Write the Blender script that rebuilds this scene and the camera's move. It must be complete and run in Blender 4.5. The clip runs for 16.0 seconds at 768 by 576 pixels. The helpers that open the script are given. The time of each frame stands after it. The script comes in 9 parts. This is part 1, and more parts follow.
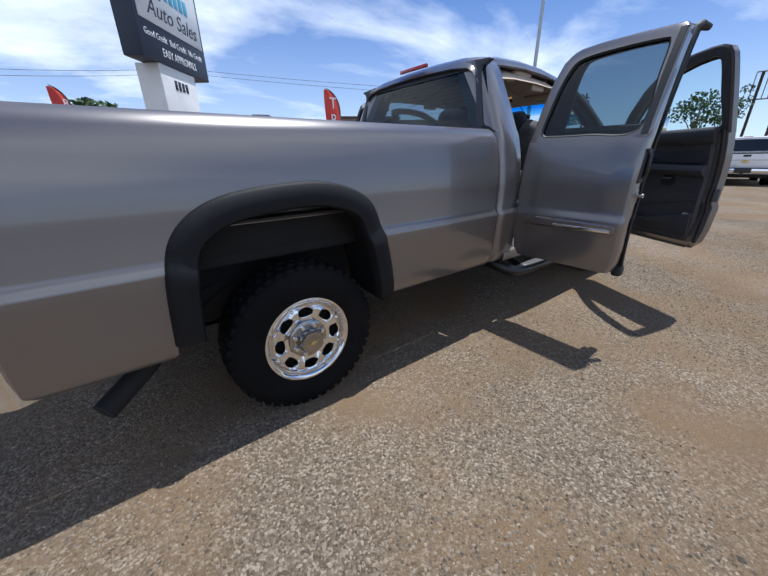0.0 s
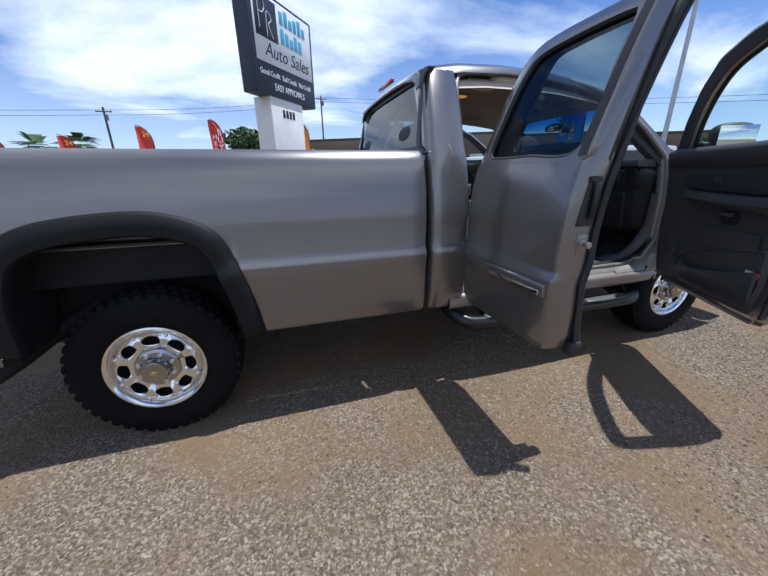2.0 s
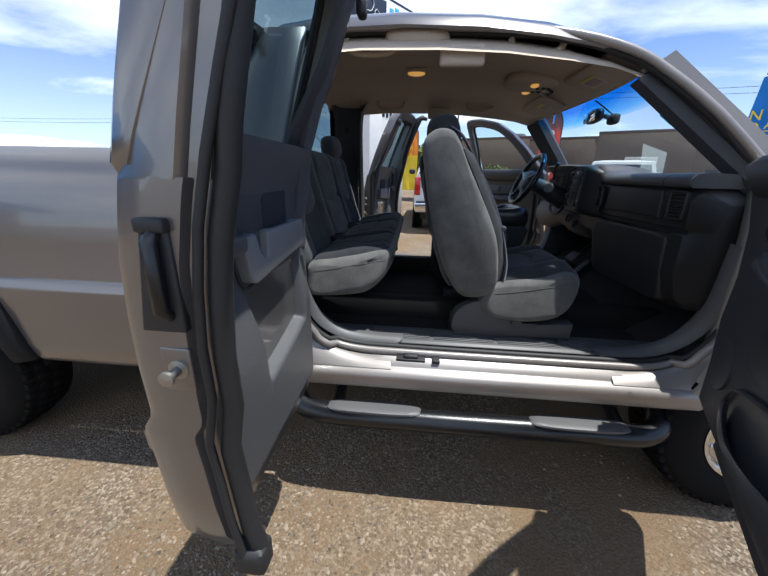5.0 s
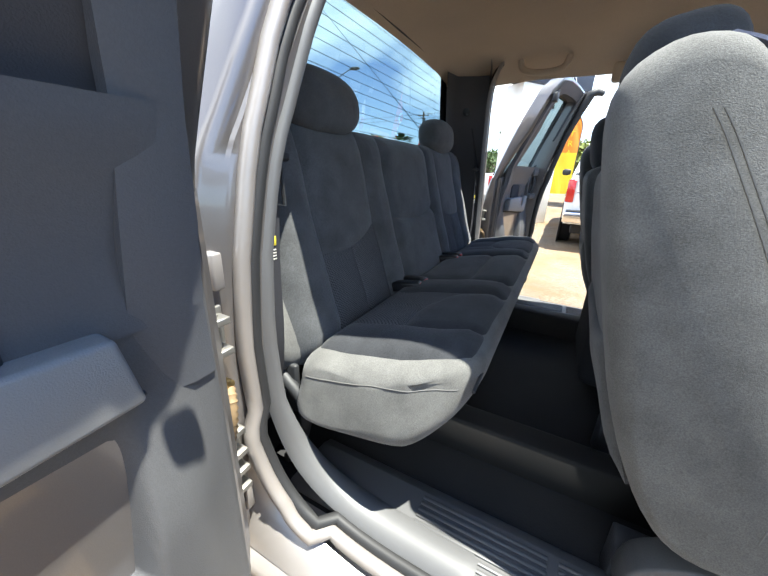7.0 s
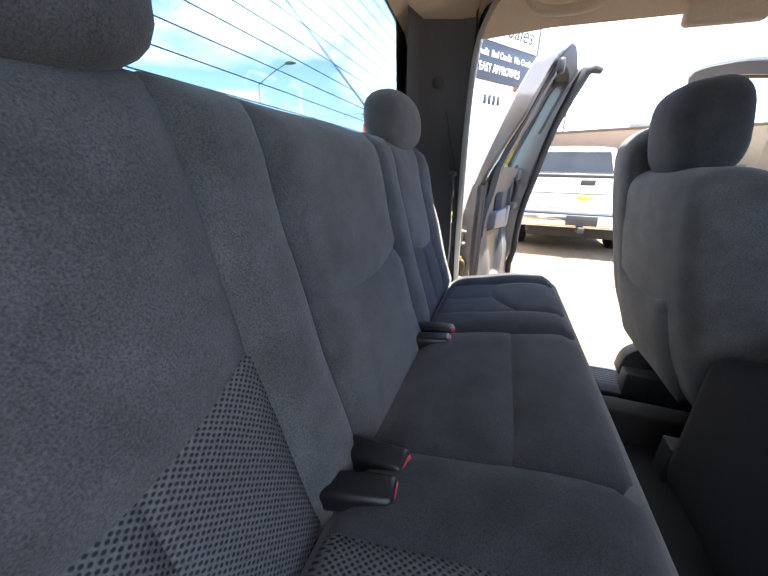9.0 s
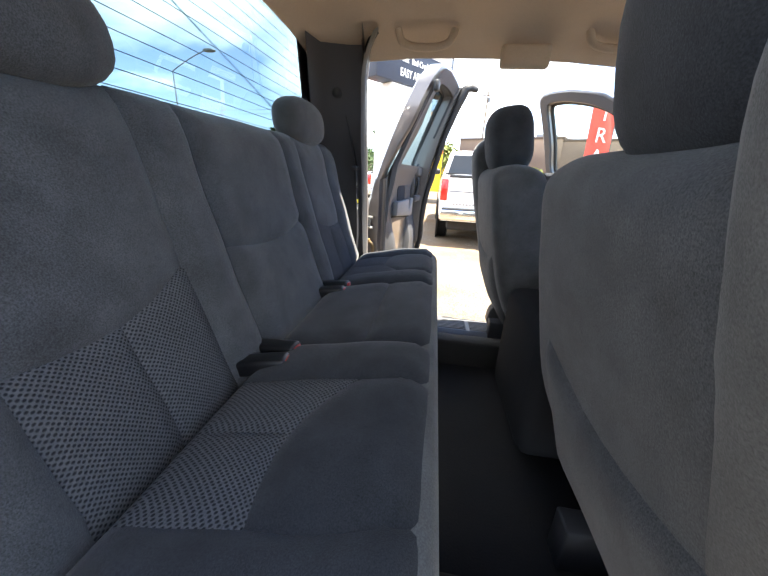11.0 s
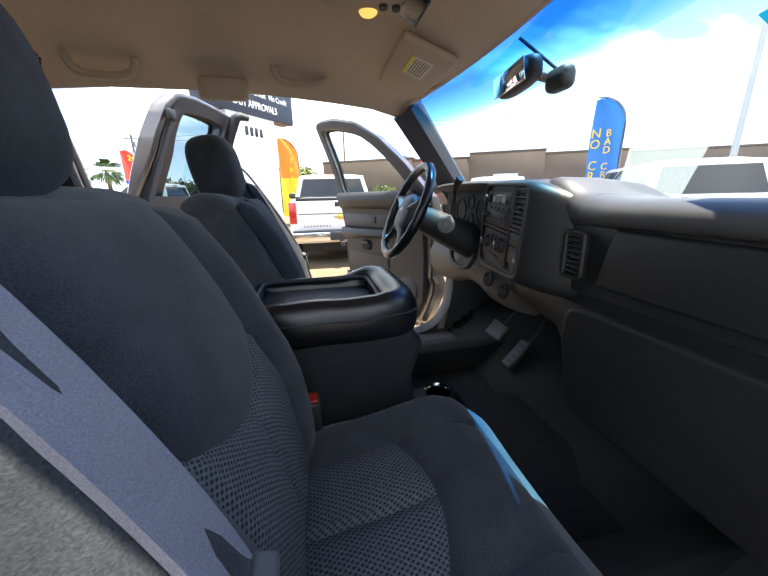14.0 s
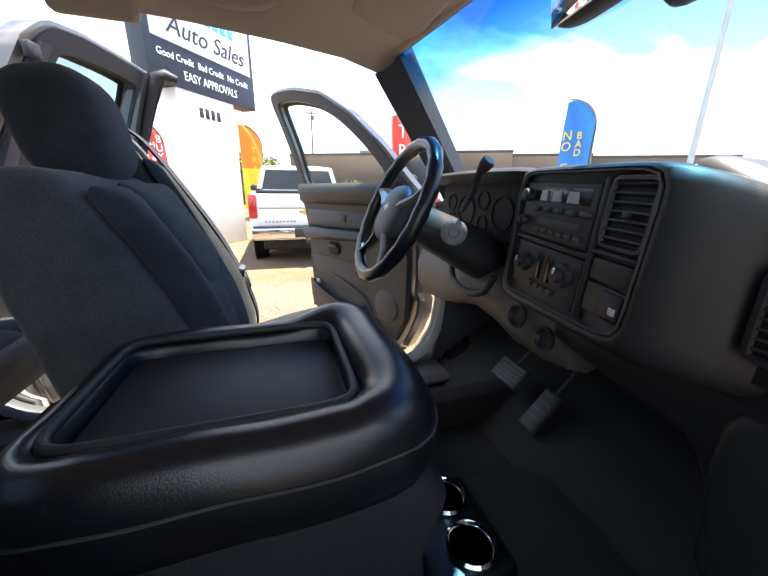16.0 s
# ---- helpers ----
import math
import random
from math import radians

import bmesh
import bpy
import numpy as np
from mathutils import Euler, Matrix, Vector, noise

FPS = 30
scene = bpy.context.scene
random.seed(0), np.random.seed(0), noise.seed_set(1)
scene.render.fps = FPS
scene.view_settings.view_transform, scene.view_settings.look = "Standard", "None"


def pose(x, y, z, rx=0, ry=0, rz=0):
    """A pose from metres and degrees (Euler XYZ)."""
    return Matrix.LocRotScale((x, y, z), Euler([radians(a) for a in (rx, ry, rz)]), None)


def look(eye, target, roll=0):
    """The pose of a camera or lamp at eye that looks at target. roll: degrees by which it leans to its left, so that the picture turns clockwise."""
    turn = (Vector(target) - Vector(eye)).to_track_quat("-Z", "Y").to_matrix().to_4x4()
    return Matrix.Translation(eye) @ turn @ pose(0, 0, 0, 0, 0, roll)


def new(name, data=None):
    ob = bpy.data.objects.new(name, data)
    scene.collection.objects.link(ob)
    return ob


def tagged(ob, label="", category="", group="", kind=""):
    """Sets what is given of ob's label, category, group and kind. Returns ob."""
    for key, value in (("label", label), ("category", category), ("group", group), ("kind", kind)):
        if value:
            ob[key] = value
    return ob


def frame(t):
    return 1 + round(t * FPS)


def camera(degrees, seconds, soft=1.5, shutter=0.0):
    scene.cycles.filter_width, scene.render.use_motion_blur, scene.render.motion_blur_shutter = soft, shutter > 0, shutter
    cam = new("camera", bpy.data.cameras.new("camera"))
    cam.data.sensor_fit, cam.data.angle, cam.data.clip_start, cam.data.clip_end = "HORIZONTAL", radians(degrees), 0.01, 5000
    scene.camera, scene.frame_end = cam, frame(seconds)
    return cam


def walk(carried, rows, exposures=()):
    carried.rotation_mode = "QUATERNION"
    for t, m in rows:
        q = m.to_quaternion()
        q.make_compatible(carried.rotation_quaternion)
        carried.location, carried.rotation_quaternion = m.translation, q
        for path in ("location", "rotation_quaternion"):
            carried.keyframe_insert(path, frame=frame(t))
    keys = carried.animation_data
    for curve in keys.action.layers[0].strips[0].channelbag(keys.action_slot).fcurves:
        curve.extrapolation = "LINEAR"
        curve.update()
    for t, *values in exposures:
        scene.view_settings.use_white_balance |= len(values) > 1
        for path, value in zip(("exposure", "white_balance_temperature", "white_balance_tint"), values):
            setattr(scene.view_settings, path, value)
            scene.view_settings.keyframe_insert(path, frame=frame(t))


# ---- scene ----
cam = camera(99.0, 16.0)
PATH = [
    (0.0, pose(-0.5676, -2.3645, 1.2455, 68.318, 0.797, -37.009)),
    (0.5, pose(-0.3028, -2.5368, 1.2561, 69.362, 1.443, -32.079)),
    (1.0, pose(0.0180, -2.5806, 1.2630, 70.517, 1.456, -28.379)),
    (1.5, pose(0.3464, -2.6152, 1.2660, 70.618, 1.402, -22.688)),
    (2.0, pose(0.6775, -2.6594, 1.2869, 70.973, 0.820, -17.265)),
    (2.5, pose(1.0058, -2.6045, 1.2948, 72.264, 0.228, -13.908)),
    (3.0, pose(1.3104, -2.5840, 1.2969, 72.457, 0.159, -9.569)),
    (3.5, pose(1.5963, -2.5543, 1.3029, 72.516, 0.160, -5.311)),
    (3.7, pose(1.7137, -2.5059, 1.2976, 72.383, 0.288, -4.466)),
    (5.8, pose(2.2863, -1.7930, 1.3581, 69.952, -2.358, 14.056)),
    (6.0, pose(2.2980, -1.6943, 1.3544, 69.981, -2.426, 16.526)),
    (6.5, pose(2.2878, -1.4461, 1.3618, 69.973, -2.519, 23.528)),
    (7.0, pose(2.1756, -1.2427, 1.3590, 70.008, -2.010, 28.256)),
    (7.5, pose(2.0375, -1.0532, 1.3773, 70.911, -1.112, 30.839)),
    (8.0, pose(1.9432, -0.8598, 1.3901, 71.346, -0.984, 32.624)),
    (8.5, pose(1.8838, -0.7102, 1.3946, 70.887, -0.784, 29.389)),
    (9.0, pose(1.8866, -0.5666, 1.3826, 70.179, -1.185, 19.510)),
    (9.5, pose(1.9385, -0.4985, 1.3694, 69.200, -1.672, 6.139)),
    (9.7, pose(1.9681, -0.4850, 1.3611, 68.668, -2.079, 0.763)),
    (11.8, pose(2.1613, -1.1135, 1.3628, 71.310, -3.337, 12.353)),
    (12.0, pose(2.2113, -1.1730, 1.3578, 70.789, -3.354, 10.388)),
    (12.5, pose(2.4314, -1.2354, 1.3600, 69.723, -3.594, 2.988)),
    (13.0, pose(2.5630, -1.1983, 1.3604, 70.997, -2.971, -5.734)),
    (13.5, pose(2.5849, -0.9944, 1.3879, 73.491, -0.124, -11.389)),
    (14.0, pose(2.6188, -0.8209, 1.3819, 74.353, 1.251, -12.084)),
    (14.5, pose(2.6628, -0.6548, 1.3978, 74.640, 0.546, -8.647)),
    (15.0, pose(2.6618, -0.5323, 1.3804, 73.651, -0.620, -5.465)),
    (15.5, pose(2.6750, -0.4400, 1.3706, 72.692, -2.226, -11.275)),
    (16.0, pose(2.6920, -0.3941, 1.3697, 73.683, -0.662, -17.218)),
]
EXPOSURES = [(0.0, 0.08, 5800, 8), (3.6, 0.12, 5650, 8), (5.8, 0.97, 6250, 4), (6.5, 1.60, 6250, 2), (7.0, 2.03, 6450, 3), (7.5, 2.22, 6800, 6), (8.0, 2.35, 6700, 6), (9.0, 3.00, 6900, 7), (9.7, 3.20, 7000, 7), (11.8, 2.30, 7000, 6), (12.5, 2.22, 7000, 6), (13.5, 2.05, 6900, 6), (16.0, 1.95, 6850, 7)]
walk(cam, PATH, EXPOSURES)

# ---- light: midday sun high over the bonnet, thin cloud ----
SUN = Vector((0.270, 0.030, 1.0)).normalized()
world = bpy.data.worlds.new("world")
scene.world = world
world.use_nodes = True
wn, wl = world.node_tree.nodes, world.node_tree.links
wn.clear()
w_out = wn.new("ShaderNodeOutputWorld")
w_bg = wn.new("ShaderNodeBackground")
w_sky = wn.new("ShaderNodeTexSky")
w_sky.sky_type = "NISHITA"
w_sky.sun_disc = False
w_sky.sun_elevation = math.asin(SUN.z)
w_sky.sun_rotation = math.atan2(SUN.x, SUN.y)
w_sky.altitude = 700
w_sky.air_density = 1.0
w_sky.dust_density = 0.5
w_sky.ozone_density = 2.5
w_co = wn.new("ShaderNodeTexCoord")
# streaks of cirrus on a flat layer: the direction divided by its height
w_sep = wn.new("ShaderNodeSeparateXYZ")
w_zmax = wn.new("ShaderNodeMath"); w_zmax.operation = "MAXIMUM"; w_zmax.inputs[1].default_value = 0.0
w_zadd = wn.new("ShaderNodeMath"); w_zadd.operation = "ADD"; w_zadd.inputs[1].default_value = 0.16
w_px = wn.new("ShaderNodeMath"); w_px.operation = "DIVIDE"
w_py = wn.new("ShaderNodeMath"); w_py.operation = "DIVIDE"
w_com = wn.new("ShaderNodeCombineXYZ")
w_map = wn.new("ShaderNodeMapping")
w_map.inputs["Rotation"].default_value = (0, 0, radians(28))
w_map.inputs["Scale"].default_value = (0.75, 1.05, 1.0)
w_map.inputs["Location"].default_value = (3.1, 1.7, 0.4)
w_n1 = wn.new("ShaderNodeTexNoise")
w_n1.inputs["Scale"].default_value = 0.85
w_n1.inputs["Detail"].default_value = 9
w_n1.inputs["Roughness"].default_value = 0.56
w_n1.inputs["Distortion"].default_value = 0.30
w_ramp = wn.new("ShaderNodeValToRGB")
w_ramp.color_ramp.elements[0].position = 0.42
w_ramp.color_ramp.elements[0].color = (0, 0, 0, 1)
w_ramp.color_ramp.elements[1].position = 0.65
w_ramp.color_ramp.elements[1].color = (1, 1, 1, 1)
w_mix = wn.new("ShaderNodeMix"); w_mix.data_type = "RGBA"
w_mul = wn.new("ShaderNodeMath"); w_mul.operation = "MULTIPLY"; w_mul.inputs[1].default_value = 0.86
w_tint = wn.new("ShaderNodeMix"); w_tint.data_type = "RGBA"; w_tint.blend_type = "MULTIPLY"
w_tint.inputs["Factor"].default_value = 1.0
w_tint.inputs[7].default_value = (0.52, 1.10, 1.80, 1)
wl.new(w_co.outputs["Generated"], w_sep.inputs[0])
wl.new(w_sep.outputs[2], w_zmax.inputs[0])
wl.new(w_zmax.outputs[0], w_zadd.inputs[0])
wl.new(w_sep.outputs[0], w_px.inputs[0]); wl.new(w_zadd.outputs[0], w_px.inputs[1])
wl.new(w_sep.outputs[1], w_py.inputs[0]); wl.new(w_zadd.outputs[0], w_py.inputs[1])
wl.new(w_px.outputs[0], w_com.inputs[0]); wl.new(w_py.outputs[0], w_com.inputs[1])
wl.new(w_com.outputs[0], w_map.inputs[0])
wl.new(w_map.outputs[0], w_n1.inputs["Vector"])
wl.new(w_n1.outputs["Fac"], w_ramp.inputs[0])
wl.new(w_ramp.outputs[0], w_mul.inputs[0])
# white haze towards the horizon
w_inv = wn.new("ShaderNodeMath"); w_inv.operation = "SUBTRACT"; w_inv.inputs[0].default_value = 1.0
w_pow = wn.new("ShaderNodeMath"); w_pow.operation = "POWER"; w_pow.inputs[1].default_value = 4.5
w_haz = wn.new("ShaderNodeMath"); w_haz.operation = "MULTIPLY"; w_haz.inputs[1].default_value = 0.62
w_sum = wn.new("ShaderNodeMath"); w_sum.operation = "MAXIMUM"
wl.new(w_zmax.outputs[0], w_inv.inputs[1]); wl.new(w_inv.outputs[0], w_pow.inputs[0]); wl.new(w_pow.outputs[0], w_haz.inputs[0])
wl.new(w_mul.outputs[0], w_sum.inputs[0]); wl.new(w_haz.outputs[0], w_sum.inputs[1])
wl.new(w_sky.outputs[0], w_tint.inputs[6])
wl.new(w_sum.outputs[0], w_mix.inputs["Factor"])
wl.new(w_tint.outputs[2], w_mix.inputs[6])
w_mix.inputs[7].default_value = (19.5, 19.9, 20.3, 1)
wl.new(w_mix.outputs[2], w_bg.inputs[0])
w_bg.inputs[1].default_value = 0.060
wl.new(w_bg.outputs[0], w_out.inputs[0])

sun_data = bpy.data.lights.new("sun", "SUN")
sun_data.energy = 5.0
sun_data.angle = radians(0.55)
sun_data.color = (1.0, 0.95, 0.88)
sun_ob = new("sun", sun_data)
sun_ob.matrix_world = look(SUN * 50, (0, 0, 0))

# ---- materials ----
def mat(name, color, rough=0.6, metal=0.0, vary=0.12, vscale=3.0, fine=0.0, fscale=200.0, bump=0.0, bscale=200.0,
        coat=0.0, dirt=None, dirt_amount=0.0, spec=0.5, sheen=0.0, emit=None, strength=0.0, island=0.0, detail=4.0):
    """A surface with a broad and a fine variation of colour, a bump and dirt patches."""
    m = bpy.data.materials.new(name)
    m.use_nodes = True
    n, l = m.node_tree.nodes, m.node_tree.links
    b = n["Principled BSDF"]
    co = n.new("ShaderNodeTexCoord")
    n1 = n.new("ShaderNodeTexNoise"); n1.inputs["Scale"].default_value = vscale; n1.inputs["Detail"].default_value = 5
    l.new(co.outputs["Object"], n1.inputs["Vector"])
    hsv = n.new("ShaderNodeHueSaturation"); hsv.inputs["Color"].default_value = (*color, 1)
    mr = n.new("ShaderNodeMapRange")
    mr.inputs["From Min"].default_value, mr.inputs["From Max"].default_value = 0.25, 0.75
    mr.inputs["To Min"].default_value, mr.inputs["To Max"].default_value = 1 - vary, 1 + vary
    l.new(n1.outputs["Fac"], mr.inputs["Value"])
    val = mr.outputs[0]
    if fine:
        n2 = n.new("ShaderNodeTexNoise"); n2.inputs["Scale"].default_value = fscale; n2.inputs["Detail"].default_value = detail
        l.new(co.outputs["Object"], n2.inputs["Vector"])
        mr2 = n.new("ShaderNodeMapRange")
        mr2.inputs["From Min"].default_value, mr2.inputs["From Max"].default_value = 0.3, 0.7
        mr2.inputs["To Min"].default_value, mr2.inputs["To Max"].default_value = 1 - fine, 1 + fine
        l.new(n2.outputs["Fac"], mr2.inputs["Value"])
        mu = n.new("ShaderNodeMath"); mu.operation = "MULTIPLY"
        l.new(val, mu.inputs[0]); l.new(mr2.outputs[0], mu.inputs[1])
        val = mu.outputs[0]
    if island:
        oi = n.new("ShaderNodeNewGeometry")
        mr3 = n.new("ShaderNodeMapRange")
        mr3.inputs["To Min"].default_value, mr3.inputs["To Max"].default_value = 1 - island, 1 + island
        l.new(oi.outputs["Random Per Island"], mr3.inputs["Value"])
        mu = n.new("ShaderNodeMath"); mu.operation = "MULTIPLY"
        l.new(val, mu.inputs[0]); l.new(mr3.outputs[0], mu.inputs[1])
        val = mu.outputs[0]
    l.new(val, hsv.inputs["Value"])
    col = hsv.outputs[0]
    if dirt:
        n3 = n.new("ShaderNodeTexNoise"); n3.inputs["Scale"].default_value = 2.2; n3.inputs["Detail"].default_value = 8
        n3.inputs["Roughness"].default_value = 0.65
        l.new(co.outputs["Object"], n3.inputs["Vector"])
        rp = n.new("ShaderNodeMapRange")
        rp.inputs["From Min"].default_value, rp.inputs["From Max"].default_value = 0.5, 0.72
        rp.inputs["To Min"].default_value, rp.inputs["To Max"].default_value = 0, dirt_amount
        l.new(n3.outputs["Fac"], rp.inputs["Value"])
        mx = n.new("ShaderNodeMix"); mx.data_type = "RGBA"
        l.new(rp.outputs[0], mx.inputs["Factor"]); l.new(col, mx.inputs[6]); mx.inputs[7].default_value = (*dirt, 1)
        col = mx.outputs[2]
    l.new(col, b.inputs["Base Color"])
    b.inputs["Roughness"].default_value = rough
    b.inputs["Metallic"].default_value = metal
    b.inputs["Specular IOR Level"].default_value = spec
    if coat:
        b.inputs["Coat Weight"].default_value = coat
        b.inputs["Coat Roughness"].default_value = 0.05
    if sheen:
        b.inputs["Sheen Weight"].default_value = sheen
        b.inputs["Sheen Roughness"].default_value = 0.5
    if bump:
        n4 = n.new("ShaderNodeTexNoise"); n4.inputs["Scale"].default_value = bscale; n4.inputs["Detail"].default_value = 3
        l.new(co.outputs["Object"], n4.inputs["Vector"])
        bp = n.new("ShaderNodeBump"); bp.inputs["Strength"].default_value = bump; bp.inputs["Distance"].default_value = 0.002
        l.new(n4.outputs["Fac"], bp.inputs["Height"]); l.new(bp.outputs[0], b.inputs["Normal"])
    if emit:
        b.inputs["Emission Color"].default_value = (*emit, 1)
        b.inputs["Emission Strength"].default_value = strength
    return m


def glass(name, color, alpha_rough=0.0, mix=0.9):
    """A thin tinted pane: mostly passes light, with a mirror-like gloss."""
    m = bpy.data.materials.new(name)
    m.use_nodes = True
    n, l = m.node_tree.nodes, m.node_tree.links
    n.clear()
    o = n.new("ShaderNodeOutputMaterial")
    t = n.new("ShaderNodeBsdfTransparent"); t.inputs[0].default_value = (*color, 1)
    g = n.new("ShaderNodeBsdfGlossy"); g.inputs["Roughness"].default_value = 0.01
    lw = n.new("ShaderNodeLayerWeight"); lw.inputs["Blend"].default_value = 0.5
    pw = n.new("ShaderNodeMath"); pw.operation = "POWER"; pw.inputs[1].default_value = 4.0
    f = n.new("ShaderNodeMapRange")
    f.inputs["To Min"].default_value, f.inputs["To Max"].default_value = 0.045, 0.75
    l.new(lw.outputs["Facing"], pw.inputs[0]); l.new(pw.outputs[0], f.inputs["Value"])
    mx = n.new("ShaderNodeMixShader")
    l.new(f.outputs[0], mx.inputs[0]); l.new(t.outputs[0], mx.inputs[1]); l.new(g.outputs[0], mx.inputs[2])
    l.new(mx.outputs[0], o.inputs[0])
    return m


M = {}
M["paint"] = mat("pewter_paint", (0.193, 0.178, 0.171), 0.30, 0.62, 0.03, 1.2, fine=0.05, fscale=900, coat=0.9, dirt=(0.30, 0.25, 0.20), dirt_amount=0.08)
M["paint_in"] = mat("pewter_jamb_paint", (0.30, 0.275, 0.258), 0.38, 0.35, 0.06, 6, coat=0.3, dirt=(0.25, 0.2, 0.16), dirt_amount=0.25)
M["black_plastic"] = mat("black_plastic", (0.022, 0.023, 0.025), 0.55, 0, 0.15, 6, bump=0.25, bscale=500)
M["flare"] = mat("charcoal_flare_plastic", (0.009, 0.0095, 0.011), 0.6, 0, 0.15, 5, bump=0.35, bscale=420, spec=0.22, dirt=(0.04, 0.036, 0.032), dirt_amount=0.2)
M["rubber"] = mat("tyre_rubber", (0.006, 0.006, 0.0065), 0.75, 0, 0.2, 8, bump=0.3, bscale=150, dirt=(0.03, 0.027, 0.024), dirt_amount=0.3, spec=0.12)
M["weather"] = mat("weatherstrip_rubber", (0.018, 0.018, 0.019), 0.6, 0, 0.1, 8)
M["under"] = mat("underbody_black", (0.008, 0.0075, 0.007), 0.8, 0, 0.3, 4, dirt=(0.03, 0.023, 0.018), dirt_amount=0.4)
M["liner"] = mat("inner_wheel_house_paint", (0.035, 0.030, 0.027), 0.6, 0.2, 0.2, 5, dirt=(0.04, 0.03, 0.025), dirt_amount=0.6)
M["rust"] = mat("rusty_frame", (0.06, 0.04, 0.03), 0.8, 0.2, 0.3, 9)
M["chrome"] = mat("chrome", (0.78, 0.78, 0.78), 0.10, 1.0, 0.03, 10, dirt=(0.35, 0.32, 0.28), dirt_amount=0.12)
M["cap"] = mat("dark_chrome_cap", (0.38, 0.37, 0.36), 0.16, 1.0, 0.05, 10, dirt=(0.10, 0.09, 0.08), dirt_amount=0.3)
M["steel"] = mat("zinc_steel", (0.38, 0.365, 0.335), 0.45, 0.9, 0.1, 20)
M["brass"] = mat("brass_pin", (0.55, 0.40, 0.18), 0.3, 1.0, 0.1, 20)
M["sleeve"] = mat("tan_rubber_sleeve", (0.20, 0.135, 0.07), 0.7, 0, 0.2, 20)
M["gold"] = mat("gold_badge", (0.65, 0.50, 0.16), 0.3, 0.8, 0.05, 20)
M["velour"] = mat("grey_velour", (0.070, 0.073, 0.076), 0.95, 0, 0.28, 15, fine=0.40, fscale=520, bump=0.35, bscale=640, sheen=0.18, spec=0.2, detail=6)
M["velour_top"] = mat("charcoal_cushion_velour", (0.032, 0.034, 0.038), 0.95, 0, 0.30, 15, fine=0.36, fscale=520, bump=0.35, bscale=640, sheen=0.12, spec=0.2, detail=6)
# pale side cloth, lightened further for the daylight falling on it
M["velour_side"] = mat("daylit_side_velour", (0.112, 0.111, 0.106), 0.95, 0, 0.26, 14, fine=0.24, fscale=460, bump=0.3, bscale=640, sheen=0.15, spec=0.2, detail=6)
M["console_cloth"] = mat("charcoal_console_cloth", (0.019, 0.020, 0.023), 0.9, 0, 0.15, 5, fine=0.15, fscale=500, bump=0.3, bscale=420, spec=0.2)
M["seam"] = mat("seam_thread", (0.03, 0.031, 0.033), 0.9, 0, 0.1, 20)
M["thread"] = mat("light_stitching", (0.115, 0.112, 0.107), 0.9, 0, 0.1, 20)
M["trim_grey"] = mat("grey_door_trim_plastic", (0.20, 0.199, 0.198), 0.45, 0, 0.06, 4, bump=0.25, bscale=600, spec=0.4)
M["trim_char"] = mat("slate_trim_plastic", (0.074, 0.077, 0.086), 0.5, 0, 0.1, 4, fine=0.05, fscale=300, bump=0.25, bscale=600, spec=0.4)
M["trim_mid"] = mat("mid_grey_door_trim_plastic", (0.078, 0.078, 0.081), 0.5, 0, 0.08, 4, fine=0.06, fscale=300, bump=0.25, bscale=600, spec=0.35)
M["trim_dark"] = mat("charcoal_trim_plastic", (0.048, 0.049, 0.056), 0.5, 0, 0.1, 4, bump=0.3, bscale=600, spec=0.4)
M["cloth_dark"] = mat("charcoal_door_cloth", (0.035, 0.037, 0.043), 0.95, 0, 0.1, 6, fine=0.25, fscale=500, bump=0.3, bscale=600, spec=0.2)
# pad plastic, lightened to carry the sun on the dash top
M["dash"] = mat("sunlit_dash_plastic", (0.062, 0.062, 0.064), 0.42, 0, 0.12, 5, bump=0.07, bscale=620, spec=0.5)
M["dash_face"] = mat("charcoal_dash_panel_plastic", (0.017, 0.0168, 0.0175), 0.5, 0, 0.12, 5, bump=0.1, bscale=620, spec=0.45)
M["trim_door"] = mat("taupe_door_trim_plastic", (0.037, 0.036, 0.036), 0.5, 0, 0.08, 4, fine=0.06, fscale=300, bump=0.25, bscale=600, spec=0.35)
M["dash_low"] = mat("pewter_lower_dash_plastic", (0.125, 0.108, 0.094), 0.55, 0, 0.08, 5, bump=0.3, bscale=480, spec=0.4)
M["vinyl"] = mat("black_vinyl", (0.008, 0.009, 0.011), 0.29, 0, 0.15, 10, bump=0.14, bscale=520, spec=0.5)
M["carpet"] = mat("black_floor_vinyl", (0.026, 0.026, 0.027), 0.8, 0, 0.2, 4, bump=0.4, bscale=200, spec=0.25, dirt=(0.03, 0.028, 0.026), dirt_amount=0.25)
M["scuff"] = mat("grey_scuff_plate", (0.095, 0.095, 0.097), 0.5, 0, 0.08, 5, bump=0.06, bscale=500, dirt=(0.10, 0.09, 0.08), dirt_amount=0.3)
M["headliner"] = mat("tan_headliner_cloth", (0.57, 0.47, 0.375), 0.95, 0, 0.06, 4, fine=0.10, fscale=500, bump=0.3, bscale=500, spec=0.1)
M["visor"] = mat("tan_visor_cloth", (0.52, 0.435, 0.35), 0.95, 0, 0.05, 6, fine=0.08, fscale=500, bump=0.3, bscale=500, spec=0.1)
M["belt"] = mat("grey_seat_belt_webbing", (0.20, 0.195, 0.225), 0.7, 0, 0.08, 12, fine=0.2, fscale=700, bump=0.3, bscale=700)
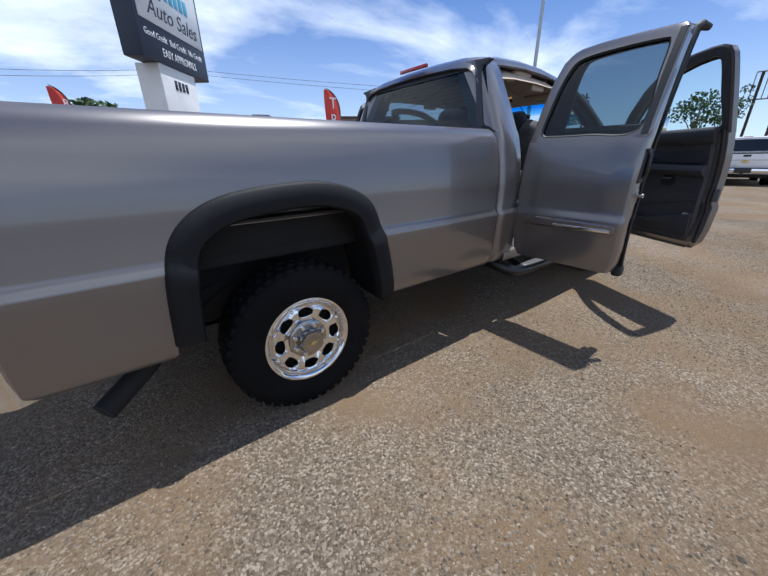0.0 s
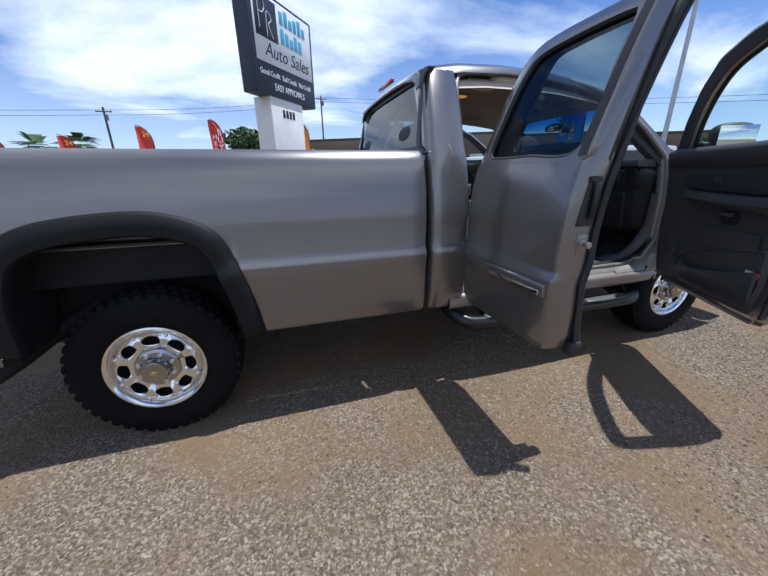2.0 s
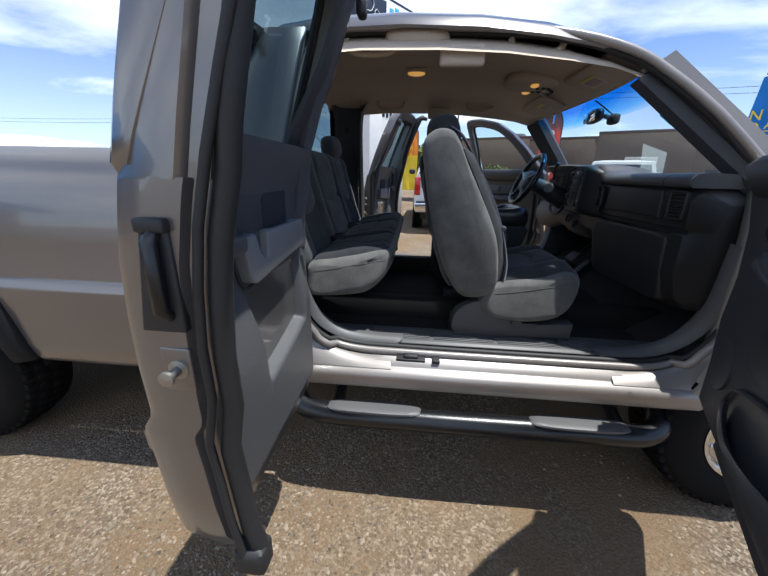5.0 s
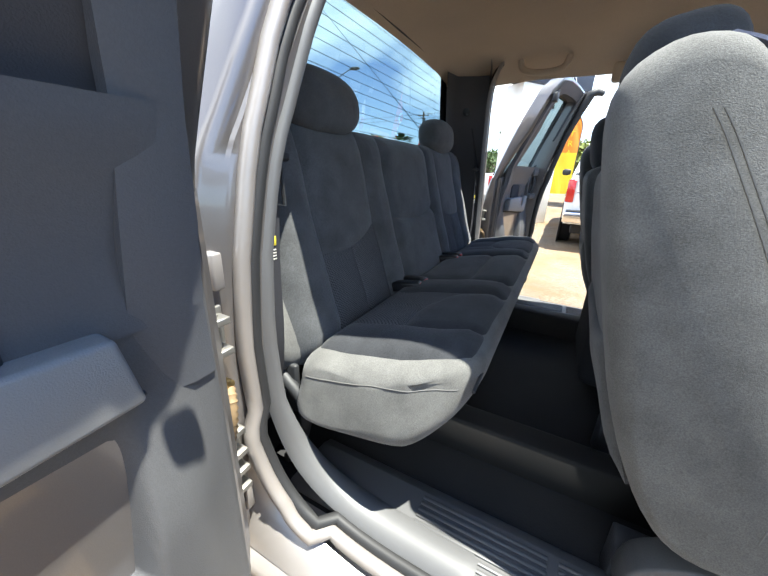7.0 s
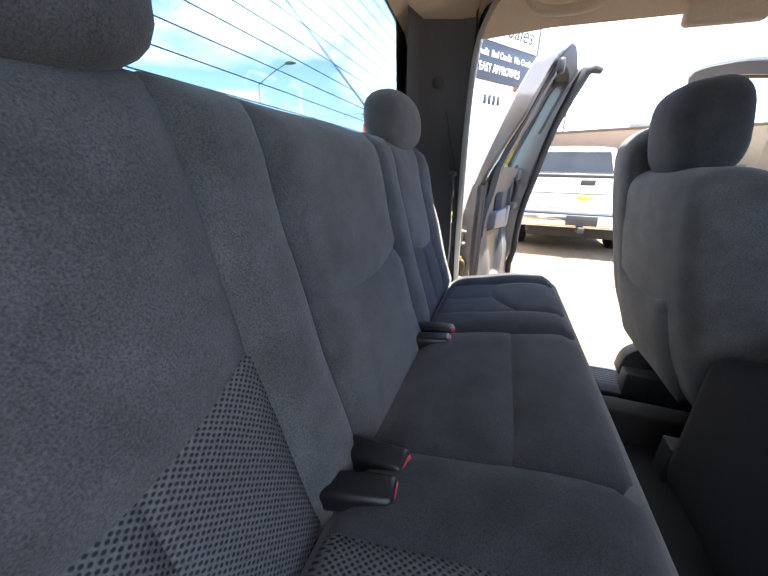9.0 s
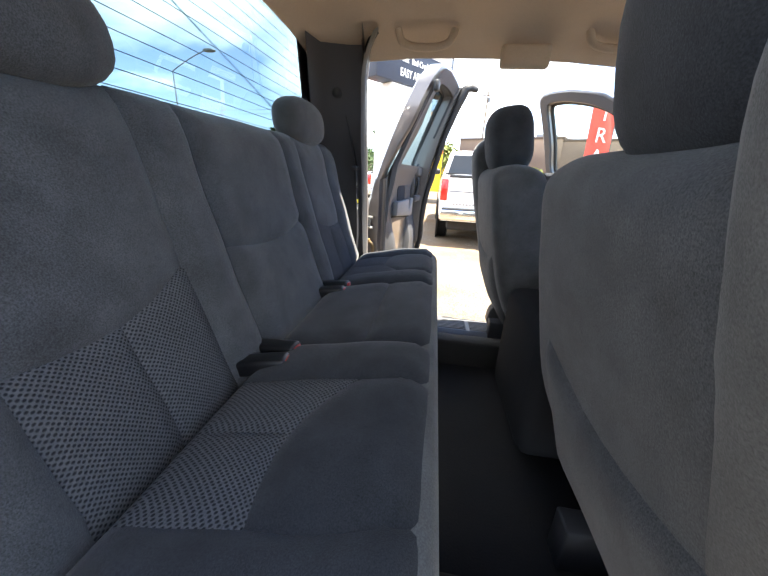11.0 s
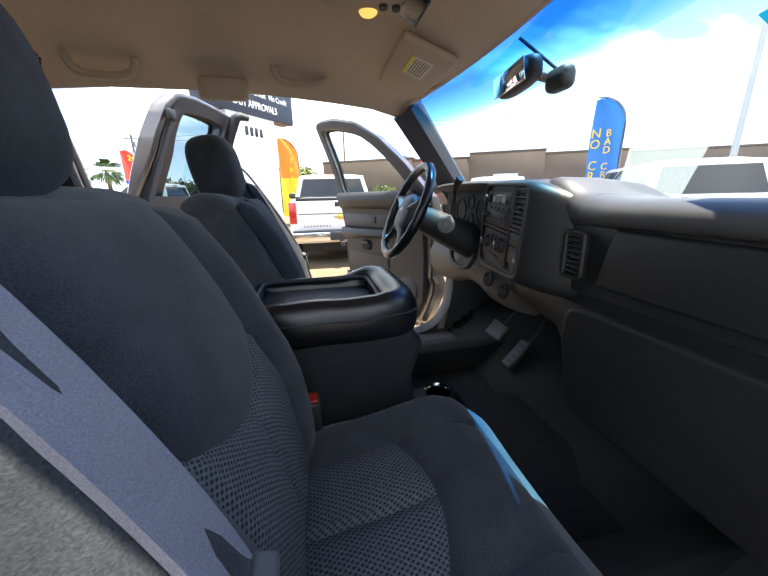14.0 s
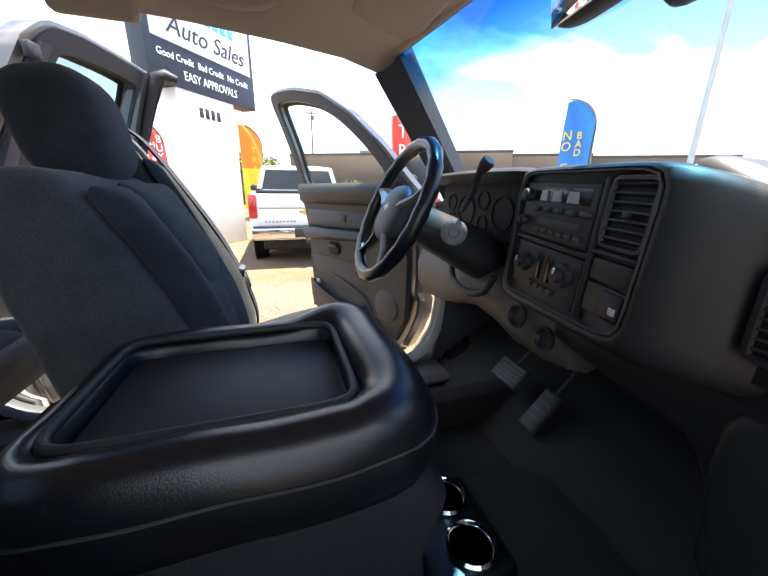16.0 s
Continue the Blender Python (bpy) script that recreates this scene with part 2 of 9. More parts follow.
M["belt_dark"] = mat("charcoal_belt_webbing", (0.026, 0.026, 0.031), 0.7, 0, 0.08, 12, fine=0.2, fscale=700)
M["red"] = mat("red_button_plastic", (0.38, 0.02, 0.014), 0.4, 0, 0.05, 20)
M["red_dim"] = mat("dull_red_marking", (0.10, 0.015, 0.012), 0.5, 0, 0.05, 20)
M["red_lamp"] = mat("red_lamp_lens", (0.45, 0.015, 0.01), 0.15, 0, 0.1, 30, coat=0.6)
M["amber_lamp"] = mat("warm_lamp_lens", (0.8, 0.45, 0.15), 0.3, 0, 0.05, 20, emit=(1.0, 0.48, 0.12), strength=0.35)
M["yellow"] = mat("yellow_label", (0.75, 0.62, 0.05), 0.6, 0, 0.05, 20)
M["label"] = mat("white_label", (0.62, 0.60, 0.55), 0.6, 0, 0.05, 20)
M["label_ink"] = mat("label_ink", (0.12, 0.11, 0.10), 0.6, 0, 0.05, 20)
M["glint"] = mat("grey_reflection", (0.30, 0.33, 0.34), 0.2, 0, 0.05, 20)
M["screen"] = mat("dark_display_glass", (0.010, 0.011, 0.014), 0.22, 0, 0.05, 20, spec=0.35)
M["mirror"] = mat("mirror_silver", (0.88, 0.88, 0.86), 0.01, 1.0, 0.0, 5)
M["white_paint"] = mat("white_car_paint", (0.78, 0.78, 0.77), 0.25, 0, 0.03, 2, coat=0.5)
M["car_glass"] = mat("dark_car_glass", (0.012, 0.016, 0.022), 0.04, 0, 0.05, 5, spec=0.5)
M["silver_paint"] = mat("silver_car_paint", (0.45, 0.47, 0.50), 0.3, 0.5, 0.04, 2, coat=0.5)
M["pole_white"] = mat("white_stucco_pole", (0.74, 0.73, 0.70), 0.85, 0, 0.06, 2, bump=0.3, bscale=90, dirt=(0.5, 0.46, 0.4), dirt_amount=0.2)
M["sign_dark"] = mat("navy_sign_metal", (0.020, 0.026, 0.045), 0.45, 0, 0.1, 3)
M["sign_white"] = mat("white_sign_face", (0.74, 0.75, 0.74), 0.4, 0, 0.04, 3)
M["sign_blue"] = mat("teal_blue_sign_letter", (0.10, 0.42, 0.60), 0.4, 0, 0.06, 3)
M["sign_ink"] = mat("black_sign_letter", (0.02, 0.022, 0.03), 0.5, 0, 0.1, 3)
M["flag_red"] = mat("red_flag_cloth", (0.66, 0.07, 0.05), 0.8, 0, 0.10, 3)
M["flag_blue"] = mat("blue_flag_cloth", (0.02, 0.20, 0.62), 0.8, 0, 0.10, 3)
M["flag_navy"] = mat("navy_flag_cloth", (0.03, 0.06, 0.35), 0.8, 0, 0.10, 3)
M["flag_yellow"] = mat("yellow_flag_cloth", (0.85, 0.62, 0.04), 0.8, 0, 0.10, 3)
M["flag_orange"] = mat("orange_flag_cloth", (0.80, 0.25, 0.03), 0.8, 0, 0.10, 3)
M["flag_white"] = mat("white_flag_letter", (0.8, 0.8, 0.8), 0.8, 0, 0.05, 3)
M["metal_pole"] = mat("grey_metal_pole", (0.16, 0.17, 0.18), 0.5, 0.4, 0.1, 3)
M["pale_pole"] = mat("pale_galvanised_pole", (0.42, 0.45, 0.48), 0.5, 0.3, 0.1, 3)
M["wood_pole"] = mat("weathered_wood_pole", (0.14, 0.10, 0.07), 0.9, 0, 0.25, 6)
M["wire"] = mat("cable", (0.05, 0.05, 0.055), 0.7, 0, 0.1, 3)
M["brick"] = mat("brown_block_wall", (0.120, 0.088, 0.070), 0.9, 0, 0.12, 0.6, fine=0.15, fscale=30)
M["brick_dark"] = mat("dark_brown_parapet", (0.075, 0.056, 0.047), 0.9, 0, 0.12, 0.6)
M["stucco"] = mat("tan_stucco", (0.52, 0.42, 0.30), 0.9, 0, 0.1, 0.8)
M["blue_roof"] = mat("blue_metal_roof", (0.01, 0.21, 0.52), 0.4, 0.1, 0.06, 1.5)
M["leaf"] = mat("green_leaf", (0.055, 0.095, 0.030), 0.8, 0, 0.25, 1.5, island=0.45)
M["leaf_yellow"] = mat("yellow_green_leaf", (0.16, 0.19, 0.045), 0.8, 0, 0.25, 1.5, island=0.4)
M["bark"] = mat("grey_brown_bark", (0.12, 0.09, 0.07), 0.9, 0, 0.3, 6, bump=0.5, bscale=40)
M["kerb"] = mat("pale_concrete", (0.48, 0.45, 0.41), 0.9, 0, 0.1, 1.5)
M["asphalt"] = mat("worn_asphalt", (0.16, 0.155, 0.15), 0.9, 0, 0.15, 0.5, fine=0.2, fscale=60)
M["hill"] = mat("dry_brown_slope", (0.22, 0.155, 0.09), 0.95, 0, 0.25, 0.1, fine=0.2, fscale=3)
M["stone"] = mat("gravel_stone", (0.205, 0.162, 0.115), 0.9, 0, 0.15, 20, island=0.64)
M["gloss_black"] = mat("gloss_black_plastic", (0.008, 0.008, 0.009), 0.35, 0, 0.1, 12, spec=0.4)
def sticker(name, color):
    """A thin printed film that daylight shines through."""
    m = bpy.data.materials.new(name)
    m.use_nodes = True
    n, l = m.node_tree.nodes, m.node_tree.links
    b = n["Principled BSDF"]
    b.inputs["Base Color"].default_value = (*color, 1)
    t = n.new("ShaderNodeBsdfTranslucent"); t.inputs[0].default_value = (*color, 1)
    mx = n.new("ShaderNodeMixShader"); mx.inputs[0].default_value = 0.92
    b.inputs["Roughness"].default_value = 0.9
    l.new(b.outputs[0], mx.inputs[1]); l.new(t.outputs[0], mx.inputs[2])
    l.new(mx.outputs[0], n["Material Output"].inputs[0])
    return m


M["sticker_teal"] = sticker("teal_window_film", (0.003, 0.072, 0.125))
M["sticker_white"] = sticker("cream_window_film", (0.40, 0.38, 0.27))
M["paper"] = sticker("thin_white_film", (0.40, 0.47, 0.46))
_pn, _pl = M["paper"].node_tree.nodes, M["paper"].node_tree.links
_tr = _pn.new("ShaderNodeBsdfTransparent")
_mx = _pn.new("ShaderNodeMixShader"); _mx.inputs[0].default_value = 0.80
_pl.new(_pn["Mix Shader"].outputs[0], _mx.inputs[1]); _pl.new(_tr.outputs[0], _mx.inputs[2])
_pl.new(_mx.outputs[0], _pn["Material Output"].inputs[0])
M["side_glass"] = glass("clear_side_glass", (0.80, 0.90, 0.88))
M["tint_glass"] = glass("tinted_rear_glass", (0.20, 0.28, 0.31))
M["wind_glass"] = glass("windscreen_glass", (0.90, 0.95, 0.95))
M["shade_band"] = glass("blue_shade_band", (0.05, 0.34, 0.85))
_n, _l = M["shade_band"].node_tree.nodes, M["shade_band"].node_tree.links
_co = _n.new("ShaderNodeTexCoord"); _sx = _n.new("ShaderNodeSeparateXYZ"); _rp = _n.new("ShaderNodeValToRGB")
_rp.color_ramp.elements[0].position, _rp.color_ramp.elements[0].color = 0.0, (0.86, 0.94, 0.95, 1)
_rp.color_ramp.elements[1].position, _rp.color_ramp.elements[1].color = 0.75, (0.03, 0.28, 0.80, 1)
_e = _rp.color_ramp.elements.new(0.30); _e.color = (0.22, 0.60, 0.92, 1)
_l.new(_co.outputs["Generated"], _sx.inputs[0]); _l.new(_sx.outputs[2], _rp.inputs[0]); _l.new(_rp.outputs[0], _n["Transparent BSDF"].inputs[0])


def mesh_fabric():
    """Knitted insert: rows of small dark pockets on grey yarn."""
    m = mat("grey_mesh_fabric", (0.105, 0.107, 0.110), 0.95, 0, 0.14, 6, fine=0.2, fscale=300, spec=0.2)
    n, l = m.node_tree.nodes, m.node_tree.links
    b = n["Principled BSDF"]
    co = n.new("ShaderNodeTexCoord")
    mp = n.new("ShaderNodeMapping"); mp.inputs["Scale"].default_value = (185, 150, 1)
    mp.inputs["Rotation"].default_value = (0, 0, radians(45))
    br = n.new("ShaderNodeTexVoronoi"); br.voronoi_dimensions = "2D"; br.inputs["Scale"].default_value = 1.0; br.inputs["Randomness"].default_value = 0.12
    # across the seat by y, along it by height less depth
    sp = n.new("ShaderNodeSeparateXYZ"); sb = n.new("ShaderNodeMath"); sb.operation = "SUBTRACT"; cb = n.new("ShaderNodeCombineXYZ")
    l.new(co.outputs["Object"], sp.inputs[0]); l.new(sp.outputs[2], sb.inputs[0]); l.new(sp.outputs[0], sb.inputs[1])
    l.new(sp.outputs[1], cb.inputs[0]); l.new(sb.outputs[0], cb.inputs[1])
    l.new(cb.outputs[0], mp.inputs[0]); l.new(mp.outputs[0], br.inputs["Vector"])
    mr = n.new("ShaderNodeMapRange")
    mr.inputs["From Min"].default_value, mr.inputs["From Max"].default_value = 0.20, 0.42
    l.new(br.outputs["Distance"], mr.inputs["Value"])
    src = b.inputs["Base Color"].links[0].from_socket
    mx = n.new("ShaderNodeMix"); mx.data_type = "RGBA"
    mx.inputs[6].default_value = (0.024, 0.025, 0.028, 1)
    l.new(mr.outputs[0], mx.inputs["Factor"]); l.new(src, mx.inputs[7])
    l.new(mx.outputs[2], b.inputs["Base Color"])
    bp = n.new("ShaderNodeBump"); bp.inputs["Strength"].default_value = 0.6; bp.inputs["Distance"].default_value = 0.002
    l.new(mr.outputs[0], bp.inputs["Height"]); l.new(bp.outputs[0], b.inputs["Normal"])
    return m


M["mesh"] = mesh_fabric()


def gravel():
    """Pale crushed gravel over packed reddish soil."""
    m = bpy.data.materials.new("gravel_ground")
    m.use_nodes = True
    n, l = m.node_tree.nodes, m.node_tree.links
    b = n["Principled BSDF"]
    co = n.new("ShaderNodeTexCoord")
    def noise_at(scale, detail=4, rough=0.55):
        t = n.new("ShaderNodeTexNoise")
        t.inputs["Scale"].default_value, t.inputs["Detail"].default_value, t.inputs["Roughness"].default_value = scale, detail, rough
        l.new(co.outputs["Object"], t.inputs["Vector"])
        return t
    vo = n.new("ShaderNodeTexVoronoi"); vo.inputs["Scale"].default_value = 105
    l.new(co.outputs["Object"], vo.inputs["Vector"])
    vs = n.new("ShaderNodeTexVoronoi"); vs.inputs["Scale"].default_value = 260
    l.new(co.outputs["Object"], vs.inputs["Vector"])
    stone = n.new("ShaderNodeValToRGB")
    cr = stone.color_ramp
    cr.elements[0].position, cr.elements[0].color = 0.0, (0.050, 0.036, 0.025, 1)
    cr.elements[1].position, cr.elements[1].color = 1.0, (0.52, 0.445, 0.345, 1)
    e = cr.elements.new(0.35); e.color = (0.155, 0.115, 0.078, 1)
    e = cr.elements.new(0.7); e.color = (0.230, 0.180, 0.128, 1)
    sx = n.new("ShaderNodeSeparateColor"); l.new(vo.outputs["Color"], sx.inputs[0])
    l.new(sx.outputs[0], stone.inputs[0])
    sx2 = n.new("ShaderNodeSeparateColor"); l.new(vs.outputs["Color"], sx2.inputs[0])
    stone2 = n.new("ShaderNodeValToRGB")
    stone2.color_ramp.elements[0].color = (0.10, 0.068, 0.047, 1); stone2.color_ramp.elements[1].color = (0.30, 0.238, 0.172, 1)
    l.new(sx2.outputs[1], stone2.inputs[0])
    mixs = n.new("ShaderNodeMix"); mixs.data_type = "RGBA"; mixs.inputs["Factor"].default_value = 0.38
    l.new(stone.outputs[0], mixs.inputs[6]); l.new(stone2.outputs[0], mixs.inputs[7])
    soil_n = noise_at(0.9, 7, 0.58)
    soil_f = n.new("ShaderNodeMapRange")
    soil_f.inputs["From Min"].default_value, soil_f.inputs["From Max"].default_value = 0.42, 0.58
    soil_f.inputs["To Min"].default_value, soil_f.inputs["To Max"].default_value = 0.02, 0.92
    l.new(soil_n.outputs["Fac"], soil_f.inputs["Value"])
    fine = noise_at(180, 5, 0.7)
    soil = n.new("ShaderNodeValToRGB")
    soil.color_ramp.elements[0].position, soil.color_ramp.elements[0].color = 0.3, (0.120, 0.078, 0.044, 1)
    soil.color_ramp.elements[1].position, soil.color_ramp.elements[1].color = 0.7, (0.285, 0.196, 0.115, 1)
    l.new(fine.outputs["Fac"], soil.inputs[0])
    mx = n.new("ShaderNodeMix"); mx.data_type = "RGBA"
    l.new(soil_f.outputs[0], mx.inputs["Factor"]); l.new(mixs.outputs[2], mx.inputs[6]); l.new(soil.outputs[0], mx.inputs[7])
    stain_n = noise_at(0.55, 6, 0.6)
    stain = n.new("ShaderNodeMapRange")
    stain.inputs["From Min"].default_value, stain.inputs["From Max"].default_value = 0.3, 0.7
    stain.inputs["To Min"].default_value, stain.inputs["To Max"].default_value = 0.80, 1.12
    l.new(stain_n.outputs["Fac"], stain.inputs["Value"])
    hs = n.new("ShaderNodeHueSaturation"); l.new(mx.outputs[2], hs.inputs["Color"]); l.new(stain.outputs[0], hs.inputs["Value"])
    l.new(hs.outputs[0], b.inputs["Base Color"])
    b.inputs["Roughness"].default_value = 0.95
    b.inputs["Specular IOR Level"].default_value = 0.15
    hgt = n.new("ShaderNodeMath"); hgt.operation = "ADD"
    inv = n.new("ShaderNodeMath"); inv.operation = "MULTIPLY"; inv.inputs[1].default_value = -1.0
    l.new(vo.outputs["Distance"], inv.inputs[0])
    l.new(inv.outputs[0], hgt.inputs[0]); l.new(fine.outputs["Fac"], hgt.inputs[1])
    bp = n.new("ShaderNodeBump"); bp.inputs["Strength"].default_value = 0.75; bp.inputs["Distance"].default_value = 0.008
    l.new(hgt.outputs[0], bp.inputs["Height"]); l.new(bp.outputs[0], b.inputs["Normal"])
    return m


M["gravel"] = gravel()

# ---- building helpers ----
def part(name, bm, material, parent=None, label="", sharp=0.8, shadow=True):
    """Links a bmesh as one mesh object, under a thing or a part."""
    for f in bm.faces:
        f.smooth = True
    for e in bm.edges:
        if len(e.link_faces) == 2 and e.calc_face_angle(0) > sharp:
            e.smooth = False
    me = bpy.data.meshes.new(name)
    bm.to_mesh(me)
    bm.free()
    me.materials.append(material)
    ob = new(name, me)
    if parent is not None:
        ob.parent = parent
    if label:
        ob["label"] = label
    if not shadow:
        ob.visible_shadow = False
    return ob


def empty(name, at=(0, 0, 0), rz=0.0):
    ob = new(name)
    ob.empty_display_size = 0.2
    ob.matrix_world = pose(*at, 0, 0, rz)
    return ob


def bx(bm, lo, hi, r=0.0, seg=2, m=None):
    """A box between two corners with rounded edges."""
    c = [(a + b) / 2 for a, b in zip(lo, hi)]
    s = [max(abs(b - a), 1e-4) for a, b in zip(lo, hi)]
    g = bmesh.ops.create_cube(bm, size=1, matrix=Matrix.Translation(c) @ Matrix.Diagonal((*s, 1)))
    vs = g["verts"]
    if r > 0:
        es = list({e for v in vs for e in v.link_edges})
        q = bmesh.ops.bevel(bm, geom=es, offset=min(r, min(s) * 0.49), segments=seg, profile=0.5, affect="EDGES")
        vs = list({v for f in q["faces"] for v in f.verts} | {v for v in vs if v.is_valid})
    if m is not None:
        bmesh.ops.transform(bm, matrix=m, verts=[v for v in vs if v.is_valid])
    return vs


def ring_faces(bm, a, b):
    n = len(a)
    for i in range(n):
        try:
            bm.faces.new((a[i], a[(i + 1) % n], b[(i + 1) % n], b[i]))
        except ValueError:
            pass


def loft(bm, rings, cap=True, closed=False):
    """A skin over rings of equally many points."""
    vr = [[bm.verts.new(p) for p in r] for r in rings]
    for a, b in zip(vr, vr[1:]):
        ring_faces(bm, a, b)
    if closed:
        ring_faces(bm, vr[-1], vr[0])
    elif cap:
        bm.faces.new(list(reversed(vr[0])))
        bm.faces.new(vr[-1])
    bmesh.ops.recalc_face_normals(bm, faces=[f for f in bm.faces])
    return vr


def strip(bm, lines):
    """An open sheet over lines of equally many points."""
    vr = [[bm.verts.new(p) for p in r] for r in lines]
    for a, b in zip(vr, vr[1:]):
        for i in range(len(a) - 1):
            bm.faces.new((a[i], a[i + 1], b[i + 1], b[i]))
    return vr


def thick(bm, d):
    """Gives an open sheet thickness."""
    bmesh.ops.recalc_face_normals(bm, faces=bm.faces[:])
    bmesh.ops.solidify(bm, geom=bm.faces[:], thickness=d)
    bmesh.ops.recalc_face_normals(bm, faces=bm.faces[:])
    return bm


def spline(pts, n=6, closed=False):
    """Catmull-Rom through points of any dimension."""
    P = [np.array(p, float) for p in pts]
    k = len(P)
    out = []
    for i in range(k if closed else k - 1):
        p0 = P[i - 1] if (closed or i > 0) else P[0]
        p1, p2 = P[i], P[(i + 1) % k]
        p3 = P[(i + 2) % k] if (closed or i + 2 < k) else P[-1]
        for j in range(n):
            t = j / n
            out.append(0.5 * (2 * p1 + (p2 - p0) * t + (2 * p0 - 5 * p1 + 4 * p2 - p3) * t * t + (3 * p1 - p0 - 3 * p2 + p3) * t ** 3))
    if not closed:
        out.append(P[-1])
    return [tuple(float(c) for c in p) for p in out]


def tube(bm, pts, r, n=8, closed=False, flat=1.0):
    """A round bar along points."""
    P = [Vector(p) for p in pts]
    up, rings = None, []
    for i, p in enumerate(P):
        a = P[i - 1] if (closed or i) else P[0]
        b = P[(i + 1) % len(P)] if (closed or i + 1 < len(P)) else P[-1]
        d = (b - a).normalized()
        if up is None:
            up = Vector((0, 0, 1)) if abs(d.z) < 0.9 else Vector((1, 0, 0))
        s = d.cross(up).normalized()
        up = s.cross(d).normalized()
        rr = r[i] if isinstance(r, (list, tuple)) else r
        rings.append([p + s * math.cos(2 * math.pi * k / n) * rr + up * math.sin(2 * math.pi * k / n) * rr * flat for k in range(n)])
    loft(bm, rings, cap=not closed, closed=closed)


def lathe(bm, prof, n=32, m=None, closed=False):
    """Turns (radius, height) round the z axis."""
    m = m or Matrix()
    rings = [[m @ Vector((r * math.cos(2 * math.pi * k / n), r * math.sin(2 * math.pi * k / n), h)) for k in range(n)] for r, h in prof]
    loft(bm, rings, cap=not closed, closed=closed)


def prism(bm, pts, axis, a, b, r=0.0, seg=2):
    """A polygon in the two other axes, drawn from a to b along the axis."""
    def place(p, h):
        return {"x": (h, p[0], p[1]), "y": (p[0], h, p[1]), "z": (p[0], p[1], h)}[axis]
    v0 = [bm.verts.new(place(p, a)) for p in pts]
    v1 = [bm.verts.new(place(p, b)) for p in pts]
    fs = [bm.faces.new(v0), bm.faces.new(list(reversed(v1)))]
    for i in range(len(pts)):
        fs.append(bm.faces.new((v0[i], v1[i], v1[(i + 1) % len(pts)], v0[(i + 1) % len(pts)])))
    bmesh.ops.recalc_face_normals(bm, faces=fs)
    if r > 0:
        es = list({e for f in fs for e in f.edges})
        bmesh.ops.bevel(bm, geom=es, offset=r, segments=seg, profile=0.5, affect="EDGES", clamp_overlap=True)


def pillow(bm, prof, y0, y1, r, n=4, smooth=5, dish=0.0, face=None, draft=(0.0, 0.0), taper=None):
    """An upholstered pad: a side profile in x and z drawn across from y0 to y1, its ends rounded over r.
    dish: how far the points in the direction of face lie back in the middle."""
    P = spline(prof, smooth, True) if smooth else prof
    P = [np.array(p) for p in P]
    c = sum(P) / len(P)
    size = max(np.linalg.norm(p - c) for p in P)
    rings = []
    zlo, zhi = min(p[1] for p in P), max(p[1] for p in P)
    ys = [(y0 + r * (1 - math.cos(math.pi / 2 * k / n)), r * (1 - math.sin(math.pi / 2 * k / n))) for k in range(n + 1)]
    mid = 4
    full = [(y0 + r + (y1 - y0 - 2 * r) * (k + 1) / mid, 0.0) for k in range(mid - 1)]
    ys = ys + full + [(y1 - (y - y0), d) for y, d in reversed(ys[:n + 1])]
    for y, inset in ys:
        u = (y - (y0 + y1) / 2) / ((y1 - y0) / 2)
        ring = []
        for p in P:
            v = p - c
            L = np.linalg.norm(v)
            q = c + v * max(0.02, (L - inset) / L)
            if dish and face is not None:
                w = max(0.0, float(np.dot(v / L, face)))
                q = q - np.array(face) * dish * w * (1 - u * u)
            fz = (zhi - q[1]) / (zhi - zlo)
            w0 = (y1 - y) / (y1 - y0)
            yq = y - draft[0] * w0 * fz + draft[1] * (1 - w0) * fz
            if taper and q[0] > taper[0]:
                yq += taper[1] * ((q[0] - taper[0]) ** 1.3) * (w0 - 0.5) * 2
            ring.append((q[0], yq, q[1]))
        rings.append(ring)
    loft(bm, rings)


def egg(bm, c, s, p=2.6, nu=20, nv=12, m=None):
    """A soft block: a super-ellipsoid."""
    def sp(v, e):
        return math.copysign(abs(v) ** e, v)
    e = 2 / p
    rings = []
    for j in range(nv + 1):
        b = -math.pi / 2 + math.pi * j / nv
        b = max(-math.pi / 2 + 0.02, min(math.pi / 2 - 0.02, b))
        ring = []
        for i in range(nu):
            a = 2 * math.pi * i / nu
            v = Vector((c[0] + s[0] * sp(math.cos(b), e) * sp(math.cos(a), e), c[1] + s[1] * sp(math.cos(b), e) * sp(math.sin(a), e), c[2] + s[2] * sp(math.sin(b), e)))
            ring.append(m @ v if m else v)
        rings.append(ring)
    loft(bm, rings)


def lerp(xs, ys, x):
    return float(np.interp(x, xs, ys))


def words(text, size, material, parent, m, name="lettering", depth=0.004, align="CENTER", wide=1.0):
    """Raised letters from the built-in font as a mesh, in the xy plane of m."""
    cu = bpy.data.curves.new(name, "FONT")
    cu.body, cu.size, cu.extrude, cu.align_x = text, size, depth, align
    cu.resolution_u = 3
    tmp = new(name + "_curve", cu)
    me = bpy.data.meshes.new_from_object(tmp.evaluated_get(bpy.context.evaluated_depsgraph_get()))
    bpy.data.objects.remove(tmp)
    me.transform(m @ Matrix.Diagonal((wide, 1, 1, 1)))
    me.materials.clear()
    me.materials.append(material)
    ob = new(name, me)
    ob.parent = parent
    return ob


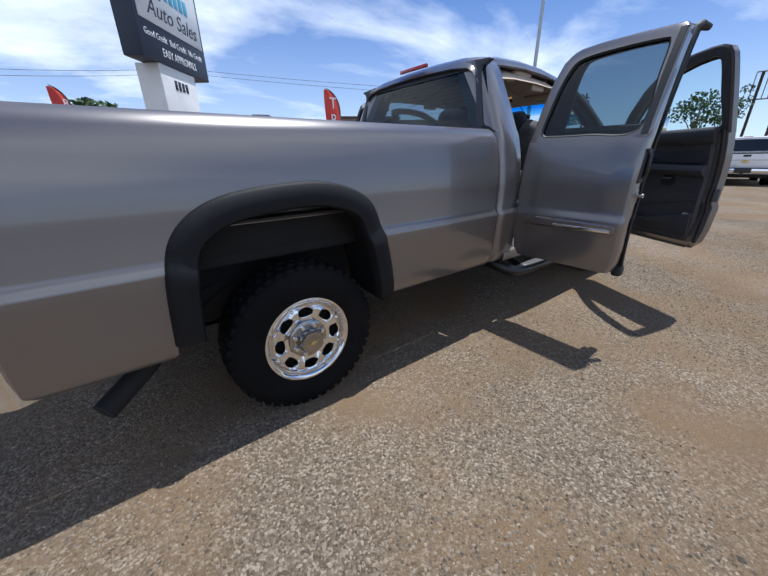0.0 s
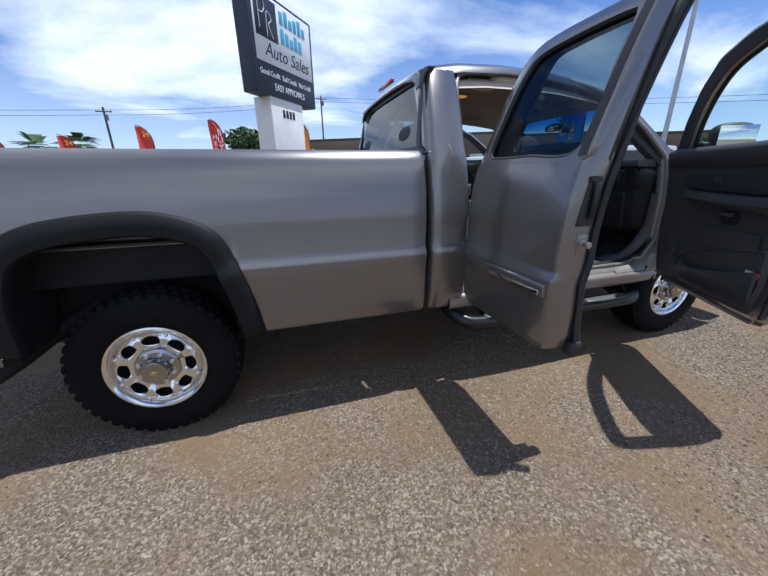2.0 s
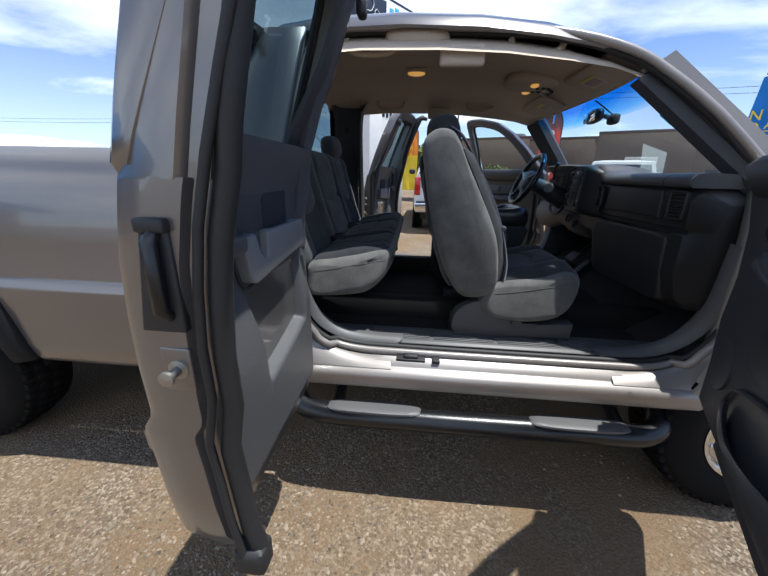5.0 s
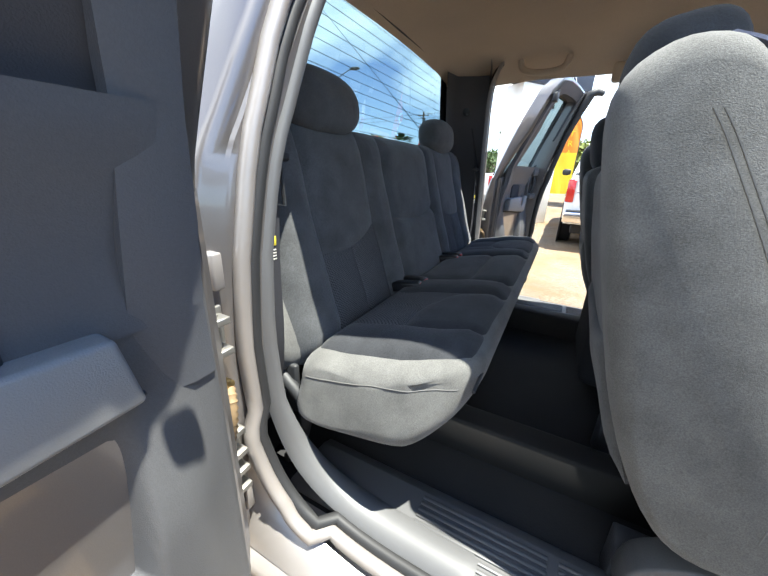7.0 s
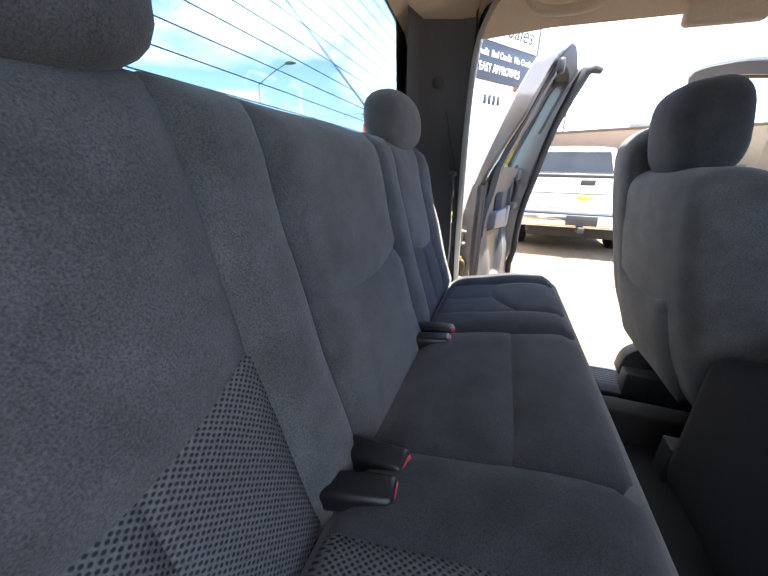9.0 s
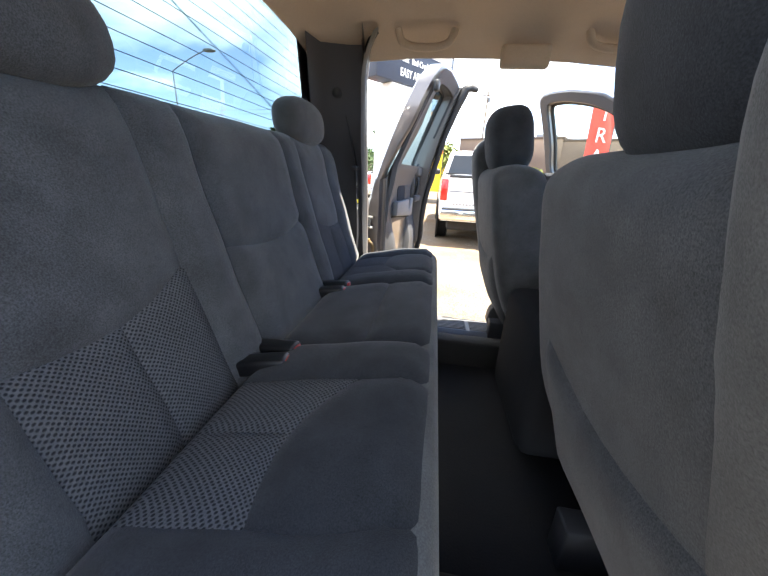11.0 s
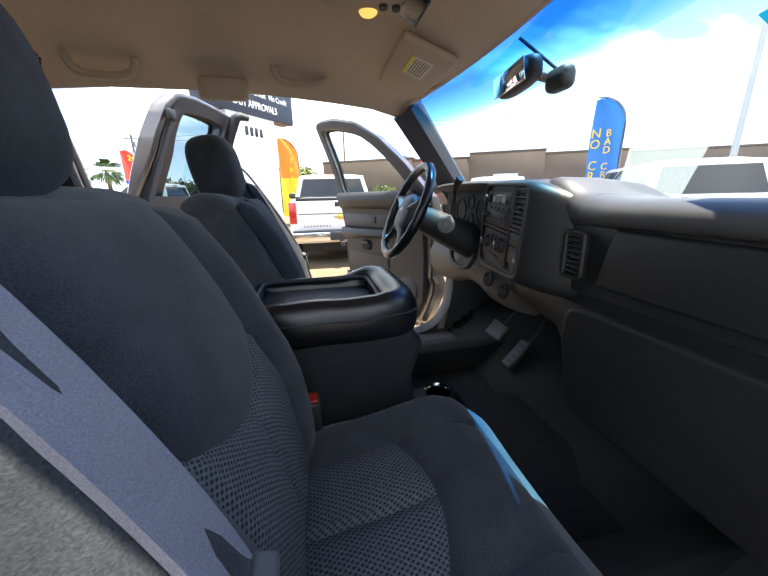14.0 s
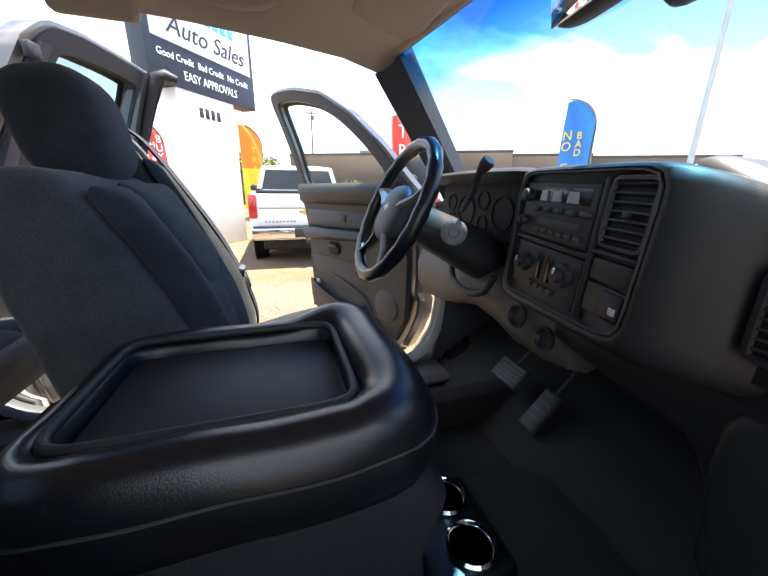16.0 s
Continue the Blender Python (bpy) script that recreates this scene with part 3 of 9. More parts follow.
def quilt(name, material, parent, point, ya, yb, lo, hi, off=0.02, r=0.03, nu=12, nv=14):
    """A padded panel sewn down at its edges; point(y, a, h) lies h above the cushion's skin at a along it."""
    bmx = bmesh.new()
    rows = []
    for j in range(nv + 1):
        row = []
        v = j / nv
        v = 0.5 - 0.5 * math.cos(math.pi * v)
        for i in range(nu + 1):
            u = 0.5 - 0.5 * math.cos(math.pi * i / nu)
            y = ya + (yb - ya) * u
            a0, a1 = lo(y), hi(y)
            a = a0 + (a1 - a0) * v
            e = min(min(u, 1 - u) * abs(yb - ya), min(v, 1 - v) * abs(a1 - a0))
            k = min(1.0, e / r)
            h = off * (1 - (1 - k) ** 2.2) + 0.006 * math.sin(math.pi * u) * math.sin(math.pi * v) + 0.0015 * math.sin(23 * y + 31 * a)
            row.append(point(y, a, h - 0.006))
        rows.append(row)
    strip(bmx, rows)
    thick(bmx, -0.02)
    bmesh.ops.recalc_face_normals(bmx, faces=bmx.faces[:])
    return part(name, bmx, material, parent, sharp=1.2)


const = lambda c: (lambda y: c)


def stitch(ob, pts, s, parent):
    """A sewn seam laid on the outer side of a padded part; pts are x and z along it."""
    deps = bpy.context.evaluated_depsgraph_get()
    ev = ob.evaluated_get(deps)
    line = []
    for x, z in spline(pts, 6):
        ok, at_, nrm_, _ = ev.ray_cast(Vector((x, s * 2.0, z)), Vector((0, -s, 0)))
        if ok:
            line.append(at_ + Vector((0, s * 0.0004, 0)))
    if len(line) > 2:
        bmx = bmesh.new()
        tube(bmx, line, 0.0011, 5)
        part("stitching", bmx, M["thread"], parent)



# ---- the pickup truck: x towards its bonnet, y to its driver's side, rear axle at x = 0 ----
truck = tagged(empty("pickup_truck"), "pewter silver extended cab pickup truck with all four doors open", "pickup truck")
GAP, TAIL = 1.445, -1.02
BODY_Z = [0.505, 0.53, 0.60, 0.80, 0.858, 0.872, 0.895, 0.912, 1.05, 1.20, 1.30, 1.355, 1.39, 1.41, 1.41]
BODY_Y = [0.955, 0.972, 0.985, 0.996, 1.002, 1.000, 0.984, 0.980, 0.983, 0.970, 0.947, 0.928, 0.902, 0.868, 0.83]
ARCH = [(-0.555, 0.57), (-0.53, 0.85), (-0.465, 1.015), (-0.30, 1.115), (0.0, 1.152), (0.20, 1.135), (0.37, 1.055), (0.45, 0.90), (0.505, 0.70), (0.535, 0.52)]
ARCH = spline(ARCH, 6)


def arch_z(x):
    if x <= ARCH[0][0] or x >= ARCH[-1][0]:
        return 0.0
    return lerp([p[0] for p in ARCH], [p[1] for p in ARCH], x) - 0.06


def bed_side(s):
    bm = bmesh.new()
    xs = sorted({TAIL, -1.0, -0.9, -0.8, -0.7, -0.6, -0.57, -0.554, -0.545, -0.53, -0.50, -0.46, -0.43, -0.38, -0.33, -0.26, -0.15, 0, 0.1, 0.2, 0.3, 0.36, 0.4, 0.44, 0.47, 0.5, 0.515, 0.54, 0.6, 0.75, 0.9, 1.05, 1.2, 1.35, 1.42, 1.438, GAP})
    lines = []
    for x in xs:
        low = arch_z(x)
        line = []
        tuck = 0.012 if x == GAP else (0.004 if x == 1.438 else 0.0)
        round_tail = 0.03 if x == TAIL else (0.006 if x == -1.0 else 0)
        for y, z in zip(BODY_Y, BODY_Z):
            z2 = max(z, low)
            y2 = lerp(BODY_Z, BODY_Y, z2) if z2 > z else y
            line.append((x, s * (y2 - tuck - round_tail), z2))
        # inner wall of the box
        line += [(x, s * 0.80, 1.395), (x, s * 0.795, 1.34), (x, s * 0.80, 0.975)]
        lines.append(line)
    strip(bm, lines)
    bmesh.ops.dissolve_degenerate(bm, dist=0.0005, edges=bm.edges[:])
    bmesh.ops.recalc_face_normals(bm, faces=bm.faces[:])
    return part("bed_side", bm, M["paint"], truck, sharp=0.5)


right_bed = bed_side(-1)
left_bed = bed_side(1)
for s in (-1, 1):
    bm = bmesh.new()      # front edge return of the box
    strip(bm, [[(GAP, s * (y - 0.012), z) for y, z in zip(BODY_Y, BODY_Z)], [(GAP, s * (y - 0.05), z) for y, z in zip(BODY_Y, BODY_Z)]])
    part("bed_front_return", bm, M["paint"], truck)
    # wheel flare
    bm = bmesh.new()
    rings = []
    for i, (x, z) in enumerate(ARCH):
        a = ARCH[max(0, i - 1)]; b = ARCH[min(len(ARCH) - 1, i + 1)]
        tx, tz = b[0] - a[0], b[1] - a[1]
        L = math.hypot(tx, tz)
        nx, nz = tz / L, -tx / L        # towards the wheel
        w = 0.105
        yb = lerp(BODY_Z, BODY_Y, z)
        prof = [(-0.004, yb - 0.03), (-0.004, yb + 0.006), (0.008, yb + 0.022), (w * 0.5, yb + 0.034), (w * 0.92, yb + 0.030), (w, yb + 0.018), (w * 1.02, yb - 0.05), (w * 0.8, yb - 0.06)]
        rings.append([(x + nx * o, s * y, z + nz * o) for o, y in prof])
    loft(bm, rings)
    part("wheel_arch_flare", bm, M["flare"], truck, "charcoal plastic wheel arch flare", sharp=0.8)
    # wheel house: painted inner panel and dark liner
    bm = bmesh.new()
    lines = []
    for x, z in ARCH[::3] + [ARCH[-1]]:
        lines.append([(x * 0.93, s * 0.93, z - 0.07), (x * 0.9, s * 0.80, z - 0.05), (x * 0.88, s * 0.62, z - 0.04)])
    strip(bm, lines)
    part("wheel_house", bm, M["under"], truck)
    bm = bmesh.new()
    strip(bm, [[(-0.45, s * 0.60, 0.45), (-0.45, s * 0.60, 1.10)], [(0.5, s * 0.60, 0.45), (0.5, s * 0.60, 1.10)]])
    part("wheel_house_wall", bm, M["under"], truck)
    bm = bmesh.new()
    bx(bm, (-0.36, s * 0.70 - 0.01, 0.985), (0.36, s * 0.70 + 0.01, 1.06), 0.008)
    bx(bm, (-0.33, s * 0.76, 0.995), (0.33, s * 0.90, 1.010), 0.006)
    part("inner_bed_panel", bm, M["liner"], truck, "dusty painted inner bed panel over the tyre")

bm = bmesh.new()
bx(bm, (TAIL + 0.03, -0.80, 0.80), (GAP - 0.01, 0.80, 0.85), 0.005)
bx(bm, (GAP - 0.05, -0.80, 0.82), (GAP - 0.012, 0.80, 1.37), 0.01)
for s in (-1, 1):
    bx(bm, (TAIL + 0.03, s * 0.792 - 0.006, 0.82), (GAP - 0.01, s * 0.792 + 0.006, 0.99), 0.002)
part("bed_floor", bm, M["under"], truck)
bm = bmesh.new()
prism(bm, [(TAIL + 0.01, 0.62), (TAIL + 0.045, 0.62), (TAIL + 0.045, 1.38), (TAIL + 0.03, 1.405), (TAIL - 0.02, 1.40), (TAIL - 0.02, 1.34), (TAIL - 0.005, 1.30), (TAIL - 0.005, 0.70)], "y", -0.80, 0.80, 0.006)
part("tailgate", bm, M["paint"], truck)
for s in (-1, 1):
    bm = bmesh.new()
    bx(bm, (TAIL - 0.03, s * 0.84, 0.86), (TAIL + 0.02, s * 0.982, 1.26), 0.02, 3)
    part("tail_lamp", bm, M["red_lamp"], truck, "red tail lamp wrapping the bed corner")
bm = bmesh.new()
bump_pts = spline([(TAIL + 0.03, -0.955), (TAIL - 0.02, -0.965), (TAIL - 0.12, -0.90), (TAIL - 0.14, -0.7), (TAIL - 0.15, 0), (TAIL - 0.14, 0.7), (TAIL - 0.12, 0.90), (TAIL - 0.02, 0.965), (TAIL + 0.03, 0.955)], 4)
loft(bm, [[(x, y, 0.54), (x + 0.005, y, 0.50), (x + 0.06, y * 0.96, 0.50), (x + 0.06, y * 0.96, 0.70), (x + 0.005, y, 0.70), (x, y, 0.66)] for x, y in bump_pts])
part("rear_bumper", bm, M["chrome"], truck, "chrome rear step bumper")
bm = bmesh.new()
loft(bm, [[(x - 0.004, y * 1.004, 0.665), (x, y * 1.004, 0.715), (x + 0.06, y * 0.96, 0.715), (x + 0.06, y * 0.96, 0.705), (x + 0.01, y * 0.99, 0.702), (x + 0.005, y * 0.99, 0.665)] for x, y in bump_pts])
part("bumper_step_pad", bm, M["black_plastic"], truck, "black plastic bumper top pad")

# frame, axle, exhaust and fuel tank under the body
bm = bmesh.new()
for s in (-1, 1):
    bx(bm, (-1.0, s * 0.46 - 0.04, 0.55), (3.9, s * 0.46 + 0.04, 0.72), 0.01)
bx(bm, (0.4, 0.5, 0.40), (1.3, 0.85, 0.62), 0.06, 3)
part("chassis_frame", bm, M["under"], truck)
bm = bmesh.new()
tube(bm, [(0, -0.80, 0.375), (0, -0.2, 0.375), (0, 0.2, 0.375), (0, 0.80, 0.375)], 0.055, 12)
egg(bm, (0, 0, 0.375), (0.17, 0.19, 0.17), 2.2, 18, 10)
bx(bm, (-0.6, -0.60, 0.44), (0.75, -0.53, 0.475), 0.01)
bx(bm, (-0.6, 0.53, 0.44), (0.75, 0.60, 0.475), 0.01)
part("rear_axle", bm, M["rust"], truck, "rusty rear axle with leaf springs")
bm = bmesh.new()
tube(bm, spline([(1.4, -0.35, 0.5), (0.5, -0.40, 0.52), (0.25, -0.52, 0.66), (-0.25, -0.56, 0.66), (-0.48, -0.62, 0.55), (-0.66, -0.76, 0.43), (-0.84, -0.90, 0.34)], 6), 0.045, 14)
part("exhaust_pipe", bm, M["under"], truck)


def wheel(x, s):
    """Tyre, eight-lug chromed rim with oval slots and a centre cap. Local z points out of the truck."""
    base = Matrix.Translation((x, s * 0.855, 0.385)) @ Matrix.Rotation(radians(90 if s < 0 else -90), 4, "X")
    bm = bmesh.new()
    prof = [(0.21, -0.15), (0.235, -0.155), (0.30, -0.165), (0.35, -0.155), (0.378, -0.13), (0.386, -0.10), (0.388, 0.0), (0.386, 0.05), (0.378, 0.085), (0.352, 0.108), (0.30, 0.116), (0.24, 0.108), (0.222, 0.095), (0.212, 0.07)]
    lathe(bm, prof, 72, base, closed=True)
    tyre = part("wheel", bm, M["rubber"], truck, "black all-terrain tyre on a chromed wheel", sharp=0.9)
    bm = bmesh.new()
    n = 44                         # shoulder and tread blocks
    for k in range(n):
        a = 2 * math.pi * k / n
        rot = Matrix.Rotation(a, 4, "Z")
        bx(bm, (0.360, -0.018, 0.055), (0.388, 0.018, 0.094), 0.004, 1, base @ rot)
        bx(bm, (0.382, -0.014, -0.01), (0.394, 0.016, 0.045), 0.003, 1, base @ Matrix.Rotation(a + 0.07, 4, "Z"))
        bx(bm, (0.382, -0.016, -0.07), (0.394, 0.014, -0.02), 0.003, 1, base @ rot)
    tagged(part("tread", bm, M["rubber"], tyre), kind="stuff")
    # rim: barrel, outer lip and a disc with eight oval slots
    bm = bmesh.new()
    lathe(bm, [(0.205, 0.02), (0.214, 0.075), (0.222, 0.094), (0.228, 0.098), (0.226, 0.106), (0.216, 0.108), (0.205, 0.100), (0.200, 0.085), (0.196, 0.05), (0.196, -0.10), (0.203, -0.10)], 64, base, closed=True)
    part("rim_barrel", bm, M["chrome"], tyre)
    bm = bmesh.new()
    def disc_z(r):
        return lerp([0.08, 0.105, 0.14, 0.175, 0.2], [0.075, 0.082, 0.096, 0.094, 0.07], r)
    NS = 8
    for k in range(NS):
        a0 = 2 * math.pi * k / NS
        N = 24
        outer, inner, back = [], [], []
        for j in range(N):
            t = 2 * math.pi * j / N
            # slot outline, longer round the wheel
            u, v = 0.026 * math.cos(t), 0.036 * math.copysign(abs(math.sin(t)) ** 0.8, math.sin(t))
            r = 0.149 + u
            inner.append((r, a0 + v / r))
            # cell outline: a sector
            ct, st = math.cos(t), math.sin(t)
            q = max(abs(ct), abs(st))
            outer.append((0.1425 + 0.0575 * ct / q, a0 + (math.pi / NS) * st / q))
        def pt(ra, dz=0.0):
            r, a = ra
            return base @ Vector((r * math.cos(a), r * math.sin(a), disc_z(r) + dz))
        vo = [bm.verts.new(pt(p)) for p in outer]
        midl = [bm.verts.new(pt(((p[0] * 0.25 + q[0] * 0.75), (p[1] * 0.25 + q[1] * 0.75)), 0.002)) for p, q in zip(outer, inner)]
        vi = [bm.verts.new(pt(p, -0.006)) for p in inner]
        vb = [bm.verts.new(pt(p, -0.04)) for p in inner]
        ring_faces(bm, vo, midl); ring_faces(bm, midl, vi); ring_faces(bm, vi, vb)
        egg(bm, (0, 0, 0), (0.010, 0.010, 0.010), 2, 10, 6, base @ Matrix.Translation((0.182 * math.cos(a0 + math.pi / NS), 0.182 * math.sin(a0 + math.pi / NS), 0.088)))
    bmesh.ops.remove_doubles(bm, verts=bm.verts[:], dist=0.0006)
    bmesh.ops.recalc_face_normals(bm, faces=bm.faces[:])
    part("rim", bm, M["chrome"], tyre, "polished rim with eight oval slots")
    bm = bmesh.new()
    lathe(bm, [(0.001, 0.02), (0.195, 0.02), (0.195, 0.015), (0.001, 0.015)], 40, base)
    part("brake_disc", bm, M["under"], tyre)
    for k in range(8):
        a = 2 * math.pi * (k + 0.5) / 8
        bm = bmesh.new()
        lathe(bm, [(0.013, 0.075), (0.013, 0.108), (0.010, 0.114), (0.002, 0.116)], 8, base @ Matrix.Translation((0.078 * math.cos(a), 0.078 * math.sin(a), 0)))
        part("lug_nut", bm, M["chrome"], tyre)
    bm = bmesh.new()
    lathe(bm, [(0.098, 0.078), (0.100, 0.092), (0.092, 0.098), (0.064, 0.096), (0.062, 0.135), (0.056, 0.146), (0.040, 0.150), (0.001, 0.151)], 40, base)
    part("centre_cap", bm, M["cap"], tyre, "dark chromed centre cap")
    bm = bmesh.new()
    bx(bm, (-0.020, -0.005, 0.151), (0.020, 0.005, 0.155), 0.001, 1, base @ Matrix.Rotation(0.35, 4, "Z"))
    bx(bm, (-0.008, -0.011, 0.151), (0.008, 0.011, 0.1545), 0.001, 1, base @ Matrix.Rotation(0.35, 4, "Z"))
    part("cap_badge", bm, M["gold"], tyre, "small gold badge")


for x in (0.0, 3.62):
    for s in (-1, 1):
        wheel(x, s)

# ---- cab shell ----
CAB_Z = [0.50, 0.53, 0.60, 0.80, 0.858, 0.872, 0.895, 0.912, 1.05, 1.20, 1.30, 1.36, 1.395]
CAB_Y = [0.945, 0.962, 0.982, 0.996, 1.002, 1.000, 0.984, 0.980, 0.983, 0.969, 0.947, 0.931, 0.915]


def side_y(z):
    """Half width of the cab's skin at a height."""
    if z <= 1.395:
        return lerp(CAB_Z, CAB_Y, z)
    return lerp([1.395, 1.43, 1.60, 1.80, 1.88, 1.93], [0.915, 0.895, 0.810, 0.700, 0.640, 0.56], z)


ROOF_X = [1.50, 1.54, 1.62, 1.80, 2.10, 2.40, 2.65, 2.85, 3.00, 3.110]
ROOF_Z = [1.845, 1.885, 1.925, 1.950, 1.960, 1.950, 1.925, 1.880, 1.828, 1.765]

for s in (-1, 1):
    # corner between the rear window and the door opening
    bm = bmesh.new()
    zs = CAB_Z + [1.43, 1.50, 1.60, 1.70, 1.80, 1.86]
    lines = []
    for z in zs:
        y = side_y(z)
        xr = 1.475 + max(0, z - 1.40) * 0.13
        xf = 1.705 if z < 1.42 else lerp([1.42, 1.86], [1.705, 1.74], z)
        yr = y - 0.05
        lines.append([(xr + 0.02, s * (y - 0.24), z), (xr, s * (yr - 0.02), z), (xr + 0.005, s * (y - 0.025), z), (xr + 0.03, s * (y - 0.004), z), (xr + 0.06, s * y, z), (xf - 0.012, s * y, z), (xf, s * (y - 0.012), z), (xf, s * (y - 0.045), z), (xf + 0.006, s * (y - 0.05), z), (xf + 0.006, s * (y - 0.082), z), (xf + 0.018, s * (y - 0.088), z), (xf + 0.018, s * (y - 0.125), z)])
    strip(bm, lines)
    bmesh.ops.recalc_face_normals(bm, faces=bm.faces[:])
    part("cab_corner_panel", bm, M["paint"], truck, sharp=0.9)
    # inner trim of that corner, dark
    bm = bmesh.new()
    lines = []
    for z in [z for z in zs if z < 1.79] + [1.795]:
        y = side_y(z) - 0.115
        xr = 1.50 + max(0, z - 1.40) * 0.13
        lines.append([(xr + 0.03, s * (y - 0.13), z), (xr + 0.05, s * (y - 0.03), z), (1.70, s * y, z), (1.718 + max(0, z - 1.42) * 0.08, s * (y - 0.0), z)])
    strip(bm, lines)
    part("corner_trim", bm, M["trim_dark"], truck, "dark plastic corner trim")
    # A pillar
    bm = bmesh.new()
    rings = []
    for t in np.linspace(0, 1, 9):
        x = 3.42 - 0.38 * t; z = 1.335 + 0.41 * t
        y = lerp([0, 1], [0.865, 0.655], t)
        rings.append([(x - 0.025, s * (y + 0.02), z - 0.01), (x + 0.03, s * (y + 0.015), z + 0.03), (x + 0.045, s * (y - 0.025), z + 0.03), (x + 0.01, s * (y - 0.05), z + 0.005), (x - 0.03, s * (y - 0.02), z - 0.02)])
    loft(bm, rings)
    part("a_pillar", bm, M["paint"], truck)
    bm = bmesh.new()
    rings = []
    for t in np.linspace(0, 0.96, 9):
        x = 3.40 - 0.38 * t; z = 1.34 + 0.395 * t
        y = lerp([0, 1], [0.835, 0.63], t)
        rings.append([(x - 0.055, s * (y + 0.005), z - 0.025), (x - 0.02, s * (y + 0.015), z - 0.005), (x + 0.036, s * (y - 0.060), z + 0.018), (x - 0.01, s * (y - 0.088), z - 0.008), (x - 0.06, s * (y - 0.03), z - 0.04)])
    loft(bm, rings)
    part("pillar_trim", bm, M["trim_dark"], truck, "dark windscreen pillar trim")
    # front jamb of the door opening
    bm = bmesh.new()
    lines = []
    for z in [0.50, 0.60, 0.75, 0.90, 1.1, 1.25, 1.38]:
        y = side_y(z)
        xo = 3.36 - max(0, 0.72 - z) * 0.6
        lines.append([(xo + 0.30, s * (y - 0.005), z), (xo + 0.03, s * (y - 0.002), z), (xo + 0.012, s * (y - 0.02), z), (xo + 0.01, s * (y - 0.08), z), (xo - 0.02, s * (y - 0.085), z), (xo - 0.02, s * (y - 0.13), z), (xo + 0.2, s * (y - 0.15), z)])
    strip(bm, lines)
    part("front_jamb", bm, M["paint_in"], truck)
    # front fender
    bm = bmesh.new()
    lines = []
    for x in [3.66, 3.8, 4.0, 4.2, 4.4, 4.55]:
        lo = 0.62 if x > 4.1 else 0.95
        lines.append([(x, s * side_y(z) * (1 - max(0, x - 4.2) * 0.15), z) for z in (lo, 1.0, 1.1, 1.2)] + [(x, s * 0.88, 1.30), (x, s * 0.78, 1.33)])
    strip(bm, lines)
    part("front_fender", bm, M["paint"], truck)
    # rocker panel: painted steps under the doors
    bm = bmesh.new()
    prof = [(0.835, 0.628), (0.855, 0.604), (0.915, 0.598), (0.922, 0.580), (0.932, 0.574), (0.966, 0.568), (0.972, 0.552), (0.968, 0.500), (0.93, 0.470), (0.70, 0.47)]
    strip(bm, [[(x, s * y, z) for y, z in prof] for x in (1.62, 2.2, 2.8, 3.38)])
    part("rocker_panel", bm, M["paint_in"], truck, "bright painted door sill", sharp=0.3)
    # scuff plate with ribs
    bm = bmesh.new()
    prism(bm, [(s * 0.66, 0.62), (s * 0.83, 0.635), (s * 0.83, 0.64), (s * 0.815, 0.648), (s * 0.69, 0.648), (s * 0.66, 0.635)], "x", 1.72, 3.32, 0.003)
    plate = part("scuff_plate", bm, M["scuff"], truck, "ribbed grey plastic scuff plate")
    for k in range(7):
        for x0, x1 in ((2.02, 2.28), (2.30, 2.56), (2.58, 2.84), (2.86, 3.12)):
            y = 0.705 + 0.015 * k
            bm = bmesh.new()
            bx(bm, (x0, s * y - 0.004, 0.648), (x1, s * y + 0.004, 0.6515), 0.001, 1)
            part("scuff_rib", bm, M["scuff"], plate)
    # weatherstrip loop round the opening
    loop = [(3.16, 0.632), (3.25, 0.66), (3.32, 0.73), (3.355, 0.83), (3.365, 1.10), (3.36, 1.33), (3.31, 1.42), (3.19, 1.55), (3.07, 1.665), (2.93, 1.765), (2.68, 1.838), (2.35, 1.86), (2.0, 1.865), (1.84, 1.855), (1.765, 1.80), (1.73, 1.65), (1.718, 1.40), (1.718, 1.15), (1.722, 0.95), (1.735, 0.82), (1.775, 0.725), (1.85, 0.662), (1.97, 0.632), (2.2, 0.627), (2.6, 0.626), (3.0, 0.627)]
    loop3 = [(x, s * (side_y(z) - lerp([1.35, 1.55], [0.105, 0.075], z) if z > 0.66 else 0.845), z) for x, z in spline(loop, 4, True)]
    bm = bmesh.new()
    tube(bm, loop3, 0.013, 12, True)
    part("weatherstrip", bm, M["weather"], truck, "black rubber door seal")
    bm = bmesh.new()
    tube(bm, [(x, y + s * 0.022, z + (0.012 if z > 1.3 else -0.012 if z < 0.7 else 0)) for x, y, z in loop3], 0.015, 12, True)
    part("opening_flange", bm, M["paint_in"], truck)
    # rounded lower corner: painted web outside the seal, grey moulding inside it
    curve = spline([(1.700, 1.02), (1.704, 0.90), (1.722, 0.79), (1.765, 0.70), (1.84, 0.640), (1.96, 0.608), (2.12, 0.600)], 4)
    n = len(curve)
    bm = bmesh.new()
    strip(bm, [[(x, s * 0.885, z), (x - 0.004, s * 0.915, z - 0.004), (lerp([0, 0.55, 1], [1.685, 1.685, 2.12], i / (n - 1)), s * 0.945, lerp([0, 0.55, 1], [1.02, 0.575, 0.575], i / (n - 1)))] for i, (x, z) in enumerate(curve)])
    part("jamb_corner", bm, M["paint_in"], truck)
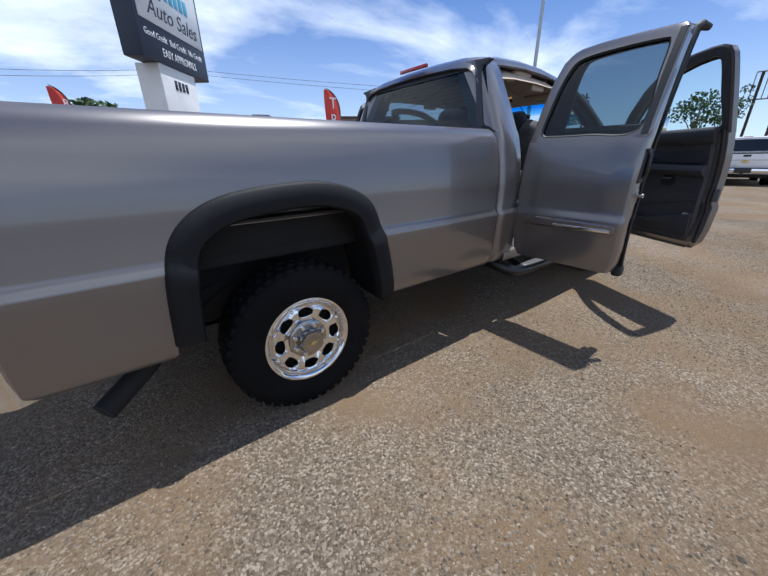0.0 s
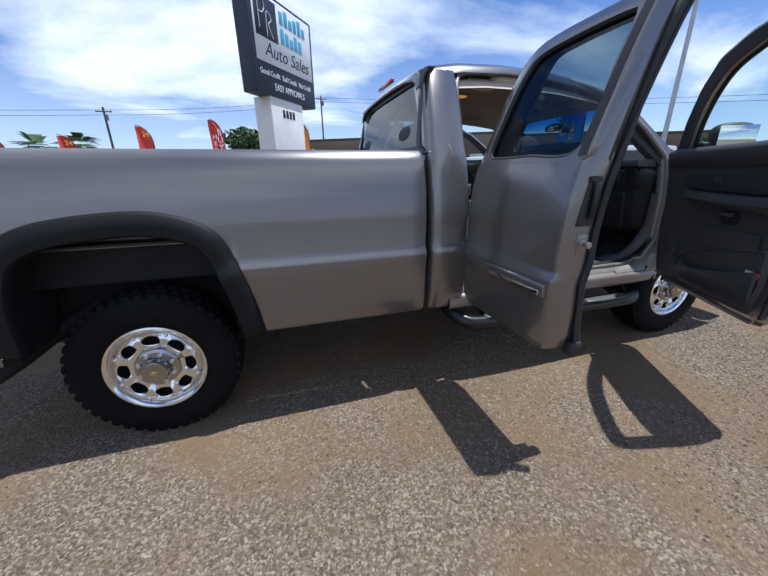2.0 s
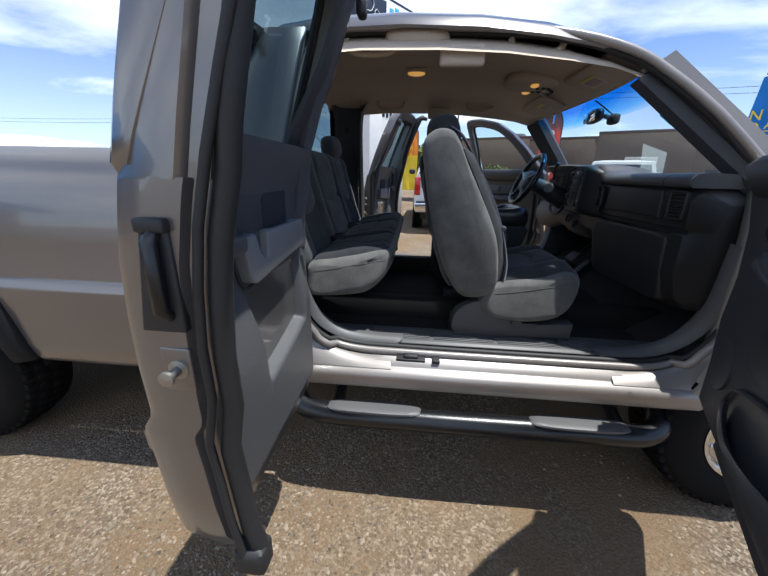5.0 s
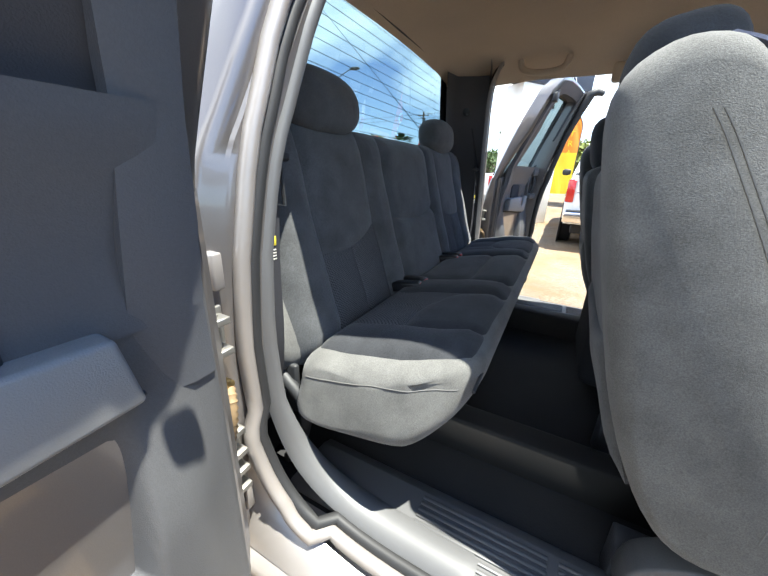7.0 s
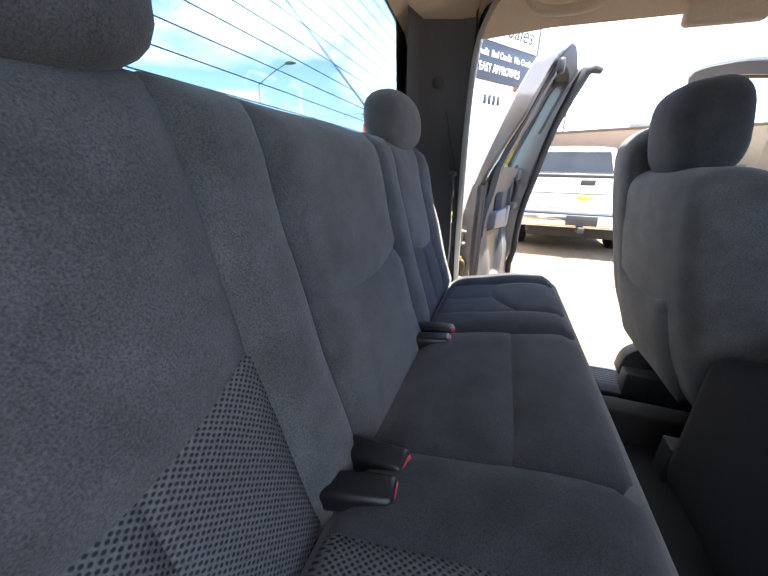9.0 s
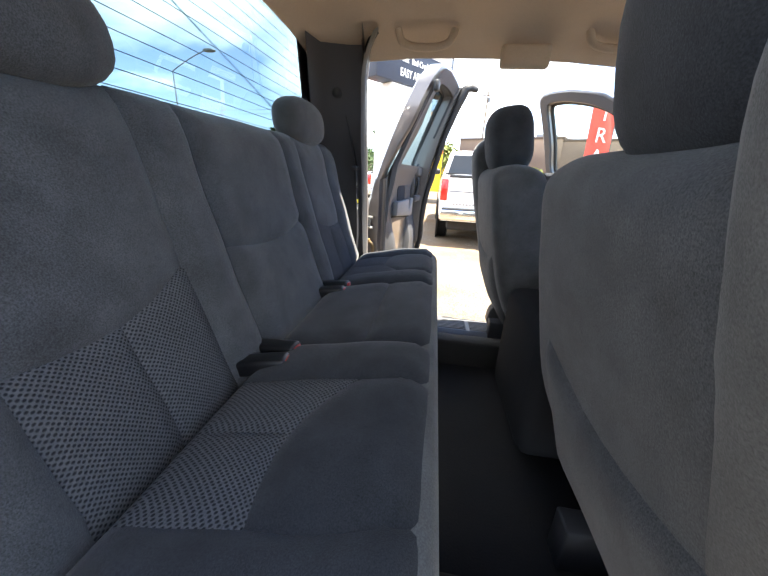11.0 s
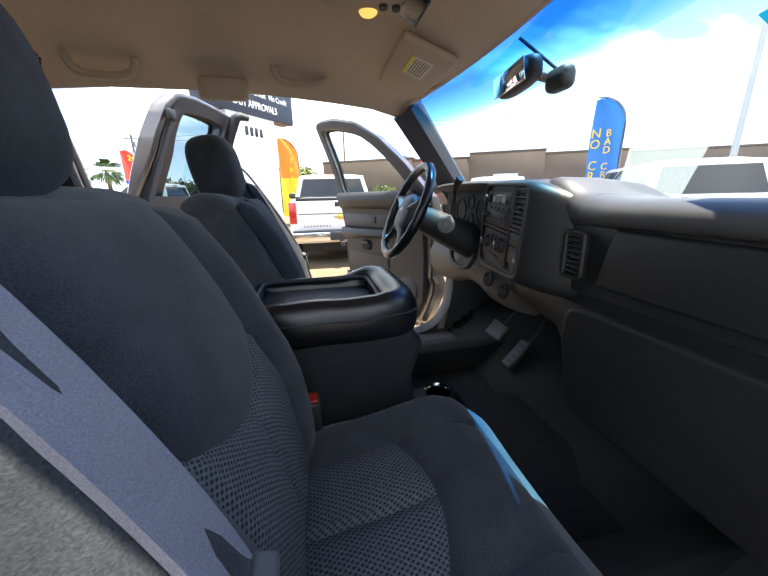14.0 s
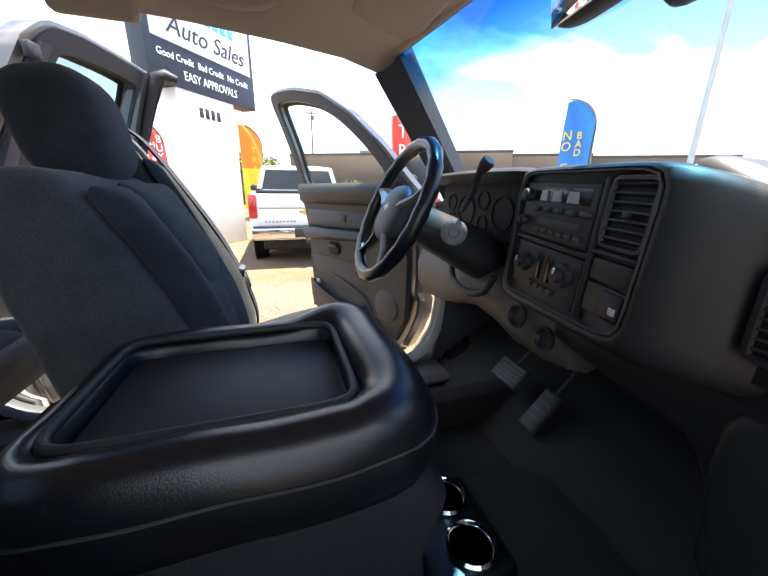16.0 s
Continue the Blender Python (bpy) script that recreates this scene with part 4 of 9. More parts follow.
    curve = spline([(1.80, 1.83), (1.752, 1.74), (1.732, 1.58), (1.722, 1.40), (1.720, 1.20), (1.728, 0.97), (1.745, 0.84), (1.785, 0.745), (1.86, 0.682), (1.97, 0.655), (2.15, 0.650)], 4)
    bm = bmesh.new()
    strip(bm, [[(x - 0.01, s * (side_y(z) - lerp([1.35, 1.6], [0.115, 0.085], z) if z > 0.9 else lerp([0.65, 0.9], [0.838, 0.866], z)), z - 0.012), (x + 0.010, s * (lerp([0.65, 0.9], [0.825, 0.855], z) if z < 0.9 else side_y(z) - lerp([1.35, 1.6], [0.126, 0.10], z)), z + 0.006), (x + 0.012, s * (lerp([0.65, 0.9], [0.785, 0.838], z) if z < 0.9 else side_y(z) - lerp([1.35, 1.6], [0.142, 0.12], z)), z + 0.010), (x - 0.004, s * (lerp([0.65, 0.9], [0.762, 0.828], z) if z < 0.9 else side_y(z) - lerp([1.35, 1.6], [0.152, 0.13], z)), z - 0.004)] for x, z in curve])
    part("jamb_moulding", bm, M["scuff"], truck, "grey plastic door opening moulding", sharp=1.3)
    # front lower corner, the same way
    curve = spline([(3.385, 1.10), (3.383, 0.92), (3.365, 0.80), (3.325, 0.71), (3.255, 0.645), (3.15, 0.610), (3.0, 0.600)], 4)
    n = len(curve)
    bm = bmesh.new()
    strip(bm, [[(x, s * 0.885, z), (x + 0.004, s * 0.915, z - 0.004), (lerp([0, 0.55, 1], [3.42, 3.42, 3.0], i / (n - 1)), s * 0.945, lerp([0, 0.55, 1], [1.10, 0.575, 0.575], i / (n - 1)))] for i, (x, z) in enumerate(curve)])
    part("jamb_corner", bm, M["paint_in"], truck)
    curve = spline([(3.35, 1.12), (3.345, 0.95), (3.33, 0.83), (3.29, 0.745), (3.22, 0.685), (3.12, 0.658), (2.98, 0.650)], 4)
    bm = bmesh.new()
    strip(bm, [[(x + 0.01, s * lerp([0.65, 0.9], [0.838, 0.89], z), z - 0.012), (x - 0.012, s * lerp([0.65, 0.9], [0.825, 0.87], z), z + 0.006), (x - 0.014, s * lerp([0.65, 0.9], [0.785, 0.83], z), z + 0.010), (x, s * lerp([0.65, 0.9], [0.765, 0.80], z), z - 0.004)] for x, z in curve])
    part("jamb_moulding", bm, M["scuff"], truck, "grey plastic door opening moulding", sharp=1.3)
    # side step bar with two tread pads
    bm = bmesh.new()
    tube(bm, spline([(1.66, s * 0.80, 0.46), (1.72, s * 0.94, 0.40), (1.84, s * 0.99, 0.375), (2.3, s * 1.0, 0.375), (2.9, s * 0.99, 0.375), (3.14, s * 0.98, 0.375), (3.24, s * 0.91, 0.40), (3.26, s * 0.80, 0.46)], 6), 0.045, 14)
    for x in (1.9, 3.05):
        tube(bm, [(x, s * 0.97, 0.39), (x, s * 0.5, 0.56)], 0.025, 8)
    step = part("side_step", bm, M["vinyl"], truck, "black tubular side step")
    for x0, x1 in ((1.86, 2.255), (2.685, 3.07)):
        bm = bmesh.new()
        egg(bm, ((x0 + x1) / 2, s * 0.995, 0.416), ((x1 - x0) / 2, 0.041, 0.010), 3.4, 36, 8)
        part("step_pad", bm, M["scuff"], step, "worn grey step pad")

# roof skin
bm = bmesh.new()
lines = []
for x, zc in zip(ROOF_X, ROOF_Z):
    edge = 0.655 - max(0, x - 2.4) * 0.02
    prof = [(-edge, -0.095), (-edge + 0.02, -0.062), (-edge + 0.07, -0.032), (-0.45, -0.012), (-0.2, -0.003), (0, 0), (0.2, -0.003), (0.45, -0.012), (edge - 0.07, -0.032), (edge - 0.02, -0.062), (edge, -0.095)]
    lines.append([(x - max(0, x - 2.7) * 0.20 * (y / 0.65) ** 2, y, zc + dz * (1 - max(0, x - 2.75) * 1.8)) for y, dz in prof])
strip(bm, lines)
thick(bm, 0.012)
part("roof_panel", bm, M["paint"], truck)
# headliner
bm = bmesh.new()
lines = []
for x, zc in zip([1.545, 1.60, 1.70, 1.95, 2.25, 2.50, 2.74, 2.94, 3.100], [1.79, 1.835, 1.868, 1.885, 1.885, 1.875, 1.848, 1.800, 1.742]):
    edge = 0.645 - max(0, x - 2.4) * 0.04
    lines.append([(x - max(0, x - 2.7) * 0.20 * (y / 0.62) ** 2, y, zc + dz * (1 - max(0, x - 2.7) * 1.6)) for y, dz in ((-edge, -0.085), (-edge + 0.03, -0.06), (-edge + 0.09, -0.025), (-0.40, -0.006), (-0.15, 0), (0, 0.002), (0.15, 0), (0.40, -0.006), (edge - 0.09, -0.025), (edge - 0.03, -0.06), (edge, -0.085))])
strip(bm, lines)
part("headliner", bm, M["headliner"], truck, "tan cloth headliner")
for s in (-1, 1):       # side curtains over the doors
    bm = bmesh.new()
    strip(bm, [[(x - max(0, x - 2.7) * 0.20, s * (0.645 - max(0, x - 2.4) * 0.04), zc - 0.085 * (1 - max(0, x - 2.7) * 1.6)), (x - max(0, x - 2.7) * 0.20, s * (0.672 - max(0, x - 2.4) * 0.04), zc - 0.085 * (1 - max(0, x - 2.7) * 1.6) - 0.022)] for x, zc in zip([1.70, 1.95, 2.25, 2.50, 2.74, 2.94, 3.100], [1.868, 1.885, 1.885, 1.875, 1.848, 1.800, 1.742])])
    part("headliner_edge", bm, M["headliner"], truck)

# rear wall of the cab, rear window and its frame
bm = bmesh.new()
bx(bm, (1.48, -0.90, 0.50), (1.50, 0.90, 1.405), 0.006)
part("cab_back_wall", bm, M["paint"], truck)


def window_pane(name, pts, material, parent, inset=0.0, label=""):
    bm = bmesh.new()
    vs = [bm.verts.new(p) for p in pts]
    bm.faces.new(vs)
    return part(name, bm, material, parent, label, shadow=False)


def rear_glass_outline(k=0.0):
    return spline([(-0.74 + k, 1.42 + k), (0.74 - k, 1.42 + k), (0.745 - k, 1.46), (0.66 - k, 1.78), (0.62 - k, 1.825 - k), (-0.62 + k, 1.825 - k), (-0.66 + k, 1.78), (-0.745 + k, 1.46)], 5, True)


def rw(p, dx=0.0):
    return (1.475 + (p[1] - 1.40) * 0.15 + dx, p[0], p[1])


bm = bmesh.new()
a, b = rear_glass_outline(-0.03), rear_glass_outline(0.022)
loft(bm, [[rw(p, -0.006) for p in a], [rw(p, -0.006) for p in b], [rw(p, 0.03) for p in b], [rw(p, 0.03) for p in a]], cap=False, closed=True)
part("rear_window_frame", bm, M["trim_dark"], truck)
rear_pane = window_pane("rear_window", [rw(p, 0.004) for p in rear_glass_outline(0.01)], M["tint_glass"], truck, label="tinted rear window with heater lines")
for k in range(13):
    z = 1.45 + k * 0.028
    w = lerp([1.42, 1.80], [0.70, 0.62], z)
    bm = bmesh.new()
    tube(bm, [rw((-w, z), 0.007), rw((0, z + 0.002), 0.007), rw((w, z), 0.007)], 0.0008, 4)
    part("heater_line", bm, M["seam"], rear_pane)
bm = bmesh.new()
bx(bm, (1.515, -0.16, 1.90), (1.54, 0.16, 1.925), 0.006)
part("brake_lamp", bm, M["red_lamp"], truck, "high red brake lamp on the cab roof")

# windscreen with its blue shade band
WT, WB = [(3.010, -0.62, 1.724), (3.085, -0.30, 1.744), (3.110, 0, 1.752), (3.085, 0.30, 1.744), (3.010, 0.62, 1.724)], [(3.44, -0.80, 1.375), (3.57, -0.42, 1.35), (3.61, 0, 1.345), (3.57, 0.42, 1.35), (3.44, 0.80, 1.375)]
WT, WB = spline(WT, 4), spline(WB, 4)


def screen_pt(i, t):
    return tuple(a + (b - a) * t for a, b in zip(WT[i], WB[i]))


for nm, t0, t1, mt, lb in (("windscreen", 0.24, 1.0, "wind_glass", "clear windscreen"), ("windscreen_shade_band", 0.0, 0.24, "shade_band", "blue tinted shade band")):
    bm = bmesh.new()
    strip(bm, [[screen_pt(i, t) for i in range(len(WT))] for t in (t0, (t0 + t1) / 2, t1)])
    part(nm, bm, M[mt], truck, lb, shadow=(nm != "windscreen"))
bm = bmesh.new()
tube(bm, [(p[0] + 0.004, p[1], p[2] + 0.006) for p in WT], 0.012, 8)
part("windscreen_header", bm, M["visor"], truck)
# sale stickers on the inside of the glass, passenger side, read from outside
ST_U = Vector((-0.330, -0.940, 0.020)).normalized()          # away from the middle of the glass
ST_V = Vector((-0.755, 0.18, 0.63))
ST_V = (ST_V - ST_U * ST_V.dot(ST_U)).normalized()
ST_N = ST_U.cross(ST_V).normalized()
ST_AT = Vector((3.322, -0.442, 1.532))


def sticker_pt(u, v, off=0.0):
    return ST_AT + ST_U * u + ST_V * v + ST_N * off


def film(u0, u1, v0, v1, text, at_u, at_v, size, outlines=(), label=""):
    """A printed film on the glass: teal ground with the figures left out, and cream figures set into the gaps."""
    cu = bpy.data.curves.new("sticker_text", "FONT")
    cu.body, cu.size, cu.align_x, cu.resolution_u, cu.offset = text, size, "RIGHT", 3, 0.002
    tmp = new("sticker_curve", cu)
    deps = bpy.context.evaluated_depsgraph_get()
    figures = tmp.to_curve(deps).copy()
    tmp.to_curve_clear()
    bpy.data.objects.remove(tmp)
    figures.dimensions, figures.fill_mode = "2D", "BOTH"

    def loop(curve, pts):
        sp = curve.splines.new("POLY")
        sp.points.add(len(pts) - 1)
        for p, (u, v) in zip(sp.points, pts):
            p.co = (at_u - u, v - at_v, 0, 1)
        sp.use_cyclic_u = True

    for pts in outlines:
        loop(figures, pts)
    ground = figures.copy()
    ground.offset = -figures.offset
    g = figures.offset
    loop(ground, ((u0 - g, v0 - g), (u1 + g, v0 - g), (u1 + g, v1 + g), (u0 - g, v1 + g)))
    m4 = Matrix((-ST_U, ST_V, -ST_N)).transposed().to_4x4()
    m4.translation = sticker_pt(at_u, at_v)
    obs = []
    for nm, curve, mt in (("window_sticker", ground, M["sticker_teal"]), ("sticker_letter", figures, M["sticker_white"])):
        tmp = new(nm + "_curve", curve)
        deps = bpy.context.evaluated_depsgraph_get()
        me = bpy.data.meshes.new_from_object(tmp.evaluated_get(deps))
        bpy.data.objects.remove(tmp)
        me.transform(m4)
        me.materials.clear()
        me.materials.append(mt)
        obs.append(new(nm, me))
    obs[0].parent = truck
    obs[1].parent = obs[0]
    obs[0]["label"] = label


def arc(ru, rv, cv, a0, a1, n=20):
    return [(0.170 + ru * math.cos(a), cv + rv * math.sin(a)) for a in np.linspace(radians(a0), radians(a1), n)]


arrow = [(0.026, 0.088), (0.048, 0.066), (0.070, 0.088), (0.060, 0.088), (0.060, 0.112), (0.036, 0.112), (0.036, 0.088)]
film(0.0, 0.30, 0.060, 0.122, "OOK", 0.088, 0.069, 0.060, (arrow,), "teal sale sticker with cream letters on the windscreen")
film(0.0, 0.30, 0.0, 0.060, "ESEL", 0.045, 0.012, 0.060, (), "teal sale sticker with cream letters on the windscreen")
film(0.092, 0.30, 0.122, 0.30, " ", 0.1, 0.13, 0.02, (arc(0.052, 0.046, 0.184, 150, 410) + arc(0.024, 0.020, 0.190, 410, 150),), "teal sticker with a large cream curl on the windscreen")

# bonnet, cowl and nose
bm = bmesh.new()
lines = []
for x, z in ((3.50, 1.335), (3.62, 1.325), (3.9, 1.315), (4.2, 1.285), (4.45, 1.23), (4.56, 1.13)):
    lines.append([(x + (0.1 if abs(y) < 0.3 and x < 3.6 else 0), y, z - 0.05 * (abs(y) / 0.8) ** 2) for y in (-0.80, -0.6, -0.3, 0, 0.3, 0.6, 0.80)])
strip(bm, lines)
thick(bm, 0.015)
part("bonnet", bm, M["paint"], truck)
bm = bmesh.new()
bx(bm, (4.5, -0.90, 0.55), (4.66, 0.90, 1.12), 0.05, 3)
part("front_grille", bm, M["chrome"], truck)
bm = bmesh.new()
bx(bm, (3.62, -0.80, 0.55), (3.66, 0.80, 1.33), 0.005)
bx(bm, (3.66, -0.62, 0.75), (4.5, 0.62, 1.15), 0.03)
part("firewall", bm, M["under"], truck)
# cab floor
bm = bmesh.new()
bx(bm, (1.50, -0.84, 0.56), (3.64, 0.84, 0.615), 0.01)
prism(bm, [(3.26, 0.60), (3.64, 0.60), (3.64, 0.86)], "y", -0.80, 0.80, 0.01)
prism(bm, [(-0.26, 0.60), (-0.19, 0.628), (-0.13, 0.645), (0.13, 0.645), (0.19, 0.628), (0.26, 0.60)], "x", 2.55, 3.62, 0.012)
bx(bm, (1.50, -0.80, 0.60), (1.60, 0.80, 0.86), 0.03, 3)
part("cab_floor", bm, M["carpet"], truck, "black vinyl cab floor")
for s in (-1, 1):
    bm = bmesh.new()
    prism(bm, [(3.30, 0.60), (3.64, 0.60), (3.64, 1.1), (3.38, 1.1)], "y", s * 0.80, s * 0.83, 0.004)
    part("kick_panel", bm, M["trim_dark"], truck)

# ---- doors ----
def door_y(z):
    """Half width of a shut door's skin: the lower panel runs smoothly into the leaning window frame."""
    if z <= 1.30:
        return side_y(z)
    return lerp([1.30, 1.395, 1.50, 1.60, 1.70, 1.80, 1.88, 1.93], [0.947, 0.917, 0.880, 0.844, 0.806, 0.764, 0.724, 0.69], z)


def resample(pts, n):
    P = [np.array(p, float) for p in pts] + [np.array(pts[0], float)]
    d = [0.0]
    for a, b in zip(P, P[1:]):
        d.append(d[-1] + float(np.linalg.norm(b - a)))
    out = []
    for k in range(n):
        u = d[-1] * k / n
        out.append(tuple(float(np.interp(u, d, [p[c] for p in P])) for c in range(len(P[0]))))
    return out


FRAMES = {
    "rear": dict(
        outer=[(1.735, 1.325), (1.745, 1.520), (1.765, 1.680), (1.800, 1.810), (1.860, 1.868), (2.000, 1.885), (2.200, 1.889), (2.405, 1.887), (2.420, 1.870), (2.420, 1.650), (2.420, 1.325), (2.100, 1.325), (1.900, 1.325)],
        hole=[(1.800, 1.370), (1.805, 1.520), (1.825, 1.660), (1.858, 1.765), (1.900, 1.805), (2.000, 1.822), (2.200, 1.830), (2.335, 1.825), (2.360, 1.800), (2.366, 1.650), (2.360, 1.365), (2.100, 1.352), (1.900, 1.352)],
        inner=[(1.94, 1.405), (1.925, 1.52), (1.91, 1.66), (1.92, 1.765), (1.95, 1.795), (2.05, 1.808), (2.2, 1.815), (2.325, 1.81), (2.345, 1.79), (2.35, 1.65), (2.345, 1.40), (2.13, 1.386), (1.97, 1.386)],
        x0=1.725, x1=2.42),
    "front": dict(  # the leading door, longer than the rear one
        outer=[(2.345, 1.370), (2.345, 1.600), (2.345, 1.850), (2.373, 1.880), (2.467, 1.885), (2.621, 1.872), (2.831, 1.822), (3.008, 1.715), (3.163, 1.575), (3.295, 1.415), (3.339, 1.370), (2.964, 1.370), (2.632, 1.370)],
        hole=[(2.417, 1.400), (2.417, 1.600), (2.417, 1.790), (2.433, 1.820), (2.478, 1.825), (2.599, 1.812), (2.787, 1.762), (2.942, 1.672), (3.085, 1.540), (3.174, 1.415), (3.141, 1.400), (2.909, 1.397), (2.632, 1.397)],
        x0=2.345, x1=3.345),
}


def door(kind, s, angle):
    hinge = (1.715, s * 0.965) if kind == "rear" else (3.375, s * 0.965)
    turn = radians(angle) * (s if kind == "rear" else -s)
    m = Matrix.Translation((*hinge, 0)) @ Matrix.Rotation(turn, 4, "Z") @ Matrix.Translation((-hinge[0], -hinge[1], 0))
    F = FRAMES[kind]
    x0, x1 = F["x0"], F["x1"]
    L = x1 - x0

    def add(name, bm, material, parent, label="", shadow=True, sharp=0.8):
        bmesh.ops.transform(bm, matrix=m, verts=bm.verts[:])
        return part(name, bm, material, parent, label, sharp, shadow)

    # lower shell: outer skin, painted edges and inner face
    zs = [0.545, 0.56, 0.60, 0.70, 0.80, 0.858, 0.872, 0.895, 0.912, 1.0, 1.1, 1.2, 1.28, 1.31, 1.372 if kind == "front" else 1.328]
    bm = bmesh.new()
    rings = []
    for z in zs:
        cut = max(0.0, 0.62 - z) * 0.9
        a, b = x0 + cut * (0.6 if kind == "rear" else 1.0), x1 - cut * (0.4 if kind == "rear" else 0.8)
        if kind == "front":
            b -= max(0.0, 0.80 - z) * 0.35
        yo = door_y(z)
        yi = yo - (0.095 if z > 0.56 else 0.05) if kind == "front" else min(yo - 0.03, 0.878)
        pts = [(a + 0.004, yo - 0.010), (a + 0.012, yo), (a + L * 0.25, yo), (a + L * 0.5, yo), (a + L * 0.75, yo), (b - 0.012, yo), (b - 0.004, yo - 0.010), (b - 0.004, yi + 0.03), (b - 0.03, yi + 0.02), (b - 0.03, yi), (a + 0.03, yi), (a + 0.03, yi + 0.02), (a + 0.004, yi + 0.03)]
        if kind == "rear":       # deep rounded shut face with a flange for the seal
            f = yo - 0.158
            pts[5:10] = [(b - 0.040, yo), (b - 0.016, yo - 0.008), (b - 0.005, yo - 0.028), (b, yo - 0.075), (b - 0.002, yo - 0.118), (b - 0.016, yo - 0.126), (b - 0.018, f), (b - 0.045, f), (b - 0.050, yi)]
        rings.append([(x, s * y, z) for x, y in pts])
    loft(bm, rings)
    nm = "rear_door" if kind == "rear" else "front_door"
    shell = add(nm, bm, M["paint"], truck, "open pewter " + ("rear-hinged access" if kind == "rear" else "front") + " door", sharp=0.5)
    # window frame
    N = 64
    def deep(p, d):           # the rear frame thickens upwards
        return (p[0], s * (door_y(p[1]) - d - (lerp([1.36, 1.60], [-0.014, 0.030], p[1]) if kind == "rear" else 0.0)), p[1])
    o = resample(F["outer"], N)
    h = resample(spline(F["hole"], 5, True), N)
    bm = bmesh.new()
    def at(p, d):
        return (p[0], s * (door_y(p[1]) - d), p[1])
    loft(bm, [[at(p, 0.012) for p in o], [at(p, 0.004) for p in [tuple(np.array(a) * 0.85 + np.array(b) * 0.15) for a, b in zip(o, h)]], [at(p, 0.004) for p in h], [deep(p, 0.05) for p in h], [deep(p, 0.06) for p in [tuple(np.array(a) * 0.75 + np.array(b) * 0.25) for a, b in zip(o, h)]], [deep(p, 0.05) for p in o]], cap=False, closed=True)
    add("window_frame", bm, M["paint"], shell)
    bm = bmesh.new()          # rubber channel round the glass
    tube(bm, [at(p, 0.018) for p in h], 0.012, 6, True)
    add("glass_channel", bm, M["weather"], shell)
    if kind == "rear":
        h = resample(spline(F["inner"], 5, True), N)
    bm = bmesh.new()
    loft(bm, [[deep(tuple(np.array(a) * 0.78 + np.array(b) * 0.22), 0.062) for a, b in zip(o, h)], [deep(tuple(np.array(a) * 0.05 + np.array(b) * 0.95), 0.064) for a, b in zip(o, h)], [deep(tuple(np.array(a) * 0.05 + np.array(b) * 0.95), 0.050) for a, b in zip(o, h)]], cap=False)
    add("frame_trim", bm, M["trim_dark"], shell, "dark plastic window surround")
    bm = bmesh.new()
    bm.faces.new([bm.verts.new(at(p, 0.028)) for p in resample(spline(F["hole"], 5, True), N)])
    add("door_glass", bm, M["tint_glass" if kind == "rear" else "side_glass"], shell, "tinted quarter glass" if kind == "rear" else "side window glass", shadow=False)
    # seal along the free edges
    bm = bmesh.new()
    if kind == "rear":
        line = [(x1 - 0.020, s * (door_y(z) - 0.172), z) for z in np.linspace(0.53, 1.34, 9)] + [(x1 - 0.016, s * (door_y(z) - lerp([1.36, 1.6, 1.87], [0.168, 0.14, 0.125], z)), z) for z in np.linspace(1.40, 1.87, 6)] + [(x1 + 0.004, s * (door_y(1.88) - 0.15), 1.885), (x1 + 0.03, s * (door_y(1.88) - 0.19), 1.875)]
        tube(bm, line, [0.019] * 13 + [0.021, 0.026, 0.026, 0.016][-(len(line) - 13):], 8)
        tube(bm, [(x1 + 0.001, s * (door_y(z) - 0.148), z) for z in np.linspace(0.56, 1.86, 14)], 0.008, 8)
        bx(bm, (x1 - 0.045, s * (door_y(0.55) - 0.19), 0.505), (x1 + 0.010, s * (door_y(0.55) - 0.12), 0.575), 0.014)
    else:
        tube(bm, [(x0 + 0.02, s * (door_y(z) - 0.085), z) for z in np.linspace(0.60, 1.39, 8)], 0.010, 8)
    add("door_seal", bm, M["weather"], shell, "black rubber door seal")
    if kind == "rear":        # the door carries the cab's middle pillar
        bm = bmesh.new()
        rings = []
        for z in np.linspace(1.325, 1.872, 9):
            yo, d = door_y(z), lerp([1.33, 1.6, 1.87], [0.150, 0.122, 0.105], z)
            rings.append([(x, s * y, z) for x, y in ((x1 - 0.050, yo - 0.014), (x1 - 0.012, yo - 0.014), (x1 - 0.002, yo - 0.030), (x1, yo - d * 0.7), (x1 - 0.014, yo - d * 0.78), (x1 - 0.016, yo - d), (x1 - 0.062, yo - d), (x1 - 0.062, yo - 0.05))])
        loft(bm, rings)
        add("pillar", bm, M["paint"], shell)
        bm = bmesh.new()
        rings = []
        for z in np.linspace(1.345, 1.862, 8):
            yo = door_y(z)
            rings.append([(x, s * y, z) for x, y in ((x1 - 0.042, yo - 0.004), (x1 - 0.041, yo + 0.003), (x1 - 0.012, yo + 0.001), (x1 - 0.003, yo - 0.012), (x1 - 0.003, yo - 0.026), (x1 - 0.012, yo - 0.02))])
        loft(bm, rings)
        add("pillar_strip", bm, M["black_plastic"], shell, "black pillar strip")
    # mouldings outside
    bm = bmesh.new()
    prism(bm, [(s * 0.992, 0.79), (s * 1.012, 0.80), (s * 1.014, 0.845), (s * 0.995, 0.856)], "x", x0 + 0.09, x1 - 0.03, 0.003)
